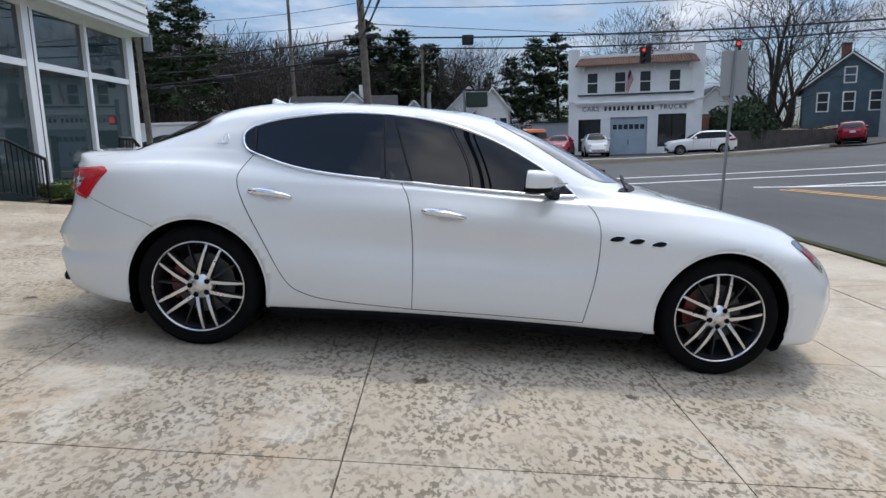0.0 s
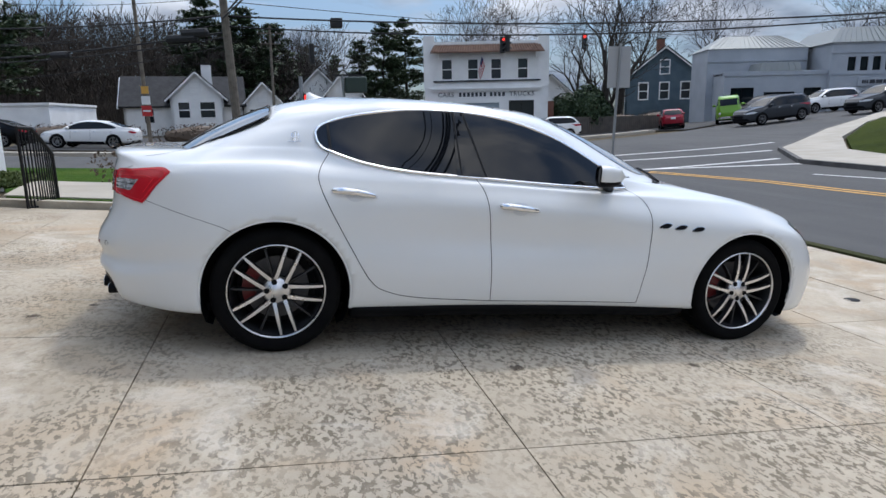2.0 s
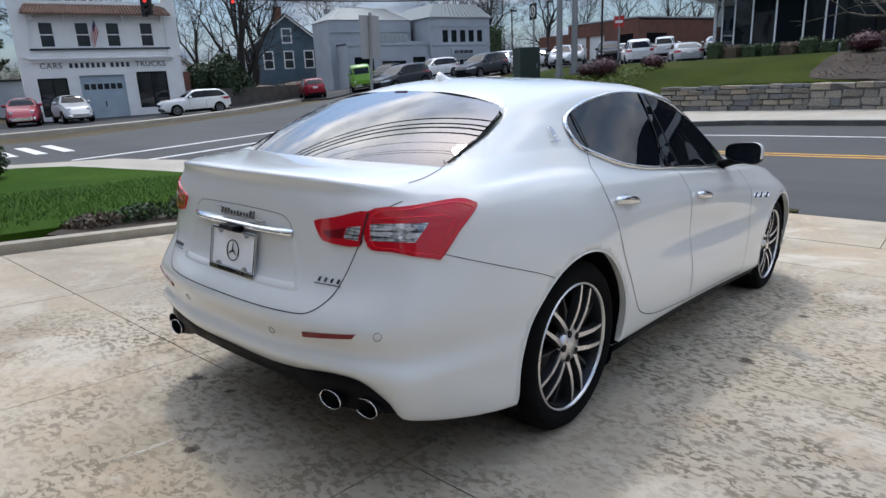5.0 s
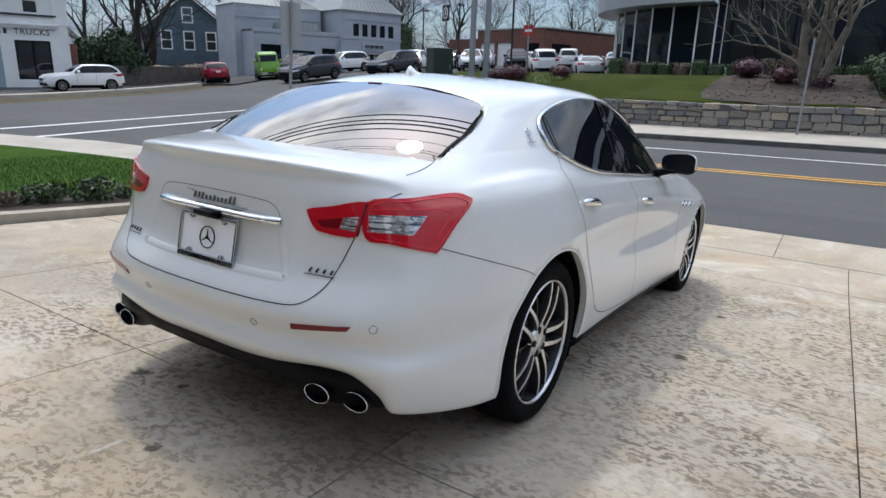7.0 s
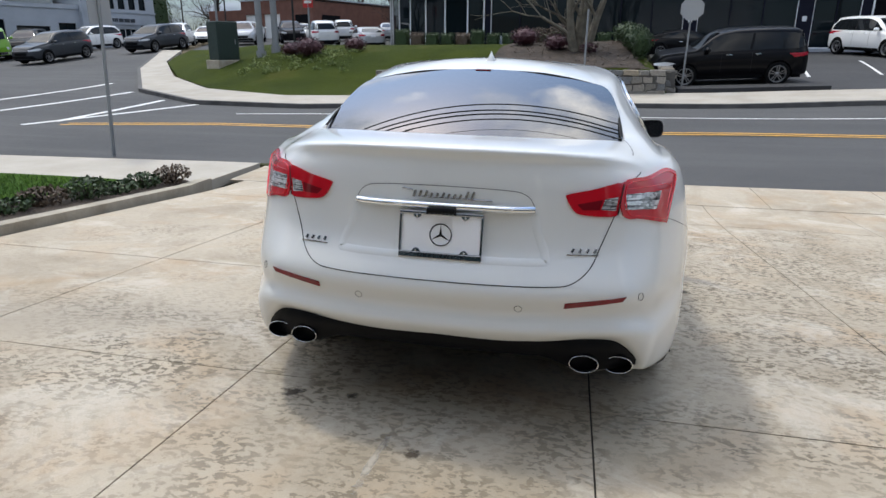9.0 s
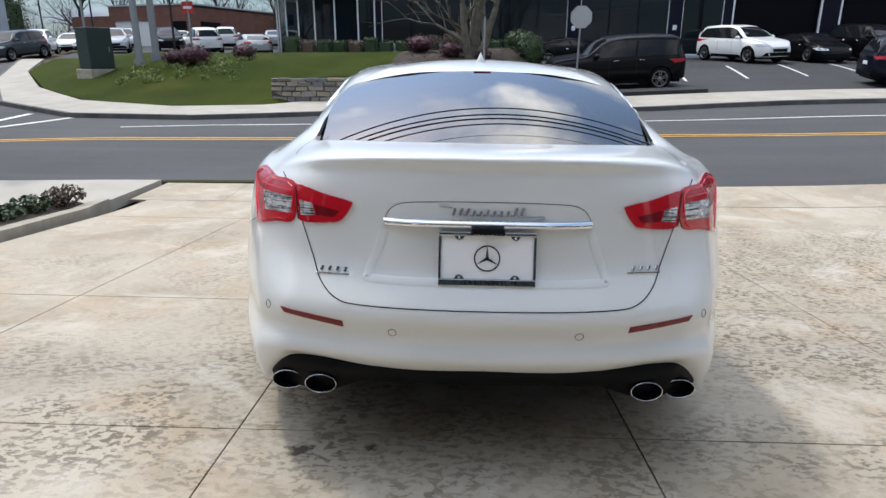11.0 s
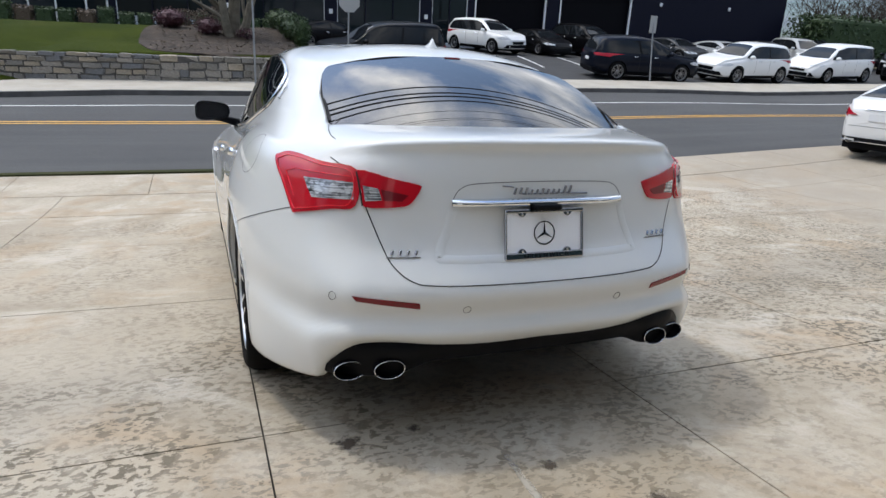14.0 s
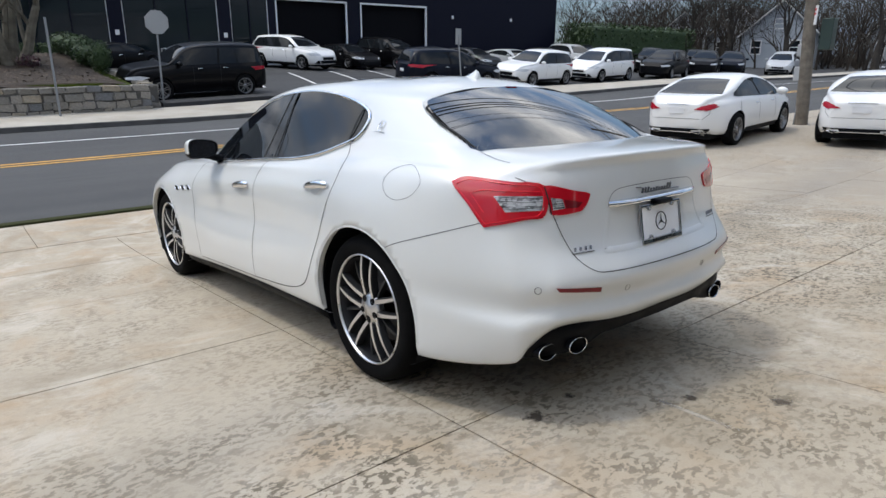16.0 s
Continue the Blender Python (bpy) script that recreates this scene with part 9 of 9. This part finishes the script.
# trees near the buildings
for k, (x, y, s, tr) in enumerate(((23.2, 40.0, 1.22, 20), (25.4, 42.5, 1.08, 140), (19.5, 62, 1.25, 80), (25, 68, 1.35, 200), (41, 62, 1.3, 10), (46, 58, 1.2, 250), (30.5, 60, 1.1, 170), (55, 47, 1.2, 60), (58, 44, 1.0, 100), (62, 46, 1.15, 300), (66, 40, 1.1, 33), (52, 40.5, .7, 12),
                                      (49, 12.5, .62, 0), (51, 9.0, .70, 90), (47, 5, .6, 45), (70, 20, 1.1, 10), (74, 5, 1.2, 120), (28, -60, 1.0, 0), (22, -58, .95, 100), (34, -62, 1.1, 40), (16, -62, 1.0, 200), (12, -66, 1.0, 260), (6, -52, .9, 77), (2, -60, 1.0, 12), (3.5, 70, 1.1, 0), (-5.6, 66.5, .9, 60), (58, 14, .62, 40), (61, 18, .70, 150), (55, 11, .60, 80), (64, 10, .75, 220), (70, 27, .85, 300), (74, 34, .9, 20), (78, 42, .9, 95), (67, 49, .8, 260), (84, 30, .95, 130))):
    bare_tree(x, y, s, k, "tall bare deciduous tree with fine twigs", turn=tr)
for k, (x, y, s, w) in enumerate(((11.0, 69, .86, 1.2), (14.0, 71, .92, 1.2), (8.8, 73, .75, 1.2), (3.5, 92, .78, .9), (7.8, 92, .72, 1.0), (-1.0, 95, .66, 1.1), (-4.2, 68.5, .90, 1.5), (-7.8, 70, .98, 1.4), (-0.9, 77, .88, 1.4), (-22.5, 53, .95, 1.3), (-27, 57, .85, 1.3))):
    pine(x, y, s, k, wide=w)
for k, (x, y, h) in enumerate(((20.9, 38.6, 3.6), (19.6, 39.6, 3.0), (22.0, 39.2, 2.4))):
    shrub("fir_bush", x, y, ground_z(x, y), (1.3, 1.1, h / 2), 2600, .22, NEEDLES, "dark bushy evergreen beside the garage", "tree", "evergreens by the garage", seed=k + 40)
shrub("hedge_wall", 51.2, 38.6, ground_z(51.2, 38.6), (1.4, 1.2, 2.2), 2200, .2, LEAF, "tall dark clipped hedge at the showroom's end", "hedge", boxy=True, seed=51)
shrub("hedge_wall", 27.6, -43.0, ground_z(27.6, -43) + .6, (1.2, 7.5, 1.3), 4200, .2, LEAF, "long clipped hedge behind the lot", "hedge", boxy=True, seed=52)
for k, (x, y, l) in enumerate(((24.5, 40.2, 3.0), (28.5, 41.0, 2.2), (-5.5, 34.0, 2.6), (-12.5, 36.5, 4.0), (1.0, 27.6, .9))):
    shrub("bare_hedge", x, y, ground_z(x, y), (l, .7, .65 if k < 4 else .5), 1200, .12, DRY_LEAF, "brown leafless hedge beside the yards", "hedge", "bare hedges", seed=60 + k)
fence = thing("fence", pose(18.6, 37.2, .1, 0, 0, 12), "weathered dark board fence beside the yard", "fence")
FENCE = mottled("weathered_boards", (0.07, 0.06, 0.052), (0.11, 0.095, 0.08), 2.0, 0.9, 25, 0.3, 0.004)
for k in range(46):
    part("board", boxed(.2 * k, .2 * k + .185, 0, .025, 0, 1.35), FENCE, fence)

# far woods: hundreds of small bare trees on the rise
def far_woods():
    small = []
    for seed in (2, 7, 11, 19):
        rng = random.Random(seed)
        raw = Raw()
        grow(raw, rng, (0, 0, -.5), (rng.uniform(-.06, .06), rng.uniform(-.06, .06), 1), 3.3, .17, 4, 4, 30, (2, 3), .15, .022)
        small.append((np.array(raw.v), raw.f))
    rng = random.Random(77)
    spots = []
    # dense on the hill behind the houses, thin and low elsewhere
    for k in range(620):
        spots.append((rng.uniform(1.58, 2.5), rng.uniform(68, 118), rng.uniform(.85, 1.40)))
    for k in range(150):
        spots.append((rng.uniform(1.18, 1.60), rng.uniform(100, 160), rng.uniform(.42, .72)))
    for k in range(150):
        spots.append((rng.uniform(-1.45, 1.0), rng.uniform(92, 150), rng.uniform(.55, .9)))
    for k in range(170):
        spots.append((rng.uniform(-1.52, -0.98), rng.uniform(68, 112), rng.uniform(.75, 1.1)))
    vs, fs, n = [], [], 0
    for k, (a, d, s) in enumerate(spots):
        x, y = 6 + d * math.cos(a), 5 + d * math.sin(a)
        if y < 30 and x < 70 and y > -62:
            continue
        v, f = small[k % 4]
        t = rng.uniform(0, 6.28)
        c, si = math.cos(t) * s, math.sin(t) * s
        vs.append(np.stack([x + v[:, 0] * c - v[:, 1] * si, y + v[:, 0] * si + v[:, 1] * c, ground_z(x, y) + v[:, 2] * s], 1))
        fs += [tuple(i + n for i in q) for q in f]
        n += len(v)
    me = bpy.data.meshes.new("far_woods")
    me.from_pydata(np.concatenate(vs).tolist(), [], fs)
    me.materials.append(TWIG)
    tagged(new("far_woods", me), "bare grey-brown woods on the far rise", "woods", kind="stuff")
    under = Raw()
    tufts = []
    for k in range(21000):
        if k % 3:
            a, d, top = rng.uniform(1.58, 2.5), rng.uniform(60, 112), 8.5
        elif k % 2:
            a, d, top = rng.uniform(-1.52, -0.98), rng.uniform(78, 112), 6.0
        else:
            a, d, top = rng.uniform(-1.0, 1.60), rng.uniform(86, 140), 4.5
        x, y = 6 + d * math.cos(a), 5 + d * math.sin(a)
        if not (y < 30 and x < 66 and y > -60):
            tufts.append((x, y, top))
    ground = heights([t[0] for t in tufts], [t[1] for t in tufts])
    for k, ((x, y, top), z) in enumerate(zip(tufts, ground)):
        if k % 2:
            h = rng.uniform(1.0, 4.0)
            under.rod((x, y, z - .2), (x + rng.gauss(0, .5), y + rng.gauss(0, .5), z + h), .07, .02, 3)
        else:
            h = z + top * rng.random() ** 1.4
            for l in range(9):
                under.leaf((x + rng.gauss(0, .8), y + rng.gauss(0, .8), h + rng.gauss(0, .5)), (rng.gauss(0, .5), rng.gauss(0, .5), 1), (rng.gauss(0, 1), rng.gauss(0, 1), 0), rng.uniform(.4, 1.1), rng.uniform(.02, .06))
    tagged(new("far_brush", under.mesh("far_brush", TWIG)), "tangled bare brush under the far woods", "brush", kind="stuff")


far_woods()


# ---- poles, wires, signals and signs ----
POLE_WOOD = mottled("weathered_pole_wood", (0.10, 0.084, 0.066), (0.18, 0.155, 0.125), 5.0, 0.95, 40, 0.5, 0.006)
GALV = plain("galvanised_steel", (0.26, 0.27, 0.28), 0.55, 0.4)
CABLE = plain("black_cable", (0.012, 0.012, 0.013), 0.7)
SIGN_BACK = plain("bare_sign_back", (0.36, 0.365, 0.365), 0.55, 0.3)
GREEN_BOX = plain("dark_green_cabinet", (0.016, 0.032, 0.026), 0.5)
RED_LIGHT = Nodes("red_signal", 0.3, 0.0, (0.5, 0.01, 0.01)).set(Emission_Color=(1, 0.05, 0.04, 1), Emission_Strength=1.3).mat


def sag(a, b, drop, n=18):
    a, b = Vector(a), Vector(b)
    return [a.lerp(b, k / n) - Vector((0, 0, 4 * drop * (k / n) * (1 - k / n))) for k in range(n + 1)]


def wire(a, b, drop, r, label="black overhead cable between poles"):
    tagged(part("cable", tube(bmesh.new(), sag(a, b, drop), r, 5), CABLE), label, "cable", "overhead cables")


def utility_pole(x, y, h, lean=(0, 0), r=.16, arms=(), label="weathered wooden utility pole"):
    p = thing("utility_pole", Matrix.Translation((x, y, ground_z(x, y) - .05)), label, "utility pole", "utility poles")
    part("pole", tube(bmesh.new(), [(0, 0, -.2), (lean[0] * .5, lean[1] * .5, h * .5), (lean[0], lean[1], h)], [r, r * .86, r * .7], 12), POLE_WOOD, p)
    for z, l, a in arms:
        c, s = math.cos(radians(a)), math.sin(radians(a))
        f = z / h
        arm = part("crossarm", tube(bmesh.new(), [(lean[0] * f - c * l, lean[1] * f - s * l, z), (lean[0] * f + c * l, lean[1] * f + s * l, z)], .055, 4), POLE_WOOD, p)
        for q in (-1, -.5, .5, 1):
            part("insulator", tube(bmesh.new(), [(lean[0] * f + c * l * q * .95, lean[1] * f + s * l * q * .95, z + .04), (lean[0] * f + c * l * q * .95, lean[1] * f + s * l * q * .95, z + .2)], [.045, .03], 6), SIGN_BACK, arm)
    return p


PL, PR, PM, PW = (-2.7, 20.6), (3.1, -15.4), (22.4, 13.2), (-13.7, 25.8)
utility_pole(*PL, 9.6, (-.35, .1), .17, ((8.6, 1.2, 20),))
pr = utility_pole(*PR, 9.8, (.55, .3), .16, ((9.0, 1.2, 0),), "weathered leaning utility pole with metal boxes")
for z0, dz, dx, mat in ((1.15, .35, .2, SIGN_BACK), (1.75, .3, .2, SIGN_BACK), (1.9, .75, -.28, GREEN_BOX)):
    part("meter_box", boxed(dx - .14, dx + .14, -.14, .14, z0, z0 + dz, bevel=.02), mat, pr, "metal meter box")
pm = thing("steel_mast", Matrix.Translation((*PM, mound_z(*PM) - .1)), "tall galvanised steel mast on the mound", "mast", "steel masts")
part("mast", tube(bmesh.new(), [(0, 0, -.2), (0, 0, 10)], [.15, .10], 12), GALV, pm)
part("collar", tube(bmesh.new(), [(0, 0, 0), (0, 0, .35)], .22, 12), GALV, pm)
copy_thing(pm, Matrix.Translation((22.95, 12.75, mound_z(22.95, 12.75) - .1)))
pw = utility_pole(*PW, 8.6, (-.2, 0), .15, ((7.7, 1.1, -20), (7.0, .8, -20)))
part("transformer", tube(bmesh.new(), [(.32, 0, 5.2), (.32, 0, 6.0)], .2, 10), GALV, pw)
utility_pole(-1.4, 50.5, 9.0, (.1, 0), .13, ((8.4, 1.0, 0), (7.6, .8, 0)))
slim = utility_pole(-6.6, 25.2, 8.2, (-.1, 0), .09, (), "slim steel lamp post with yellow and red tags")
part("yellow_tag", boxed(-.14, .14, -.125, -.10, 2.55, 2.85), LINE_YELLOW, slim, "yellow warning tag")
part("white_board", boxed(-.17, .17, -.125, -.10, 2.10, 2.45), WHITE_WOOD, slim)
red = part("red_board", boxed(-.20, .20, -.125, -.10, 1.62, 2.05), RED_PAINT, slim, "red and white street board")
part("bar", boxed(-.15, .15, -.135, -.126, 1.80, 1.87), WHITE_WOOD, red)
zp = ground_z(*PL)
for k, (zl, zr, r, dr) in enumerate(((8.6, 8.9, .012, .5), (8.5, 8.6, .012, .6), (7.2, 7.6, .012, .5), (6.1, 6.8, .030, .6), (5.7, 6.5, .034, .7), (5.3, 6.1, .030, .6), (5.0, 5.8, .026, .7))):
    wire((PL[0] - .3 + .12 * (k % 3), PL[1], zp + zl), (PR[0] + .45 - .1 * (k % 3), PR[1], zp + zr), dr, r)
for zl, zr, r, dr in ((8.7, 8.9, .010, .4), (8.3, 8.5, .010, .5), (7.7, 7.9, .010, .4), (7.2, 7.3, .010, .5), (6.7, 6.6, .010, .45), (6.3, 6.0, .012, .5), (5.2, 4.9, .030, .40), (4.85, 4.85, .026, .56)):
    wire((PL[0] - .1, PL[1], zl), (PM[0], PM[1], zr), dr, r)
for zl, zr, r, dr in ((7.4, 7.9, .010, .3), (6.5, 6.95, .010, .25), (5.85, 6.4, .010, .25), (5.23, 5.30, .030, .15), (4.95, 4.6, .014, .2), (4.66, 4.05, .034, .12), (4.5, 3.95, .024, .2), (4.2, 3.2, .014, .2)):
    wire((PL[0] - .1, PL[1], zl), (PW[0], PW[1], zr), dr, r)
wire((PL[0] - .2, PL[1], zp + 5.2), (-30, 60, 9), .8, .015)
wire((PM[0], PM[1], mound_z(*PM) + 8.8), (70, 40, 12), 1.2, .015)
wire((PM[0], PM[1], mound_z(*PM) + 8.2), (60, 2, 12), 1.2, .015)
wire((PR[0] + .5, PR[1], 9.0), (4.0, -60, 9.5), .8, .015)
wire((PR[0] + .5, PR[1], 7.0), (4.0, -60, 7.5), .9, .03)
# splice cases on the thick cables
for f, z, l in ((.12, 4.68, .55), (.165, 4.50, .65), (.59, 4.1, .4), (.88, 3.85, .4)):
    a = Vector((PL[0], PL[1], 0)).lerp(Vector((PW[0], PW[1], 0)), f)
    d = (Vector((PW[0], PW[1], 0)) - Vector((PL[0], PL[1], 0))).normalized()
    tagged(part("splice_case", tube(bmesh.new(), [a + Vector((0, 0, z)) - d * l, a + Vector((0, 0, z)) - d * l * .85, a + Vector((0, 0, z)) + d * l * .85, a + Vector((0, 0, z)) + d * l], [.05, .16, .16, .05], 8), CABLE), "black cable splice case on the overhead line", "splice case", "splice cases")


def signal(x, y, z, turn, lit, label="black traffic signal hanging from a span cable"):
    s = thing("traffic_signal", Matrix.Translation((x, y, z)) @ pose(0, 0, 0, 0, 0, turn) @ Matrix.Scale(.66, 4), label, "traffic light", "traffic signals")
    part("housing", boxed(-.17, .17, -.12, .12, -.55, .55, bevel=.03), CABLE, s)
    for k, zz in enumerate((.36, 0, -.36)):
        part("lens", revolve([(0, 0), (.115, 0), (.12, .02)], 16), RED_LIGHT if (k == 0 and lit) else TINT, s).matrix_basis = pose(0, -.125, zz)
        bm = bmesh.new()
        rows = []
        for q in range(9):
            a = radians(0 + 180 * q / 8)
            rows.append([bm.verts.new((.13 * math.cos(a), yy, zz + .13 * math.sin(a))) for yy in (-.12, -.30)])
        for a, b in zip(rows, rows[1:]):
            bm.faces.new((a[0], a[1], b[1], b[0]))
        part("visor", bm, CABLE, s)
    part("hanger", tube(bmesh.new(), [(0, 0, .55), (0, 0, .95)], .02, 6), CABLE, s)


signal(9.0, 24.2, 4.75, 15, True)
signal(9.35, 24.5, 4.85, 100, False)
signal(13.8, 25.5, 5.1, -12, True)
signal(0.1, 20.5, 3.9, 100, False)
wire((PL[0], PL[1], zp + 5.6), (30, 33.5, 6.6), .25, .014, "span cable that carries the traffic signals")
tagged(part("junction_box", boxed(.95, 1.4, 21.4, 21.8, 5.0, 5.35, bevel=.03), CABLE), "black junction box on the span cable", "junction box")
# signal post with a hand sign and a lamp head at the far kerb
post = thing("signal_post", Matrix.Translation((-0.4, 19.7, ground_z(-.4, 19.7))), "pedestrian signal post with a red lit hand panel", "traffic light")
part("post", tube(bmesh.new(), [(0, 0, 0), (0, 0, 3.0)], .07, 8), GALV, post)
part("panel", boxed(.05, .31, -.1, .1, 2.08, 2.40, bevel=.02), CABLE, post)
part("lit_panel", boxed(.09, .27, -.115, -.10, 2.13, 2.35), RED_LIGHT, post)
lamp = thing("floodlight_post", Matrix.Translation((0.9, 16.6, ground_z(.9, 16.6))), "slim post with a square floodlight and a black banner sign", "lamp post")
part("post", tube(bmesh.new(), [(0, 0, 0), (-.12, 0, 2.9)], .045, 8), GALV, lamp)
part("floodlight", boxed(-.05, .65, -.18, .18, 2.35, 2.85, bevel=.05), GREEN_BOX, lamp)
part("bracket", boxed(-.45, .6, -.03, .03, 2.87, 2.93), CABLE, lamp)
banner = part("banner", boxed(-.75, -.25, -.04, .04, .35, 1.75), CABLE, lamp, "black banner with a white stripe")
part("stripe", boxed(-.56, -.44, -.05, -.04, .45, 1.65), WHITE_WOOD, banner)


def flat_sign(name, x, y, z, h, lean, turn, board, mat, label, r=.03):
    s = thing(name, Matrix.Translation((x, y, z)) @ pose(0, 0, 0, 0, 0, turn), label, "road sign", "road signs")
    part("post", tube(bmesh.new(), [(0, 0, -.1), (lean[0], lean[1], h)], r, 8), GALV, s)
    if board:
        bm = bmesh.new()
        n = len(board)
        f = [bm.verts.new((lean[0] + a, lean[1] - .035, b)) for a, b in board]
        g = [bm.verts.new((lean[0] + a, lean[1] - .050, b)) for a, b in board]
        bm.faces.new(f[::-1]), bm.faces.new(g)
        for k in range(n):
            bm.faces.new((f[k - 1], f[k], g[k], g[k - 1]))
        bmesh.ops.recalc_face_normals(bm, faces=bm.faces)
        part("board", bm, mat, s)
    return s


octo = [(.38 * math.cos(radians(22.5 + 45 * k)), 2.48 + .38 * math.sin(radians(22.5 + 45 * k))) for k in range(8)]
flat_sign("stop_sign", 18.35, -3.95, ground_z(18.35, -3.95) + .08, 2.85, (.05, -.04), -90, octo, SIGN_BACK, "back of an octagonal stop sign on a steel post")
flat_sign("parking_sign", 17.5, -16.2, ground_z(17.5, -16.2) + .08, 2.5, (-.05, .25), -88, [(-.16, 1.85), (.16, 1.85), (.16, 2.5), (-.16, 2.5)], SIGN_BACK, "back of a small sign on a leaning steel post")
flat_sign("marker_post", 16.7, -0.7, ground_z(16.7, -.7) + .08, 2.6, (.02, .12), -90, None, SIGN_BACK, "bare leaning steel sign post")
flat_sign("corner_sign", 5.25, 7.45, ground_z(5.25, 7.45), 3.0, (-.10, .10), 175, [(-.24, 2.15), (.24, 2.15), (.24, 2.95), (-.24, 2.95)], SIGN_BACK, "back of a white road sign on a leaning steel post")
ne = flat_sign("no_entry_sign", 31.5, 14.7, mound_z(31.5, 14.7), 4.3, (0, 0), -90, [(-.30, 2.55), (.30, 2.55), (.30, 3.15), (-.30, 3.15)], RED_PAINT, "red no-entry sign on a dark lamp post", .06)
part("bar", boxed(-.22, .22, -.062, -.05, 2.78, 2.92), WHITE_WOOD, ne)
nb = flat_sign("brand_sign", 33.4, 21.6, ground_z(33.4, 21.6), 4.6, (0, 0), -120, [(-.5, 3.5), (.5, 3.5), (.5, 4.5), (-.5, 4.5)], CABLE, "black square sign with a pale ring mark", .07)
part("ring", star_badge(.32, .03), WHITE_WOOD, nb).matrix_basis = pose(0, -.08, 4.0)
npk = flat_sign("no_parking_sign", PR[0] + .16, PR[1] + .12, ground_z(*PR), 2.9, (.1, .1), 135, [(-.15, 2.45), (.15, 2.45), (.15, 2.9), (-.15, 2.9)], WHITE_WOOD, "white parking notice fixed to the utility pole", .02)
for z in (2.78, 2.68):
    part("red_bar", boxed(.0, .2, .04, .046, z, z + .05), RED_PAINT, npk)
for x, y in ((47.5, 33), (30.0, 15.0), (44, 27)):
    lp = thing("lot_lamp", Matrix.Translation((x, y, ground_z(x, y))), "dark slim lot lamp post", "lamp post", "lot lamps")
    part("post", tube(bmesh.new(), [(0, 0, 0), (0, 0, 5.2)], .06, 8), CABLE, lp)
    part("head", boxed(-.1, .6, -.15, .15, 5.15, 5.28, bevel=.02), CABLE, lp)
# telecom cabinet on its plinth
cab = thing("utility_cabinet", Matrix.Translation((22.6, 15.1, ground_z(22.6, 15.1) + .3)) @ pose(0, 0, 0, 0, 0, -30), "dark green utility cabinet on a concrete plinth", "cabinet")
part("plinth", boxed(-.62, .62, -.55, .55, -.3, .32, bevel=.02), KERB, cab)
part("body", boxed(-.52, .52, -.42, .42, .32, 1.95, bevel=.03), GREEN_BOX, cab)
part("door", boxed(-.48, .48, -.445, -.42, .40, 1.85, bevel=.008), GREEN_BOX, cab)
part("latch", boxed(.30, .34, -.47, -.445, 1.0, 1.2), GALV, cab)
